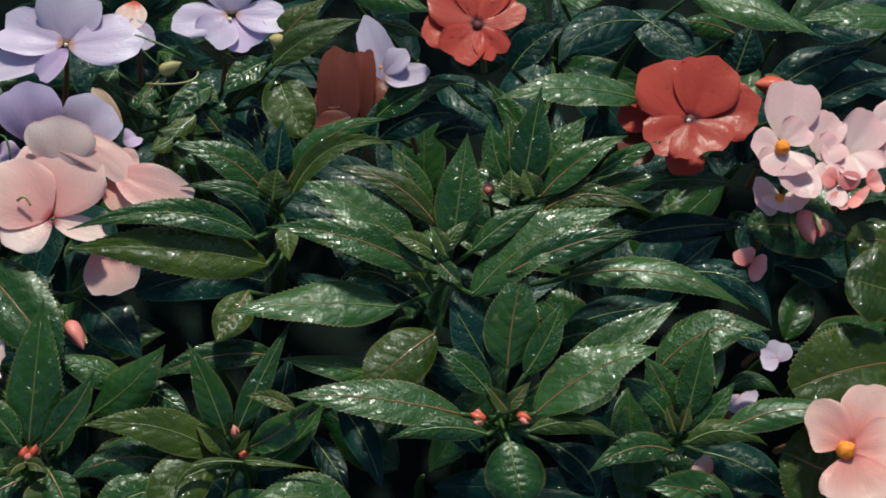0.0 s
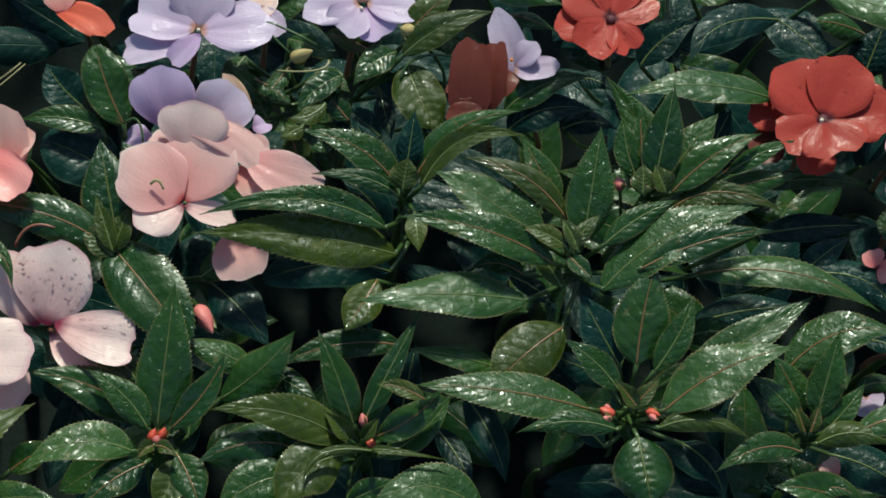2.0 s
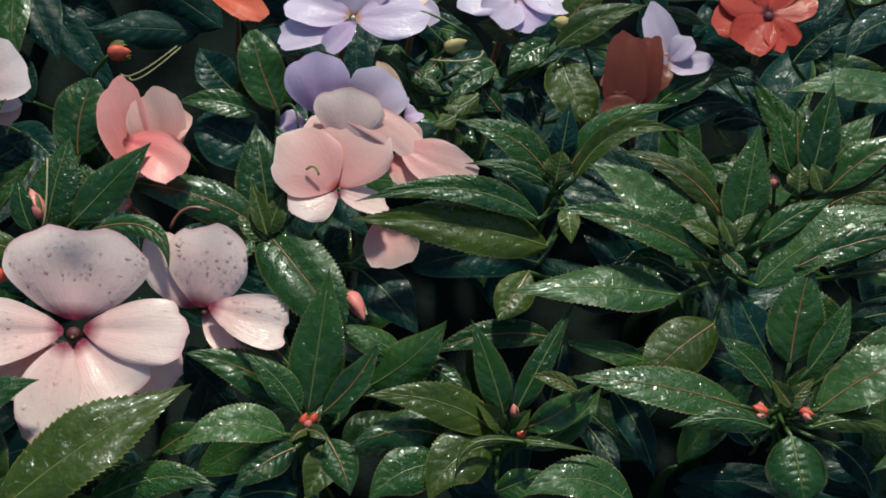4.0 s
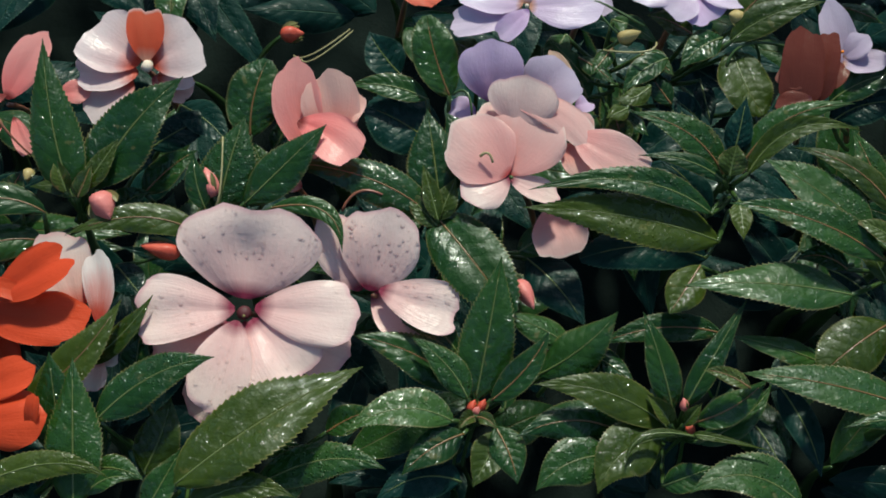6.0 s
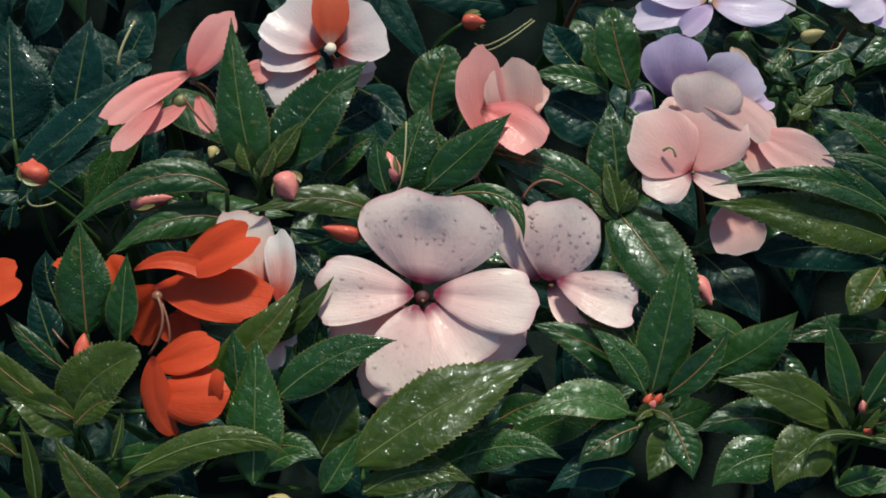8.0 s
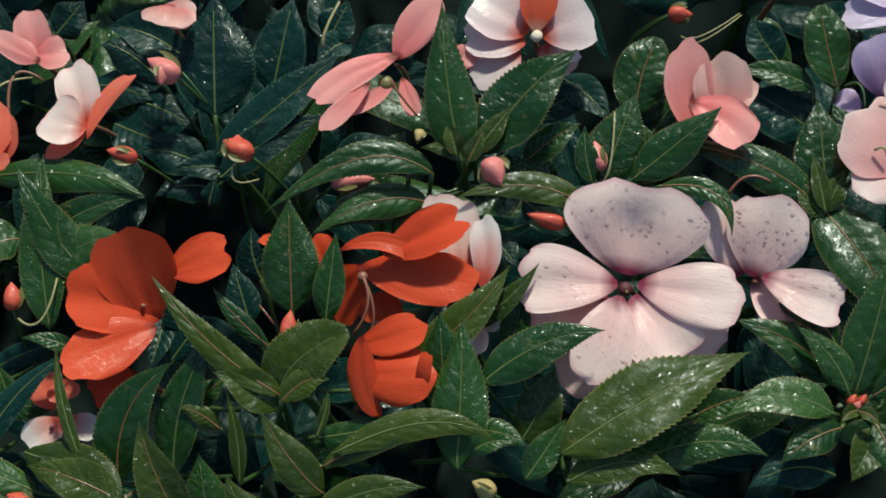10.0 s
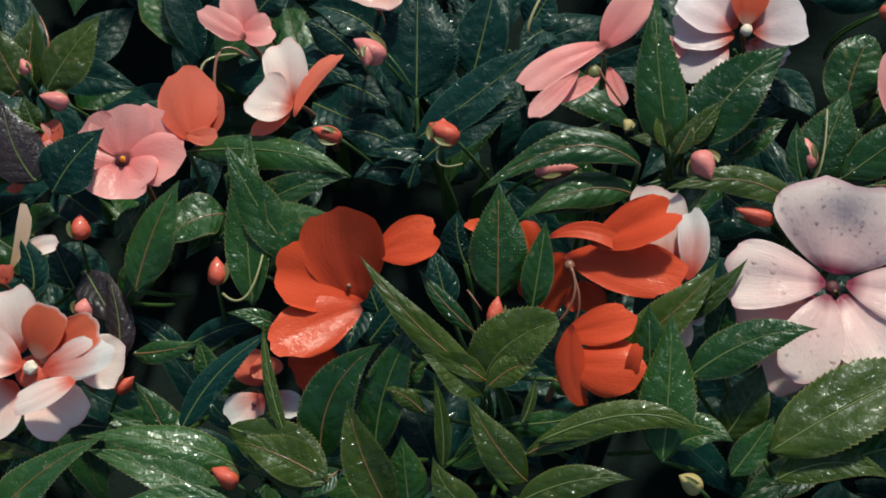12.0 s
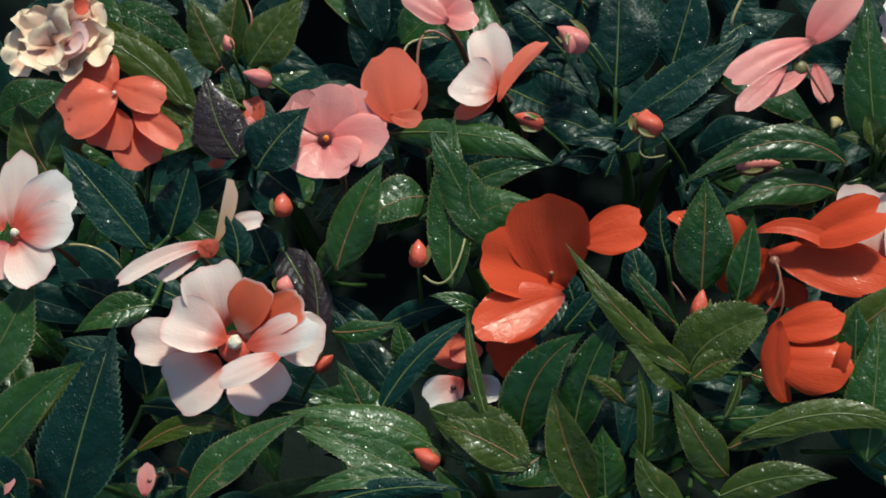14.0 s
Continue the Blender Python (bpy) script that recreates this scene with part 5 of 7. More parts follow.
p = plant(-212.1, 13, 247.1)
leaf(p, -209.7, 10.3, 252.3, -207.8, 20.4, 263.1, -204.4, 35.5, 269.3, 21.1)
leaf(p, -213.2, 8.9, 254.1, -217.3, 13.5, 261.5, -218.1, 21.1, 266.1, 8.3)
leaf(p, -201.6, 11.5, 254.6, -187.9, 20.4, 267, -177.8, 31.3, 272.7, 15.4)
leaf(p, -213.3, 1.1, 250.8, -230.6, 4.8, 261.1, -253, -7.7, 255.6, 11.2, 0, "o")
leaf(p, -192.5, 8.6, 257.3, -170.7, 13.4, 262.2, -168.5, -3.3, 253.2, 7.2)
leaf(p, -204, 36.6, 258.9, -205.5, 44.4, 268.3, -200.9, 56.9, 273.9, 19.7, 0, "g", "O")
leaf(p, -236.3, 19.4, 246.7, -228.4, 26.9, 254, -220.7, 32, 255.6, 11.7)
leaf(p, -243.9, 23, 237.7, -234.4, 30, 244.9, -224.8, 33.2, 245.4, 12.4, 0, "t")
leaf(p, -197.3, 37.5, 252.4, -194, 41.6, 257.7, -191.3, 47.8, 260.8, 8.9)
leaf(p, -195.4, 25.3, 247.1, -199.5, 30, 253.4, -204.2, 37.2, 257, 10.2)
leaf(p, -235.6, 16.5, 232.4, -226.5, 9.7, 233.2, -218.4, 5.3, 231.1, 12.3, 0, "t")
leaf(p, -244.6, 4.8, 227.8, -238.2, -2, 228.4, -232.7, -6.9, 226.6, 12.1, 0, "t")
bud(-211, 12.2, 256.5, -214.6, 19.3, 261.8, 5.9, "rose", "closed rose pink impatiens bud among green leaves")
bud(-219, -4.4, 247.7, -231, -4.7, 250.3, 5.9, "red", "closed orange-red impatiens bud among green leaves")
twig(-209.7, 8.3, 255.8, -206.9, 8, 261, -209.9, 26.8, 268.1, 0.35, STEM_BUFF, "thin pale upright flower stalk")

p = plant(-253.8, 9.4, 249.8)
leaf(p, -253.5, 5.4, 256.8, -262, 17.3, 274.4, -268.5, 44.4, 287.2, 17.8)
leaf(p, -249.1, 10.8, 256.7, -239.9, 26.8, 272.3, -224.7, 42.2, 277.5, 23.0)
leaf(p, -250.5, 7.7, 259.8, -245.4, 13.2, 266.2, -241.3, 21.4, 269.5, 8.1, 0, "y")
leaf(p, -255.6, 6.3, 259.5, -257.5, 9.3, 263.7, -260.1, 13.8, 266.2, 6.6, 0, "y")
leaf(p, -251.8, 5, 258.8, -249.8, 8.5, 263, -248.5, 13.5, 265.5, 6.3, 0, "y")
leaf(p, -250.1, 8.4, 257.9, -258.5, 8.3, 261.3, -267.2, 6.6, 260.2, 7.0, 0, "y")
leaf(p, -238.6, 37.9, 248.1, -227.3, 44.6, 254.4, -216.4, 50.9, 254.7, 13.3, 0, "t")
leaf(p, -231, 52.9, 254.1, -219.1, 46.6, 255.3, -212, 38.7, 251.5, 12.9, 0, "t")
leaf(p, -246.8, 8.8, 244.9, -240.3, 14.8, 250, -233.6, 17.7, 250.2, 10.9)
leaf(p, -270.2, -1.1, 241.9, -281.6, -5.3, 247, -292.6, -16.5, 243, 14.6)
leaf(p, -269.1, 0.5, 240.3, -273.8, -4.1, 242.2, -279.4, -7, 242, 12.8, 0, "o")
bud(-245.6, 5.9, 259.9, -239.9, -2.1, 258.4, 9.0, "rose", "closed rose pink impatiens bud among green leaves")
bud(-268.2, 12.3, 261.6, -268.6, 7.7, 261.8, 3.9, "buff", "small buff yellow impatiens bud on a stalk")

p = flower(-240.4, 54, 268.6, "white and red impatiens flower with a pale knob")
petal(p, -238.8, 52.7, 265.6, -231.5, 49.6, 266.4, -225.3, 50.7, 263.1, 11.1, 0, "salmon")
petal(p, -236.7, 52.1, 267.2, -230.2, 50.8, 269.3, -225, 53.7, 267.3, 11.4, 0, "muted")
petal(p, -244.7, 50.4, 266.9, -250.2, 42.4, 265.8, -256.6, 37.3, 261.9, 16.2, 0, "muted")
petal(p, -242.5, 51.3, 269.1, -251.7, 48, 271.6, -262.3, 48.9, 270.1, 15.1, 0, "muted", 0.03)
petal(p, -242.1, 53.4, 271.1, -250, 54.8, 276.9, -259.4, 60.5, 278.6, 21.4, 0, "muted", 0.0, 0.04)
petal(p, -238.4, 53.7, 271.4, -230.7, 55, 277.1, -224.2, 60.6, 278.7, 22.3, 0, "muted", 0.0, 0.04)
petal(p, -239.7, 52.5, 272.8, -239.8, 57.2, 280.4, -240.8, 64.8, 285.3, 12.1, 0, "flame", 0.08, 0.06)
knob(p, -239.1, 51.2, 272.3, 1.98, CREAM, "pollen_knob", 0.9, 0.3)
knob(p, -239.7, 53.8, 272.3, 1.45, EYE)

p = flower(-282.1, 36.6, 265.5, "rose pink impatiens flower seen from the side")
petal(p, -282.1, 37.3, 266.4, -278.7, 44.4, 273.8, -271.5, 54.1, 279.5, 13.4, 0, "rose")
petal(p, -267.2, 42.3, 264.9, -262, 44, 266.5, -256.4, 43.7, 266, 8.8, 0, "rose")
petal(p, -279, 32.2, 263.8, -275.6, 26.4, 261.4, -272.3, 21.7, 257.9, 5.9, 0, "rose")
petal(p, -280.4, 26.4, 266.2, -285.9, 18.1, 265, -292.3, 14, 263.7, 6.2, 0, "rose")
petal(p, -280.3, 33.7, 271.9, -294.1, 23.7, 272.2, -302.9, 11.6, 268, 10.0, 0, "rose", 0, -0.06)
petal(p, -286.9, 22.7, 269.1, -293.1, 10.5, 267, -297.6, 3.3, 264.7, 6.8, 0, "rose")
knob(p, -282.9, 26.3, 266.1, 2.50, SEPAL)
twig(-281.3, 26.9, 267.4, -280, 24.5, 266.3, -271.6, 21.7, 258.1, 0.45, STEM_RED, "red stalk behind a rose pink flower")

p = flower(-181.7, 35.3, 264.3, "rose pink impatiens flower with folded cupped petals")
petal(p, -181.1, 30, 257.1, -191.1, 39.4, 268.8, -190.3, 52.5, 278, 15.3, 0, "rose", 0, 0.18)
petal(p, -178.7, 32.1, 260.5, -176.3, 40.3, 269.5, -181.3, 49.5, 276.7, 18.4, 0, "salmon")
petal(p, -180.2, 36.2, 262.7, -171.9, 40.6, 268.1, -168.5, 38.3, 269.5, 18.6, 0, "salmon")
petal(p, -187.7, 34.6, 269.4, -174.6, 30.9, 270, -168.2, 22.7, 266.6, 15.5, 0, "rose")
petal(p, -188.4, 36.4, 261.9, -185.9, 31.7, 260.8, -183.6, 27.7, 259.1, 10.3, 0, "white")
bud(-199.3, 70.7, 272, -192.3, 70.8, 273.9, 6.2, "red", "closed orange-red impatiens bud among green leaves")
twig(-194.1, 63.7, 269.9, -190, 57.5, 271.4, -176.9, 72.6, 275, 0.27, STEM_BUFF, "thin pale flower stalk")

p = flower(-188.8, 29, 246.7, "pink petals half hidden under leaves")
petal(p, -186.6, 27.3, 247.5, -189.2, 27.5, 248.6, -191.9, 28.1, 249.2, 6.1, 0, "salmon")

p = flower(-276, -32.7, 242.3, "bright orange-red impatiens flower seen from behind")
petal(p, -272, -31.5, 233.7, -270.2, -36, 232.2, -269, -39.4, 229.1, 13.1, 0, "orange")
petal(p, -277, -29.4, 241.9, -281.5, -34.8, 235.5, -287.4, -37.9, 225.8, 17.8, 0, "orange")
petal(p, -278.2, -30.1, 241.9, -259.1, -32.2, 245.4, -241.7, -30.9, 244.3, 16.7, 0, "orange")
petal(p, -292.2, -28.4, 244.9, -300.2, -29.4, 246.9, -309.6, -28.2, 245.9, 6.0, 0, "orange")
petal(p, -288.3, -31.3, 241.5, -290.4, -29.6, 245.9, -293.7, -25.6, 247.2, 10.6, 0, "orange")
petal(p, -271.2, -27.8, 248, -258.2, -25.3, 257.4, -247.5, -18, 260.7, 15.2, 0, "orange", 0.10, 0.04)
petal(p, -283.5, -30.6, 249.7, -272, -24.2, 255.8, -257.2, -29.4, 248.9, 5.9, 0, "orange")
knob(p, -275.8, -34.9, 244.1, 1.71, STEM_RED)
twig(-275.3, -35.8, 244.8, -269.2, -43.5, 242.3, -275.4, -49.8, 234.5, 0.51, STEM_RED, "pale red flower stalk")
twig(-275.2, -34.6, 242, -268.2, -43.8, 238.9, -271.1, -47.8, 231.9, 0.43, STEM_RED, "pale red flower stalk")

p = flower(-247.1, -18, 242.8, "white and pink impatiens flower behind an orange one")
petal(p, -246.5, -24.3, 239.5, -253.2, -16.2, 248, -256.2, -5.5, 254.5, 19.3, 0, "white")
petal(p, -240.7, -27.3, 239.5, -239.5, -19, 246.8, -243.8, -10.5, 252.2, 9.9, 0, "blush")
petal(p, -241.5, -34.4, 231.5, -238.3, -33, 233.4, -235.2, -31.1, 234.7, 12.6, 0, "white")
petal(p, -239.8, -34.2, 231.9, -240.2, -40.5, 231, -240.6, -46.1, 229.1, 10.6, 0, "white")

p = flower(-268, -60.9, 234.3, "bright orange-red impatiens flower with cupped petals")
petal(p, -272.6, -55.6, 236.9, -261.8, -54.5, 243.4, -252.9, -50.1, 245.1, 11.9, 0, "orange")
petal(p, -270.1, -63.2, 234.1, -257.5, -65.5, 240.3, -247.7, -62.4, 238.4, 17.6, 0, "orange", 0, -0.14)
petal(p, -251.5, -65.9, 234.2, -250, -64, 241.9, -250.2, -58.9, 244.8, 4.4, 0, "orange")
petal(p, -269.9, -58.3, 246.1, -269.5, -69.9, 235.9, -262.1, -71.9, 227.4, 8.8, 0, "orange", 0, -0.12, blunt=0.6)
bud(-293.7, -58.6, 237.1, -293.9, -50.9, 242.6, 5.7, "red", "closed orange-red impatiens bud among green leaves")
twig(-298, -55.2, 239.9, -299, -56, 243.9, -303.2, -51.9, 243.7, 0.34, STEM_RED, "thin red stipule beside a red bud")

p = flower(-339.1, -57, 240.6, "bright orange-red impatiens flower facing up")
petal(p, -341.6, -59.8, 233.6, -347.3, -62.1, 234.1, -353.3, -63.7, 233.6, 10.3, 0, "orange")
petal(p, -334, -54.5, 233.7, -348.4, -58.6, 243, -359.9, -62.9, 248.9, 22.3, 0, "orange")
petal(p, -335.8, -57, 233.2, -342.8, -52.1, 248.1, -345.1, -44.5, 260.7, 24.4, 0, "orange")
petal(p, -332.3, -48.7, 246.7, -325.5, -43.8, 251.2, -314.1, -40.5, 252.6, 14.9, 0, "orange", 0.14)
petal(p, -333.5, -61.2, 236.5, -345.7, -70.7, 238.5, -354.4, -82.7, 236, 18.0, 0, "orange")

p = flower(-343.9, -68.9, 217.3, "orange-red impatiens flower in the shade of another")
petal(p, -340.5, -67.4, 219.4, -345.6, -73.3, 218.6, -351.2, -78.4, 216.4, 15.7, 0, "orange")
petal(p, -344.2, -67.7, 218.8, -343.4, -73, 217.6, -342.9, -77.7, 215.6, 13.7, 0, "orange")

p = flower(-362.1, -85.2, 215.7, "white and salmon impatiens flower half hidden under leaves")
petal(p, -358.7, -83.7, 217.8, -363.6, -81, 221, -369, -77.6, 223.1, 11.6, 0, "coral", drops=14)
petal(p, -357.4, -87.5, 217.6, -360.9, -92.9, 216.8, -364.9, -97.6, 214.8, 11.3, 0, "blush")
petal(p, -355.7, -87.3, 218.1, -350.1, -88.7, 218.3, -344.9, -89.5, 217.7, 8.6, 0, "blush")
petal(p, -360.7, -77, 223.1, -358.7, -80.3, 222.5, -356.9, -83.2, 221.4, 10.0, 0, "coral", drops=14)
knob(p, -359.1, -91.4, 217.8, 0.85, EYE)

p = plant(-293.9, -65.7, 226.5)
leaf(p, -294.6, -48.6, 238.2, -297.3, -37.8, 252.1, -301.4, -22.5, 260.5, 19.8)
leaf(p, -283.5, -50.8, 238.8, -283.7, -42, 249.9, -284.8, -29.6, 256.6, 10.7)
leaf(p, -307.6, -37.2, 237.1, -312.6, -33.4, 244.1, -312.9, -26.2, 248.6, 12.6, 0, "t")
leaf(p, -299.2, -58.2, 232.1, -311.4, -55.3, 240, -319.3, -48.1, 243.9, 6.5)
leaf(p, -320.3, -74.3, 217.7, -315.5, -71.2, 222.4, -311.4, -66.6, 224.9, 8.5)
leaf(p, -234.3, -77.6, 222.8, -228.1, -71.8, 227.7, -220.4, -72.6, 226.4, 6.7)
leaf(p, -274.3, -59.8, 219.3, -268.6, -61.5, 220.6, -263.2, -62, 220, 8.4)
leaf(p, -316.2, -65.7, 236.3, -313.5, -69.4, 236.5, -311.1, -72.3, 235.4, 6.5, -8, "p")
leaf(p, -333.7, -56.3, 212.9, -329.3, -50.9, 219.1, -325.8, -43.4, 222.4, 8.9, 0, "t")
leaf(p, -332.5, -47.8, 214.3, -336.1, -43.9, 220, -340.5, -38.2, 223.1, 10.2, 0, "t")
leaf(p, -312.3, -40.1, 216.6, -316.5, -34, 223.7, -321.6, -25.4, 227.6, 11.9, 0, "t")
leaf(p, -277.4, -2.3, 243.9, -286.7, -9.2, 246.2, -295.1, -19.4, 241.9, 11.8)
leaf(p, -262.9, -2.5, 245.2, -277.5, -4.3, 252.5, -295.2, -22.3, 245, 13.2)
leaf(p, -262, 2.1, 253.7, -283.4, 8.4, 265.4, -310.1, -21.7, 250.4, 12.9)
leaf(p, -269.6, 2.2, 254.1, -277.5, 5.1, 259.7, -284.7, 4.9, 260.4, 8.8, 0, "t")
leaf(p, -275.2, 4.3, 240.1, -284.8, 5.7, 244.3, -293.7, 4.4, 243.2, 9.0)
bud(-224, -86.8, 219.5, -231, -85.6, 222.5, 6.5, "buff", "small buff yellow impatiens bud on a stalk")
bud(-294.7, 0.7, 242.8, -281.6, 3.8, 245.6, 7.2, "rose", "closed rose pink impatiens bud among green leaves")

p = plant(-292.1, -77, 219.4, "bushy impatiens plant with upright olive green leaves")
leaf(p, -290.9, -74.3, 231.4, -314.2, -71.7, 243.3, -336.5, -52.5, 250.6, 9.9, 0, "o")
leaf(p, -292.2, -73.7, 229.5, -291.9, -66.5, 241.2, -274.1, -57.6, 246.3, 20.8, 0, "o", "O")
leaf(p, -290.3, -77, 232.4, -283.6, -69.1, 239.4, -276.9, -70.7, 238.7, 9.7, 0, "o")
leaf(p, -291.8, -76.6, 227.2, -300.1, -73.9, 235.5, -311.3, -74.5, 237.8, 13.6, 0, "o")
leaf(p, -334.6, -103.1, 212.7, -339.8, -87.5, 231.5, -323.5, -74.7, 239.4, 18.2)
leaf(p, -309.4, -113.7, 211.3, -321.4, -106.4, 225.9, -328, -93.8, 234.8, 15.0, 0, "o")
leaf(p, -320, -96.1, 210.6, -323.6, -80.4, 230.5, -313.9, -62.4, 240.9, 14.9)
leaf(p, -298.6, -97.1, 215.6, -299.6, -88.7, 227.6, -306.3, -78.6, 234.7, 5.4, 0, "o")
leaf(p, -282.4, -108.5, 214.3, -294.5, -110.9, 220.2, -300.5, -100.4, 226.2, 11.5, 0, "o")
leaf(p, -273.6, -94.8, 215.3, -283.3, -93.7, 224.5, -295.7, -80.9, 232.1, 13.3, 0, "o")
leaf(p, -362.7, -102.9, 220.7, -333.8, -108.4, 223.2, -329.5, -112.4, 220.4, 18.6, 0, "o")
leaf(p, -274.7, -102.1, 214.4, -260.3, -93.4, 224.4, -243.6, -91.4, 223.9, 11.7, 0, "o")
leaf(p, -275.9, -89.2, 220, -258.9, -79.3, 231.6, -239.9, -74.2, 232.2, 8.6, 0, "o")
leaf(p, -287.8, -80, 218, -261.5, -78.3, 225.1, -250.7, -66.7, 228.2, 8.8)
leaf(p, -278.6, -82.2, 225.3, -276.1, -76.5, 231.4, -277.7, -70.1, 234.7, 3.5, 0, "y")
leaf(p, -242.9, -66, 221.6, -246.3, -57.1, 236.2, -249.7, -44.2, 245.3, 18.6)
leaf(p, -308, -83.5, 221.8, -314.8, -81.3, 227.3, -320.6, -82.4, 228.4, 6.5, 0, "o")
leaf(p, -306.3, -106.4, 201.1, -309.2, -100, 212, -312.7, -91.2, 218.8, 14.4)
leaf(p, -261.3, -88.2, 193.6, -261.7, -82.6, 202.4, -262.1, -74.9, 208, 13.1, 0, "t")

p = plant(-335.7, 6.3, 243.9)
# these leaves take the upper bed's shade from their dark blue-green
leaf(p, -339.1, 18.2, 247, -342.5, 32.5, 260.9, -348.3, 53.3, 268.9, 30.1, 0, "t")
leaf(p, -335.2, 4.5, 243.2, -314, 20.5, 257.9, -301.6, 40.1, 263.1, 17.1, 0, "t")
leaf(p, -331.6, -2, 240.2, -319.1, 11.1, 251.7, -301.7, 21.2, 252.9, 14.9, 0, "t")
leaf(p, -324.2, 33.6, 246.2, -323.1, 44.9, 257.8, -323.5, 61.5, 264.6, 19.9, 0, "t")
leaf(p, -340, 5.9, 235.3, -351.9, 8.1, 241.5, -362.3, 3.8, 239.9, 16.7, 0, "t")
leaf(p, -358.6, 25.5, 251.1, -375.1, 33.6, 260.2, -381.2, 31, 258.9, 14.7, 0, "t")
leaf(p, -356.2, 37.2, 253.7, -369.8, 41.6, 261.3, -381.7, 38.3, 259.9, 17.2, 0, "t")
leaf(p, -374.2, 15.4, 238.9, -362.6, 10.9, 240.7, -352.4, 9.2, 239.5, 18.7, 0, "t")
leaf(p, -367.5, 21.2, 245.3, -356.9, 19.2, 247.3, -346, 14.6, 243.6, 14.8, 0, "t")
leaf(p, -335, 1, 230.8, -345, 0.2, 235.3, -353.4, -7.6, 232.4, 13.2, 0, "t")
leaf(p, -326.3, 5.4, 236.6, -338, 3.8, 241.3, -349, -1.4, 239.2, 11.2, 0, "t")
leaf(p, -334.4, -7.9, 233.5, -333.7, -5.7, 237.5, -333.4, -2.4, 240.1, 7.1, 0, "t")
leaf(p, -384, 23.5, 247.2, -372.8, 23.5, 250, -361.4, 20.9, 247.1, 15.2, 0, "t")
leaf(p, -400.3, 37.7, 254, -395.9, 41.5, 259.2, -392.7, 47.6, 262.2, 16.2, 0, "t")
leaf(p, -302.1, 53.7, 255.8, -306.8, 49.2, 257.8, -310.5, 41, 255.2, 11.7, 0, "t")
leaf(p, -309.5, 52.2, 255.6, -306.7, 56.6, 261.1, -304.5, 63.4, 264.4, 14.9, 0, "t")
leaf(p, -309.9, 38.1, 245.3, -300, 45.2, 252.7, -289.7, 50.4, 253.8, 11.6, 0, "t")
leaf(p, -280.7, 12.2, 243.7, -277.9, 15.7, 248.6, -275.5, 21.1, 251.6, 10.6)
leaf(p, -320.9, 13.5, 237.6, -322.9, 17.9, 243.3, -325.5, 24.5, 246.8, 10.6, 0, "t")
twig(-307.5, 40.8, 263.7, -308.4, 41, 268.2, -305.2, 54.7, 271.6, 0.55, STEM_BUFF, "pale buff stalk rising out of the leaves")
bud(-319.5, -2.4, 253.6, -329.4, -0.6, 257, 8.2, "red", "closed orange-red impatiens bud among green leaves")
bud(-324.6, -3, 251.4, -325.8, 3.4, 256.4, 8.9, "red", "closed orange-red impatiens bud among green leaves")
twig(-325.1, -5.1, 251.6, -325.2, -14.1, 248.9, -317.1, -5.3, 246.8, 0.36, STEM_BUFF, "curved pale bud stalk")
bud(-356.1, -8.5, 250.7, -365.7, -8.9, 253.1, 6.5, "red", "closed orange-red impatiens bud among green leaves")
bud(-349.7, 18.7, 261.9, -360.7, 21.4, 265.7, 8.4, "rose", "closed rose pink impatiens bud among green leaves")
bud(-356, 21.3, 264.4, -353.9, 13.3, 263, 6.6, "rose", "closed rose pink impatiens bud among green leaves")
twig(-349.3, 20.7, 262.7, -342.8, 16.1, 261, -339.7, 15.5, 254.6, 0.45, STEM, "short green bud stalk")
bud(-380, -62.2, 233.4, -382.1, -55.5, 238.5, 6.6, "red", "closed orange-red impatiens bud among green leaves")
twig(-377.2, -64.8, 233.2, -366, -72.5, 233.8, -368, -52.4, 240.3, 0.43, STEM_BUFF, "curved pale bud stalk")

p = flower(-373.3, -2.3, 256.9, "white and salmon impatiens flower seen from the side")
petal(p, -373.6, -4.3, 257.8, -376.8, 1.3, 265.9, -381.8, 11, 269.9, 14.6, 0, "white", 0.0, 0.05)
petal(p, -372.7, -7.4, 257.8, -377.3, -13, 257.2, -383.1, -16, 253.7, 6.5, 0, "coral", 0.0, 0.05)
petal(p, -372.3, -6.4, 259.2, -378.2, -8.4, 262.6, -386, -6.4, 261.8, 17.7, 0, "white", 0.04, 0.05)
petal(p, -370.4, -10.9, 259.2, -370.9, 2.2, 265.2, -361.9, 11.8, 267.4, 5.4, 0, "coral", 0.0, -0.1)

p = flower(-399.6, 18.2, 262.5, "salmon impatiens flower beginning to close")
petal(p, -396.1, 16.3, 261.8, -399.5, 21.5, 268, -404.2, 29.5, 271.6, 11.7, 0, "rose", 0.0, 0.05, blunt=0.6)
petal(p, -395.1, 14.5, 264.2, -403.4, 15.6, 267.4, -413, 19.4, 268.1, 8.3, 0, "rose", 0.0, -0.08, blunt=0.6)
petal(p, -397.8, 16.6, 264.2, -391.8, 16.9, 266, -387.1, 20, 265.1, 12.3, 0, "rose", 0.0, 0.06)

p = flower(-358.2, 37.8, 267.7, "salmon pink impatiens flower above dark leaves")
petal(p, -358.3, 42.3, 271.2, -357.9, 37.7, 270.2, -357.7, 33.8, 268.7, 18.3, 0, "salmon")
petal(p, -362, 41.2, 270.3, -355.8, 39.3, 270.4, -349.9, 38.2, 269.5, 11.4, 0, "salmon")

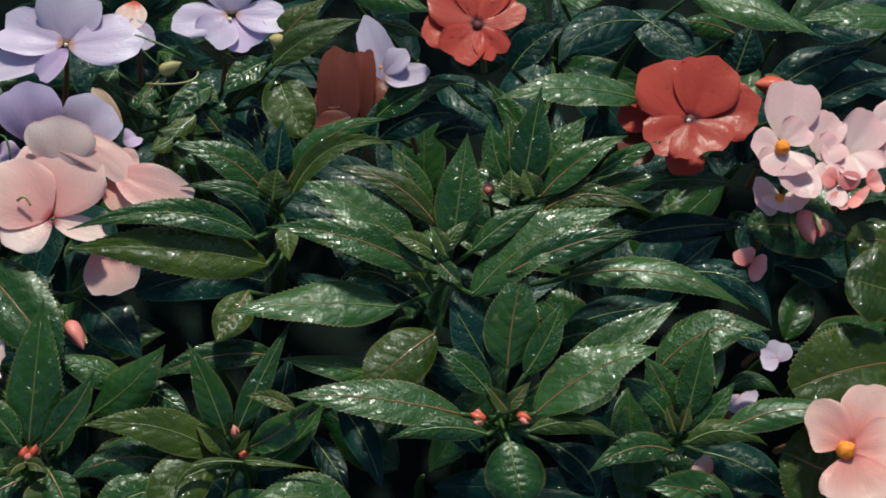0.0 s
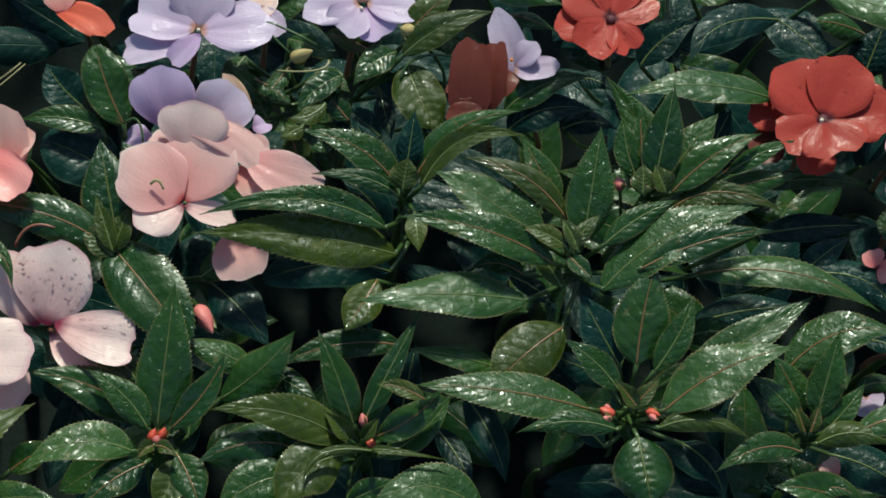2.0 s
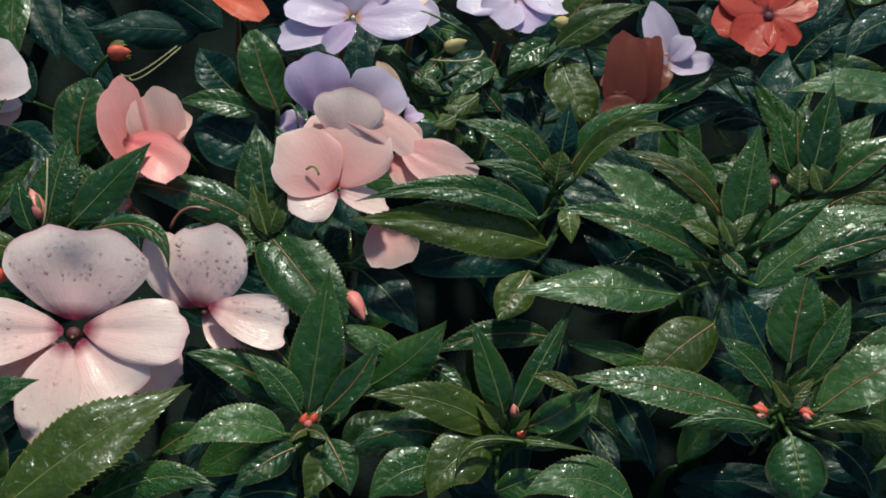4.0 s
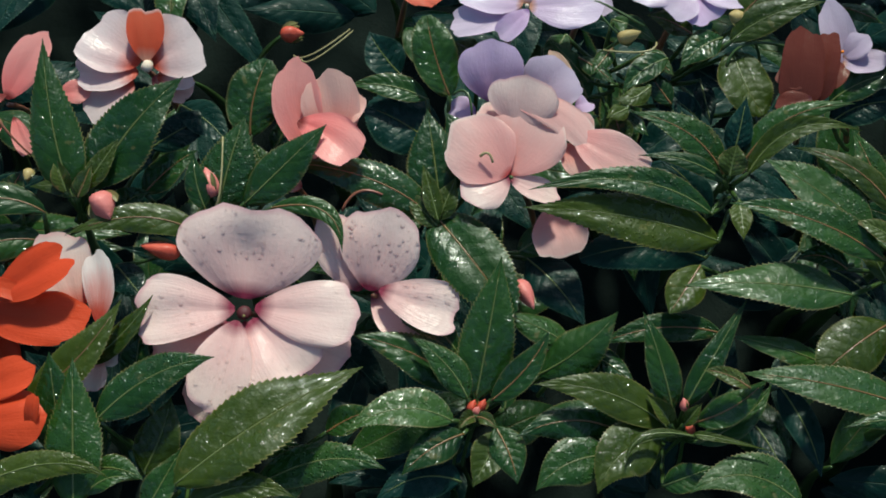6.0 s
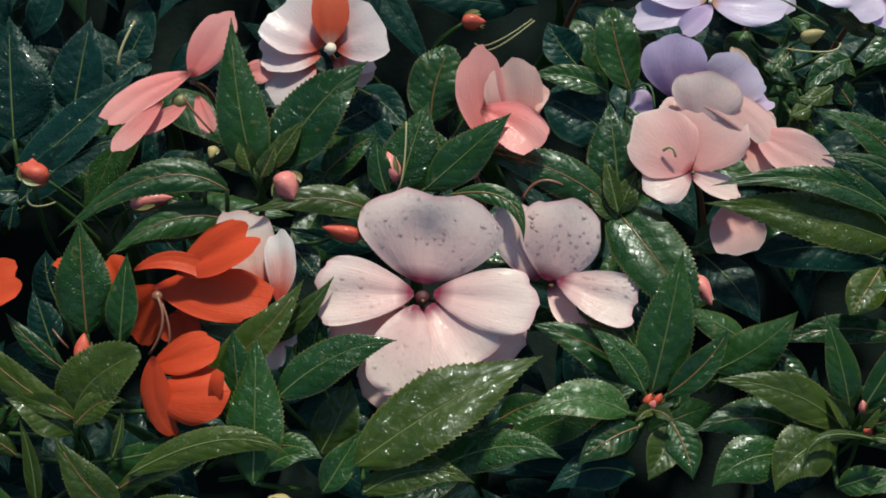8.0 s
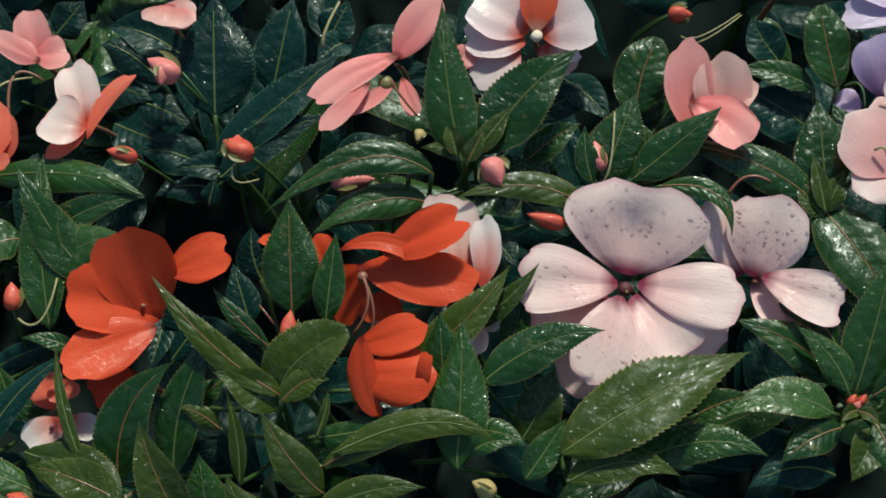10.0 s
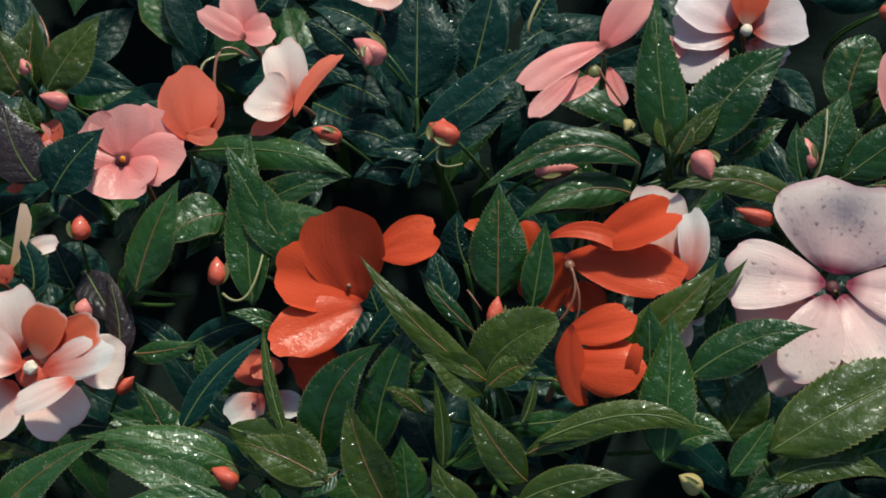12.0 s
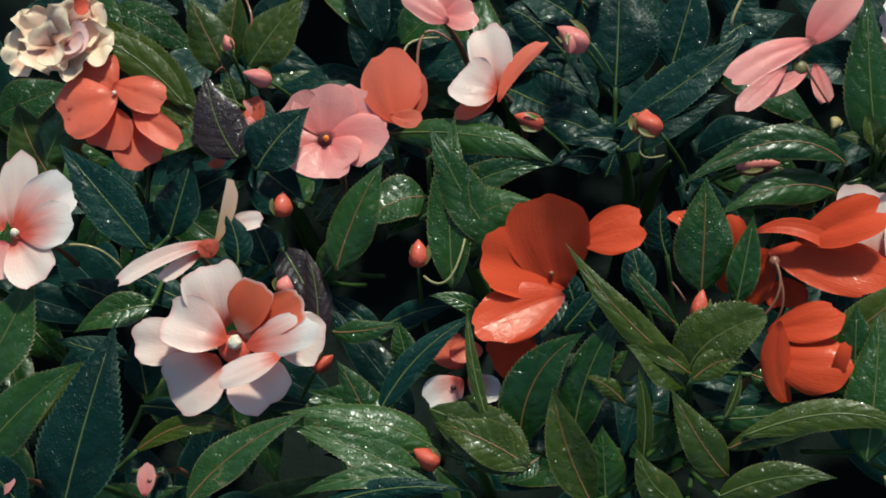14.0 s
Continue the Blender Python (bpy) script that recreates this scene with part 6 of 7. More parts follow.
p = flower(-400, -21.8, 253.2, "coral red impatiens flower with closed cupped petals")
petal(p, -398.5, -19.4, 250.3, -397.4, -13.3, 255.9, -401, -7.2, 260, 11.5, 0, "coral", drops=14)
petal(p, -399.8, -23.3, 252.5, -405.9, -15.9, 259.3, -407.2, -5.3, 264.8, 20.0, 0, "coral", -0.12, -0.16)
petal(p, -401.9, -24.4, 256.9, -396.1, -26.1, 257, -391.9, -23, 258, 6.2, 0, "coral", drops=14)
twig(-399, -5.7, 257.3, -406.5, 12.8, 267.7, -392.5, 9.2, 261.1, 0.54, STEM_RED, "arching pink flower stalk")
twig(-405.4, -0.6, 259.8, -407.3, 4.2, 263, -397.2, 10.8, 259.8, 0.45, STEM_BUFF, "arching pale flower stalk")

p = plant(-380.2, -39.8, 233.2)
leaf(p, -387.8, -29.4, 246.6, -386.4, -28.8, 247.7, -385.3, -27.9, 248.3, 1.9)
leaf(p, -357.6, -49.2, 236.7, -372.6, -43.6, 248.9, -388.7, -25, 257.3, 15.9)
leaf(p, -368.2, -63.7, 228.9, -376.7, -45.4, 247.3, -382.3, -18.6, 257.5, 15.6)
leaf(p, -371.9, -57.7, 231.7, -372.6, -41, 246.9, -348.4, -37.7, 247.7, 23.4)
leaf(p, -385.3, -45.4, 235.4, -368.2, -27.7, 250.2, -348.6, -22.7, 249.7, 12.0)
leaf(p, -403.1, -24, 247.5, -368.7, -18.6, 257.1, -348.1, -23.7, 251.4, 13.0)
leaf(p, -385.6, -38.4, 238.4, -395.1, -43.5, 242.8, -402.3, -58.2, 237.3, 18.7, 12, "p")
leaf(p, -385.3, -35.5, 235.2, -389.8, -42.8, 236.7, -393.7, -54.1, 232.1, 12.9)
leaf(p, -404.6, -69.3, 230.5, -403.6, -55.3, 244.9, -398.9, -39.3, 251.7, 16.4)
leaf(p, -411.2, -67.6, 220.7, -406.2, -59.9, 228.4, -403.1, -49.5, 232.4, 12.8)
leaf(p, -410.6, -30.9, 223.2, -403.6, -25.9, 229.3, -398.2, -18.4, 232.2, 13.5, 0, "t")
leaf(p, -390.7, -71.9, 209.2, -377.8, -62.9, 217.3, -368.1, -61, 217, 9.0, 0, "t")
leaf(p, -387.9, -74.8, 207.8, -398.8, -70.3, 215.1, -410, -68.2, 216.1, 8.5, 0, "t")
leaf(p, -376.8, -82.8, 210.4, -379.7, -78.8, 216, -383.7, -73.3, 219.1, 8.5)
leaf(p, -378.3, -105, 214.1, -373, -87.7, 229.1, -356.8, -73.1, 233.1, 9.5, 0, "t")
leaf(p, -354.3, -71.6, 229.2, -364.2, -69.4, 235, -373.2, -72.4, 234.2, 6.1)
leaf(p, -343.8, -103.7, 221.6, -353.5, -93.8, 232.5, -360.2, -74.7, 239.1, 4.6, 0, "o")
leaf(p, -378.7, -110.4, 209.6, -383.8, -104.2, 218.5, -394.7, -96.3, 222.9, 13.7)
leaf(p, -400.5, -84.4, 219.6, -390.6, -84.8, 223.4, -379.7, -78.3, 225.5, 8.1)
leaf(p, -381.9, -83.9, 210.2, -369.5, -83, 214.6, -358.7, -79.7, 215.1, 8.6)
leaf(p, -368, -43.5, 215.7, -365.2, -38.3, 221.7, -363.6, -31.1, 225.1, 10.9, 0, "t")
leaf(p, -340.2, -41.2, 215.3, -339.5, -52.3, 214.8, -339.8, -61, 211.2, 10.6, 0, "t")
leaf(p, -419, -50.1, 228.6, -415, -45.5, 234.2, -412.3, -39.1, 237.3, 11.3)

p = plant(-348.8, -108.2, 211.2)
leaf(p, -328.8, -112.5, 219.3, -343.8, -109.4, 225.7, -358.8, -109.2, 224.3, 14.5, 0, "o")
leaf(p, -334.9, -112, 213.2, -345.5, -109.1, 220, -357.8, -103.6, 222.4, 13.3, 0, "o")
leaf(p, -357.1, -110, 210.9, -378, -108.6, 222.2, -404.7, -116.9, 219, 13.5, 16, "p")
leaf(p, -339.1, -113.6, 217.2, -339.8, -106.8, 223.2, -341.7, -98.1, 226, 6.7, 0, "o")
leaf(p, -359.6, -103, 211.8, -354.2, -98.3, 217.5, -349.9, -92, 220.4, 8.5, 0, "o")
leaf(p, -326.9, -107.8, 219, -330.9, -113.9, 219.2, -335.6, -118.6, 217, 8.1)
bud(-355.3, -117.8, 215.1, -363.2, -116.3, 218.3, 6.6, "red", "closed orange-red impatiens bud among green leaves")
bud(-402.4, -95.9, 213.7, -398, -91.2, 217.7, 5.2, "red", "closed orange-red impatiens bud among green leaves")

p = flower(-422.1, -30.7, 245.1, "open rose pink impatiens flower with a yellow-brown eye")
petal(p, -422.2, -31.5, 246.4, -432.3, -31.2, 249.6, -438.7, -28.5, 251.7, 20.9, 0, "rose")
petal(p, -422, -31.2, 246.9, -424.1, -25.2, 252.1, -426.8, -18.1, 256, 20.7, 0, "rose", 0.05)
petal(p, -421.6, -30.5, 246.6, -412.8, -24.8, 251.3, -407.4, -18.5, 254.2, 24.0, 0, "rose")
petal(p, -420.5, -32.3, 247.3, -410, -30.2, 250.3, -401.5, -31.6, 249.9, 17.7, 0, "rose")
petal(p, -420.9, -34, 248.1, -419.5, -41.2, 247.3, -418.6, -47.5, 245.5, 19.5, 0, "rose")
petal(p, -420.3, -33.2, 247.7, -415, -37.4, 247.9, -410.1, -40.8, 247.3, 15.7, 0, "rose")
knob(p, -420.7, -33.7, 248.6, 2.33, EYE)
knob(p, -419.9, -34.5, 250.4, 1.07, YELLOW, "pollen_knob", 0.9, 0.3)

p = flower(-449.2, -26.6, 244.9, "rose pink impatiens petals behind an open flower")
petal(p, -446.2, -31.8, 243.1, -448.7, -28.4, 246.4, -451.6, -24.3, 248.8, 10.6, 0, "coral", drops=14)
petal(p, -445.3, -28.9, 244.7, -450.1, -28.7, 246.2, -455.2, -27.8, 246.8, 8.0, 0, "rose")
petal(p, -452.9, -46.1, 237.2, -454.1, -45.1, 238.4, -455.5, -43.9, 239.3, 6.0, 0, "coral", drops=14)

p = flower(-492.4, -37.6, 251.1, "coral red impatiens flower seen from the side")
petal(p, -486.9, -44.4, 246.7, -479.1, -50.1, 244.8, -473, -53.5, 240, 17.8, 0, "coral", 0.06, 0.06, drops=12)
petal(p, -491, -42.2, 249.7, -488.2, -49.5, 247.9, -487.1, -54.4, 243.3, 16.4, 0, "coral", 0.0, 0.06, drops=12)
petal(p, -483.4, -41.8, 250.5, -472.5, -46.6, 250.3, -464, -47.8, 246, 8.9, 0, "coral", 0.0, 0.06, blunt=0.6)
petal(p, -490.9, -37.6, 253.6, -496.5, -37.2, 257.4, -504.8, -33.2, 257.1, 18.1, 0, "coral", 0.0, -0.06, drops=12)
petal(p, -491.6, -37.7, 255.5, -480.6, -40.1, 257.3, -472.9, -37.8, 253.6, 11.9, 0, "coral", 0.0, -0.08, drops=12)
petal(p, -489.3, -40.4, 254.2, -495.1, -49, 256.2, -505.1, -51.7, 251.2, 20.9, 0, "coral", 0.0, -0.05, drops=16)
knob(p, -489.5, -41.2, 255.5, 0.72, CREAM, "pollen_knob", 0.9, 0.3)

p = flower(-515.6, -27.6, 256.6, "withered beige impatiens flower with crumpled petals")
petal(p, -515.1, -28.9, 255.4, -524.3, -27.7, 259.5, -528.6, -39, 256.2, 16.1, 0, "dry", 0, 0.2)
petal(p, -514.5, -28, 256.2, -522.2, -26.5, 260.8, -527.8, -30.9, 261.1, 15.0, 0, "dry", 0, 0.2)
petal(p, -515.8, -27.5, 256.9, -523.3, -25.7, 261.6, -524.3, -20.9, 265.6, 15.0, 0, "dry", 0, 0.2)
petal(p, -514.8, -27.4, 257.4, -509.9, -21.7, 263.1, -511.5, -16.3, 267.3, 16.7, 0, "dry", 0, 0.2)
petal(p, -513.6, -28.2, 257.4, -505.3, -20.8, 263.7, -500.9, -20.8, 265.3, 16.6, 0, "dry", 0, 0.2)
petal(p, -514.1, -29.5, 257.3, -505.3, -26.6, 261.7, -494.7, -29.5, 261.8, 14.4, 0, "dry", 0, 0.2)
petal(p, -513.6, -32.1, 258.8, -506.7, -36.7, 259.8, -500.4, -40.5, 260, 12.4, 0, "dry", 0, 0.2)
petal(p, -514.5, -32.5, 259.1, -513.7, -38.8, 259.6, -513.3, -44.4, 259.4, 15.5, 0, "dry", 0, 0.2)
petal(p, -513.9, -33.2, 261.4, -515.1, -32.2, 265, -516.7, -30.7, 268, 11.8, 0, "dry", 0, 0.2)
petal(p, -510.2, -32.4, 262, -505.3, -32.2, 265, -500.9, -31.4, 267.4, 12.5, 0, "pink", 0, 0.2)
petal(p, -508.6, -32.8, 264.3, -505, -34.6, 265.8, -501.6, -36.1, 266.9, 9.2, 0, "pink", 0, 0.2)
petal(p, -521.7, -36.2, 257.4, -521.4, -40.9, 257, -521.5, -45.1, 255.9, 8.0, 0, "dry", 0, 0.2)
petal(p, -514.3, -31.9, 264.8, -511.3, -30.8, 268.2, -508.6, -29.1, 271.1, 13.1, 0, "dry", 0, 0.2)
petal(p, -510.7, -21.7, 268.3, -508.4, -20.8, 269.9, -506.3, -19.5, 271.2, 8.4, 0, "coral", 0, 0.2)
petal(p, -512.9, -37.4, 264.3, -509.4, -41, 265.6, -506.1, -44.2, 266.5, 8.8, 0, "dry", 0, 0.2)

p = flower(-426.1, -100.8, 224.3, "double white impatiens flower with red markings and a cream knob")
petal(p, -416.4, -93.5, 222.5, -408, -92.8, 223.9, -400.7, -89.9, 222.1, 17.1, 0, "white")
petal(p, -439.1, -103, 219.7, -448.3, -105.2, 220.7, -459, -105.5, 218.7, 15.7, 0, "white")
petal(p, -430.4, -105, 221.5, -433.7, -114.2, 220.3, -439.2, -120.4, 214.3, 21.4, 0, "white", 0, 0.03)
petal(p, -423.3, -103.9, 221.5, -415.7, -109.7, 220.2, -409.3, -113.4, 215.7, 19.4, 0, "white", 0, 0.10)
petal(p, -429.3, -99.6, 229.4, -433, -95.7, 239.1, -439.4, -87.5, 242.4, 18.7, 0, "white", 0, -0.05)
petal(p, -423, -100.4, 228.7, -414.2, -95.9, 235.9, -407.2, -88.3, 238.4, 12.7, 0, "flame")
petal(p, -423.7, -100.5, 230, -421.8, -96.3, 238.6, -421.8, -89, 242.6, 13.7, 0, "flame", 0.03, 0.05)
petal(p, -427.1, -103.6, 229.1, -435.6, -105.6, 234.7, -447.7, -102.5, 232.5, 17.0, 0, "white", 0, 0.06)
petal(p, -420.4, -104.1, 229.6, -409.7, -100.9, 235.5, -401.4, -93.6, 235.1, 13.0, 0, "blush", 0, -0.04)
petal(p, -408.7, -104.5, 230.9, -415.5, -112.7, 231.9, -424.8, -116.9, 226.4, 8.5, 0, "white", 0, -0.05)
knob(p, -425, -102.6, 225.6, 5.2, BUD["red"], "flower_eye", 0.4)
knob(p, -424.4, -103.5, 229, 2.21, CREAM, "pollen_knob", 0.9, 0.3)

p = flower(-506.3, -89.3, 232.1, "white and red impatiens flower with spreading petals")
petal(p, -505.3, -87.6, 233.3, -507.2, -78.6, 241.3, -510.4, -68, 247.3, 13.1, 0, "white")
petal(p, -504.3, -88.6, 234.4, -498.7, -80.1, 241.1, -489.9, -73.5, 244.4, 17.5, 0, "blush")
petal(p, -502.3, -90.3, 236.1, -494.1, -86.1, 240.1, -485.3, -84.8, 240.9, 15.3, 0, "blush")
petal(p, -503.8, -90.9, 234.2, -495.9, -97.6, 234, -488.9, -103.3, 232.6, 15.8, 0, "white")
petal(p, -508.4, -89.1, 234.6, -515.5, -86.6, 238.5, -523.5, -83.2, 241.1, 13.7, 0, "white")
petal(p, -507.5, -91.9, 232.7, -506.9, -98.8, 231.5, -507, -105, 229.2, 16.9, 0, "salmon")
knob(p, -503.1, -90.9, 237.2, 1.41, CREAM, "pollen_knob", 0.9, 0.3)

p = flower(-446.1, -79.8, 235.3, "white impatiens flower seen edge on")
petal(p, -441.4, -76.4, 239.2, -457.3, -86.1, 239.3, -465.1, -98.2, 234.4, 5.8, 0, "white")
petal(p, -445, -80, 236.1, -449.4, -86, 235.1, -454.2, -91.2, 232.9, 5.0, 0, "white")
petal(p, -441.3, -77.2, 238.6, -437.4, -69, 246.3, -441, -61.3, 251.9, 4.5, 0, "peach")
petal(p, -440.7, -73, 239.7, -435.3, -68, 243.4, -428.5, -67.3, 243.7, 6.1, 0, "white")
petal(p, -440.9, -81.1, 236.7, -442.1, -79.7, 239.3, -443.5, -78, 241.4, 6.8, 0, "coral", drops=14)
bud(-418.2, -80.6, 227.5, -418, -76.4, 231.5, 6.3, "rose", "closed rose pink impatiens bud among green leaves")
bud(-426.3, -59.1, 237, -428, -53, 241.9, 7.1, "red", "closed orange-red impatiens bud among green leaves")
twig(-489.7, -87.2, 231.6, -478.5, -82.4, 233.1, -471.3, -85.1, 225, 0.44, STEM_BUFF, "pale drooping flower stalk")

p = plant(-452.8, -25.6, 242.8, "bushy impatiens plant with mid green leaves and young shoots")
leaf(p, -437.2, -50.5, 246.7, -434.1, -43.6, 255, -425.9, -31.5, 259.6, 21.1, 0, "t")
leaf(p, -447.4, -43.6, 241.4, -457.5, -39.2, 250.2, -464.4, -25, 256.7, 19.3, 0, "d")
leaf(p, -406.5, -84.2, 213.5, -408, -73.8, 223.2, -418, -61.8, 227.9, 10.2, 0, "d")
leaf(p, -446.3, -34.7, 229.9, -434.6, -41.2, 231.1, -424.5, -44.8, 228.9, 16.1, 0, "t")
leaf(p, -464.6, -35.9, 241.2, -488, -23.4, 256.3, -507.5, -13.8, 259.3, 18.2, 0, "o")
leaf(p, -469.2, -32.7, 247.2, -490.3, -23.1, 262.1, -517.6, -23.3, 262.3, 12.4, 0, "o")
leaf(p, -462, -16.3, 249.4, -470.6, -10, 258.9, -481.7, 0.6, 264.1, 15.9, 0, "o")
leaf(p, -464.2, -11.7, 247.1, -464.8, -3, 257, -467.4, 9.6, 262.9, 14.8, 0, "o")
leaf(p, -454.6, -14.1, 252.2, -449.7, -5.4, 262.1, -442.6, 8.8, 267.8, 19.2, 0, "o")
leaf(p, -451.2, -28, 248.3, -458.9, -27.4, 252.7, -465.6, -30.2, 252.4, 9.1, 0, "o")
leaf(p, -453, -28.4, 248.2, -455.5, -26, 252.8, -458.9, -21.9, 255.6, 8.7, 0, "o")
leaf(p, -451.8, -24.1, 239.1, -461.8, -28.1, 242.5, -470.8, -36, 239.3, 11.6)
leaf(p, -478.1, -29.1, 238.3, -480, -35.9, 239, -482.9, -41, 237.8, 12.0)
leaf(p, -458.9, -37.3, 233.8, -468.7, -38.7, 238.1, -477.6, -44.3, 236.1, 11.3)
bud(-444.4, -19.4, 253.8, -453.7, -20.2, 256, 6.2, "rose", "closed rose pink impatiens bud among green leaves")
bud(-461.2, -12.5, 256.4, -464.1, -9.6, 260, 4.4, "rose", "closed rose pink impatiens bud among green leaves")
twig(-457.7, -5.1, 258.3, -455.5, -2.2, 262.7, -464.1, 6.8, 263.7, 0.46, STEM_RED, "thin red upright flower stalk")
twig(-461.8, -20.1, 254.3, -459.8, -19.7, 257.7, -463.3, -21.5, 253.8, 0.37, STEM_RED, "thin red stub of a flower stalk")

p = plant(-469.4, -73.5, 227.7)
leaf(p, -464.8, -78.6, 229.7, -480.8, -72.3, 242.2, -500.7, -60.7, 247.8, 17.6, 0, "t")
leaf(p, -464.5, -65.1, 220.1, -463.2, -56, 230.1, -463.9, -43.5, 235.8, 16.5, 0, "t")
leaf(p, -432.4, -80.6, 235.9, -432.8, -74.6, 242.5, -441.2, -68.3, 245.9, 10.0, 0, "t")
leaf(p, -479.1, -45.6, 235.6, -467.9, -39.1, 242.7, -456.3, -36.1, 242.9, 13.7, -16, "p")
leaf(p, -503.1, -64.6, 231, -515.9, -57.9, 240, -524.5, -45.3, 244.6, 19.4, 0, "o")
leaf(p, -508.6, -60.2, 235.3, -505.6, -52.3, 244.4, -504.9, -41.4, 249.6, 17.9, -4, "p")
leaf(p, -489.8, -62.9, 231, -496.7, -58.6, 237.7, -505.6, -51.6, 241, 8.7)
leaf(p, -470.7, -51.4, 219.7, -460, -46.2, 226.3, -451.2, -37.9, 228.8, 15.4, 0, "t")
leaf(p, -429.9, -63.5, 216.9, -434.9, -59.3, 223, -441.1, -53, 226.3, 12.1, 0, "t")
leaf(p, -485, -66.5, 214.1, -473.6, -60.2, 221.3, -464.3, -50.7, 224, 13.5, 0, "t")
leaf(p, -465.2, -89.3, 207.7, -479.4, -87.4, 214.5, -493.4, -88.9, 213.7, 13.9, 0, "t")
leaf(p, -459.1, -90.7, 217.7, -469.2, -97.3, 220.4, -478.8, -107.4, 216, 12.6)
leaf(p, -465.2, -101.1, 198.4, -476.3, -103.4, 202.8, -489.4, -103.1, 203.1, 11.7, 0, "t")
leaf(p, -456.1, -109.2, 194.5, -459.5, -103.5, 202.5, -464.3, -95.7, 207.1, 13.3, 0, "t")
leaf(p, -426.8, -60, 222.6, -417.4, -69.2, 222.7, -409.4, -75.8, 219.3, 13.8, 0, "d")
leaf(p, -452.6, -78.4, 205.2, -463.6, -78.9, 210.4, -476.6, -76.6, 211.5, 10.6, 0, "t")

p = plant(-458.4, -146.9, 200.3)
leaf(p, -459.2, -160.1, 201.3, -458.5, -142, 220.8, -459.6, -110.6, 233.2, 28.0, 0, "t")
leaf(p, -492.6, -154.3, 201.1, -482.9, -137.6, 217.1, -468, -120.5, 222.9, 19.3)
leaf(p, -504.7, -133.5, 206.2, -494.1, -117, 221.8, -494.5, -97.8, 229.5, 23.2, -8, "p")
leaf(p, -480.9, -135.9, 201.8, -474.6, -127.3, 211.2, -470.5, -116.2, 216.1, 12.1, 0, "o")
leaf(p, -447, -134.3, 202.9, -433.1, -119.8, 214.4, -413.9, -122.3, 210.7, 7.7, 0, "o")
leaf(p, -423.5, -147.8, 206.9, -414.6, -131.5, 219.8, -396.2, -116.4, 222.1, 14.4, -12, "p")
leaf(p, -356.8, -120.9, 208.4, -375.9, -120, 218.1, -402.4, -119.7, 217.8, 14.5, 16, "p")
leaf(p, -394.9, -100.1, 212.6, -394.9, -111.2, 211.3, -395.9, -119.9, 206.5, 12.8)
leaf(p, -382.7, -97.9, 215.1, -382.5, -107, 215.6, -400.8, -105.4, 217.2, 15.5)
leaf(p, -456.7, -112.8, 193, -440, -111.2, 198.4, -423.3, -112.8, 195.6, 8.7, 0, "t")
leaf(p, -428, -101.3, 196.4, -413.9, -101.9, 200.4, -401.4, -99.8, 200, 7.3, 0, "t")
leaf(p, -354.2, -123.5, 213.7, -374.9, -126.2, 219.2, -392.7, -138.6, 211.4, 8.8, 16, "p")
leaf(p, -385.3, -139.7, 210.6, -365.4, -128.4, 220.3, -343.5, -124.2, 217.2, 8.0, 0, "t")
leaf(p, -473.9, -159.4, 195.8, -483.6, -155.4, 204.1, -495.6, -149.2, 207.8, 16.6, 0, "t")
leaf(p, -440.9, -130.8, 191.1, -441.4, -138.2, 190.6, -442.9, -144.2, 187.6, 8.8, 0, "t")

p = flower(-439.5, -141.8, 202.1, "bright pink petal between dark leaves")
petal(p, -439.8, -145.4, 197.8, -440.6, -141.4, 200.7, -441.7, -137, 202.6, 5.8, 0, "rose")

p = flower(-482.7, -155.1, 200.8, "bright pink petal between dark leaves")
petal(p, -482.7, -159.7, 198.3, -481.5, -156.2, 201.3, -480.8, -152.4, 203.5, 7.8, 0, "rose")

# ---- lower leaves that fill the bed ----
HOLES = [(-0.194, 0.102, 0.034), (-0.332, 0.014, 0.024), (0.126, 0.039, 0.024), (-0.004, -0.015, 0.024), (-0.211, 0.113, 0.030), (-0.315, 0.019, 0.022), (-0.101, -0.013, 0.022), (-0.093, 0.045, 0.022), (-0.26, -0.046, 0.026), (-0.349, 0.028, 0.03), (-0.327, 0.033, 0.024), (-0.425, -0.026, 0.022), (-0.393, 0.02, 0.022), (-0.208, 0.124, 0.026), (-0.082, 0.059, 0.022), (0.111, 0.057, 0.022), (-0.028, 0.012, 0.022), (-0.001, -0.003, 0.022), (-0.223, 0.117, 0.026), (-0.186, 0.126, 0.024), (-0.221, 0.126, 0.024), (0.126, 0.063, 0.026), (0.133, 0.044, 0.02), (-0.057, 0.057, 0.02), (-0.426, 0.004, 0.02), (-0.385, -0.029, 0.02)]     # gaps where no leaves stand: place and radius


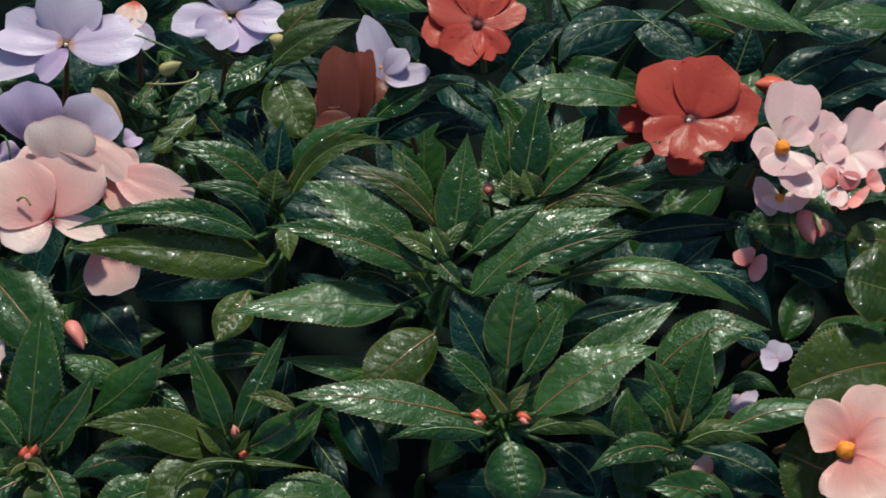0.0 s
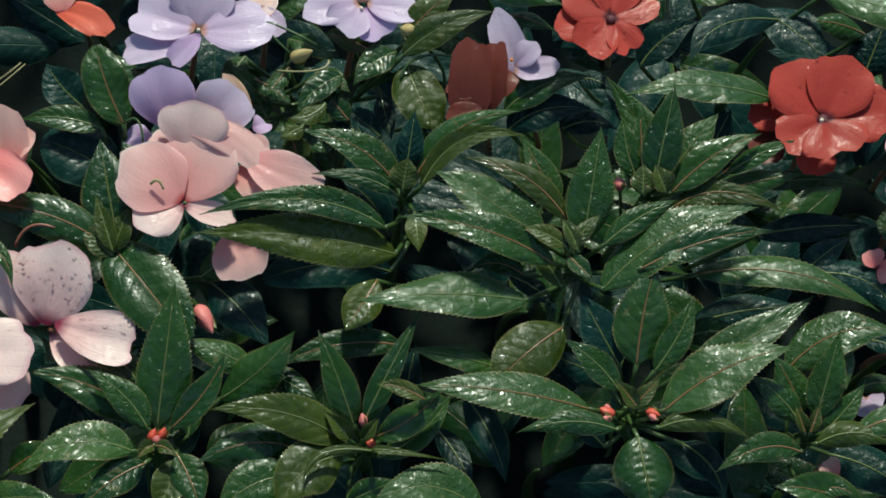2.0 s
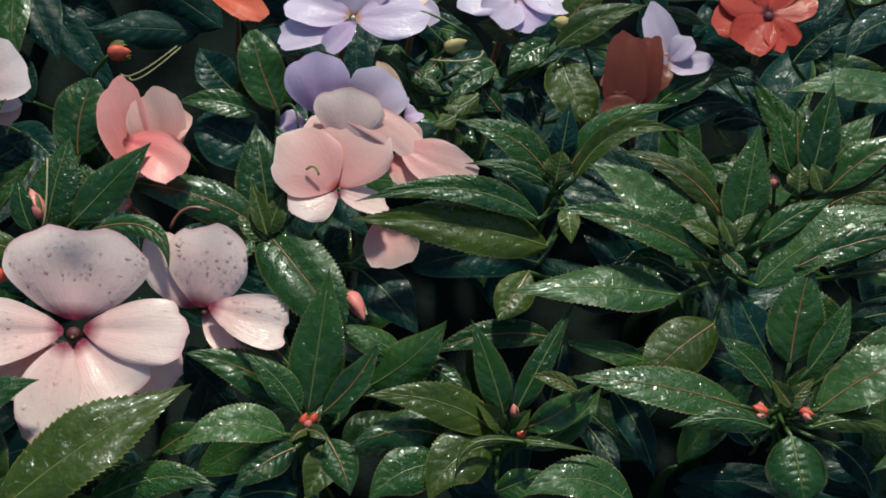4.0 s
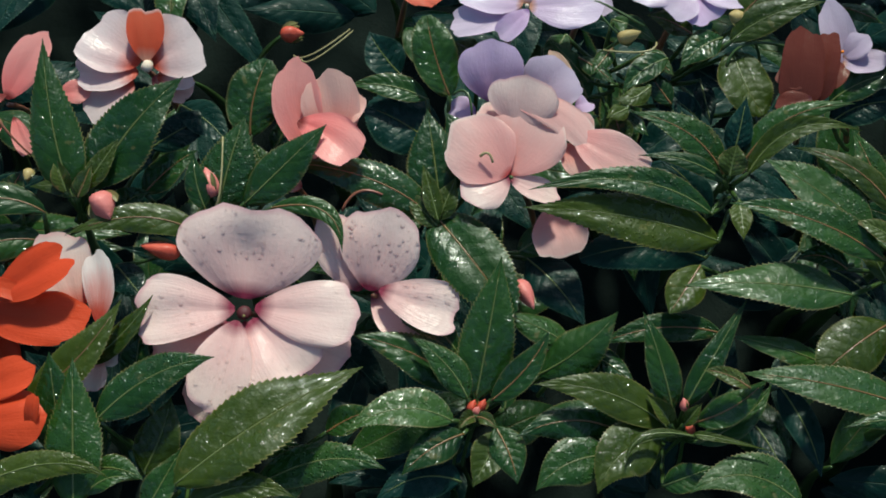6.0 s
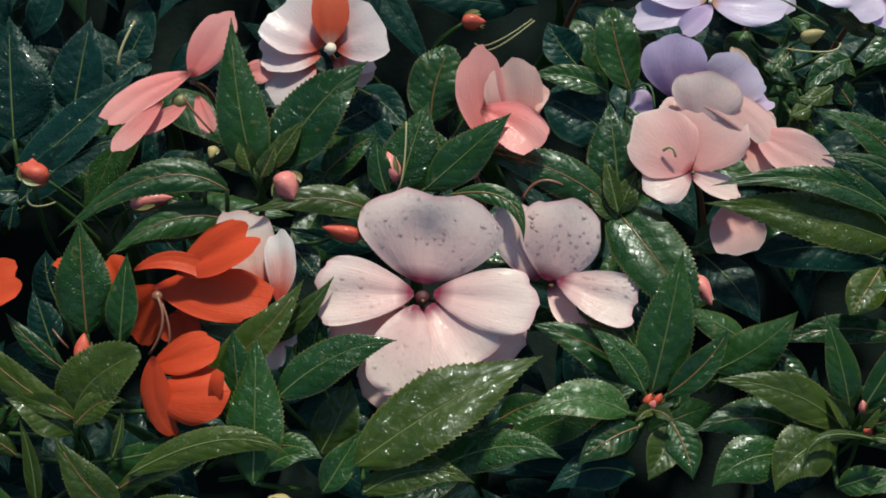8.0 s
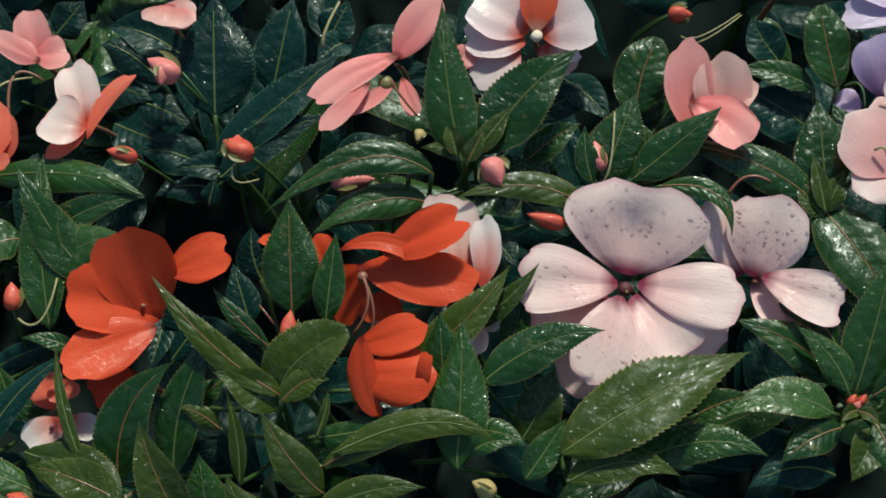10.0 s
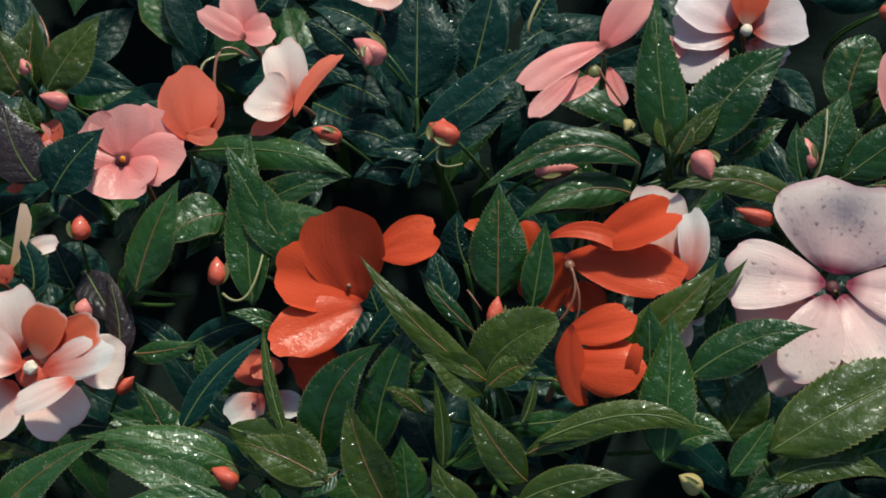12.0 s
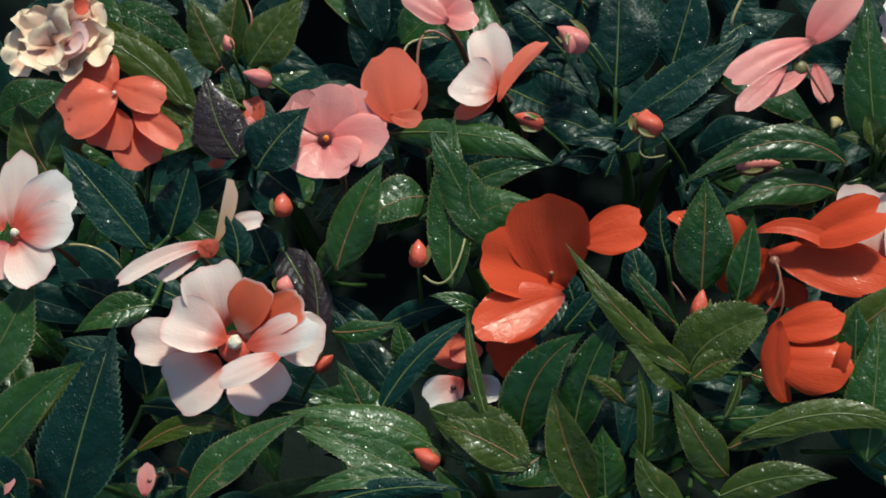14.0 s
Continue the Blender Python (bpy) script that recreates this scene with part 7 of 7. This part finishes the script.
def filler(x, y, h, count, seed, reach=(0.018, 0.045), drop=(0.030, 0.060)):
    """A plant whose leaves hang lower, in the shade of the others."""
    rng = random.Random(seed)
    z = MIDDLE.z - (CANOPY.x * (x - MIDDLE.x) + CANOPY.y * (y - MIDDLE.y)) / CANOPY.z
    top = Vector((x, y, z)) + CANOPY * h
    p = plant(*(top * 1000), "bushy impatiens plant with shaded dark leaves")
    for k in range(count):
        f = 2.4 * k + rng.uniform(-0.4, 0.4)
        side = Vector((math.cos(f), math.sin(f), 0))
        side = (side - CANOPY * side.dot(CANOPY)).normalized()
        low = -CANOPY * rng.uniform(0.0, drop[1] - drop[0])
        b = top + low + side * rng.uniform(0.004, 0.014)
        t = b + side * rng.uniform(*reach) + CANOPY * rng.uniform(-0.012, 0.010)
        c = (b + t) / 2 + CANOPY * rng.uniform(0.003, 0.009)
        if any(math.hypot((b.x + t.x) / 2 - hx, (b.y + t.y) / 2 - hy) < hr for hx, hy, hr in HOLES):
            continue
        # two leaves in three take the shade-darkened blue-green
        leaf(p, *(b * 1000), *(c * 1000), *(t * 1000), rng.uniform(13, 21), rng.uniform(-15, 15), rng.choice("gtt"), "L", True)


count = 0
for i in range(13):
    for j in range(6):
        count += 1
        r = random.Random(900 + count)
        filler(-0.56 + 0.062 * i + r.uniform(-0.015, 0.015), -0.15 + 0.055 * j + r.uniform(-0.012, 0.012), -0.070 - r.uniform(0, 0.014), 11, 300 + count, (0.026, 0.055), (0.0, 0.045))

# plants round the part of the bed that is passed
for i in range(20):
    for j in range(13):
        count += 1
        r = random.Random(2000 + count)
        x, y = -0.835 + 0.0665 * i + r.uniform(-0.013, 0.013), -0.380 + 0.0615 * j + r.uniform(-0.010, 0.010)
        near = np.interp(x, (-0.66, -0.50, -0.44, -0.37, -0.17, -0.10, 0.16, 0.25), (0.0, -0.25, -0.25, -0.195, -0.19, -0.125, -0.12, 0.10))
        far = min(0.225, 0.17 + 0.18 * (x + 0.30))
        if not (-0.66 < x < 0.25 and near < y < far):
            filler(x, y, -0.006, 9, 1000 + count, (0.03, 0.05))
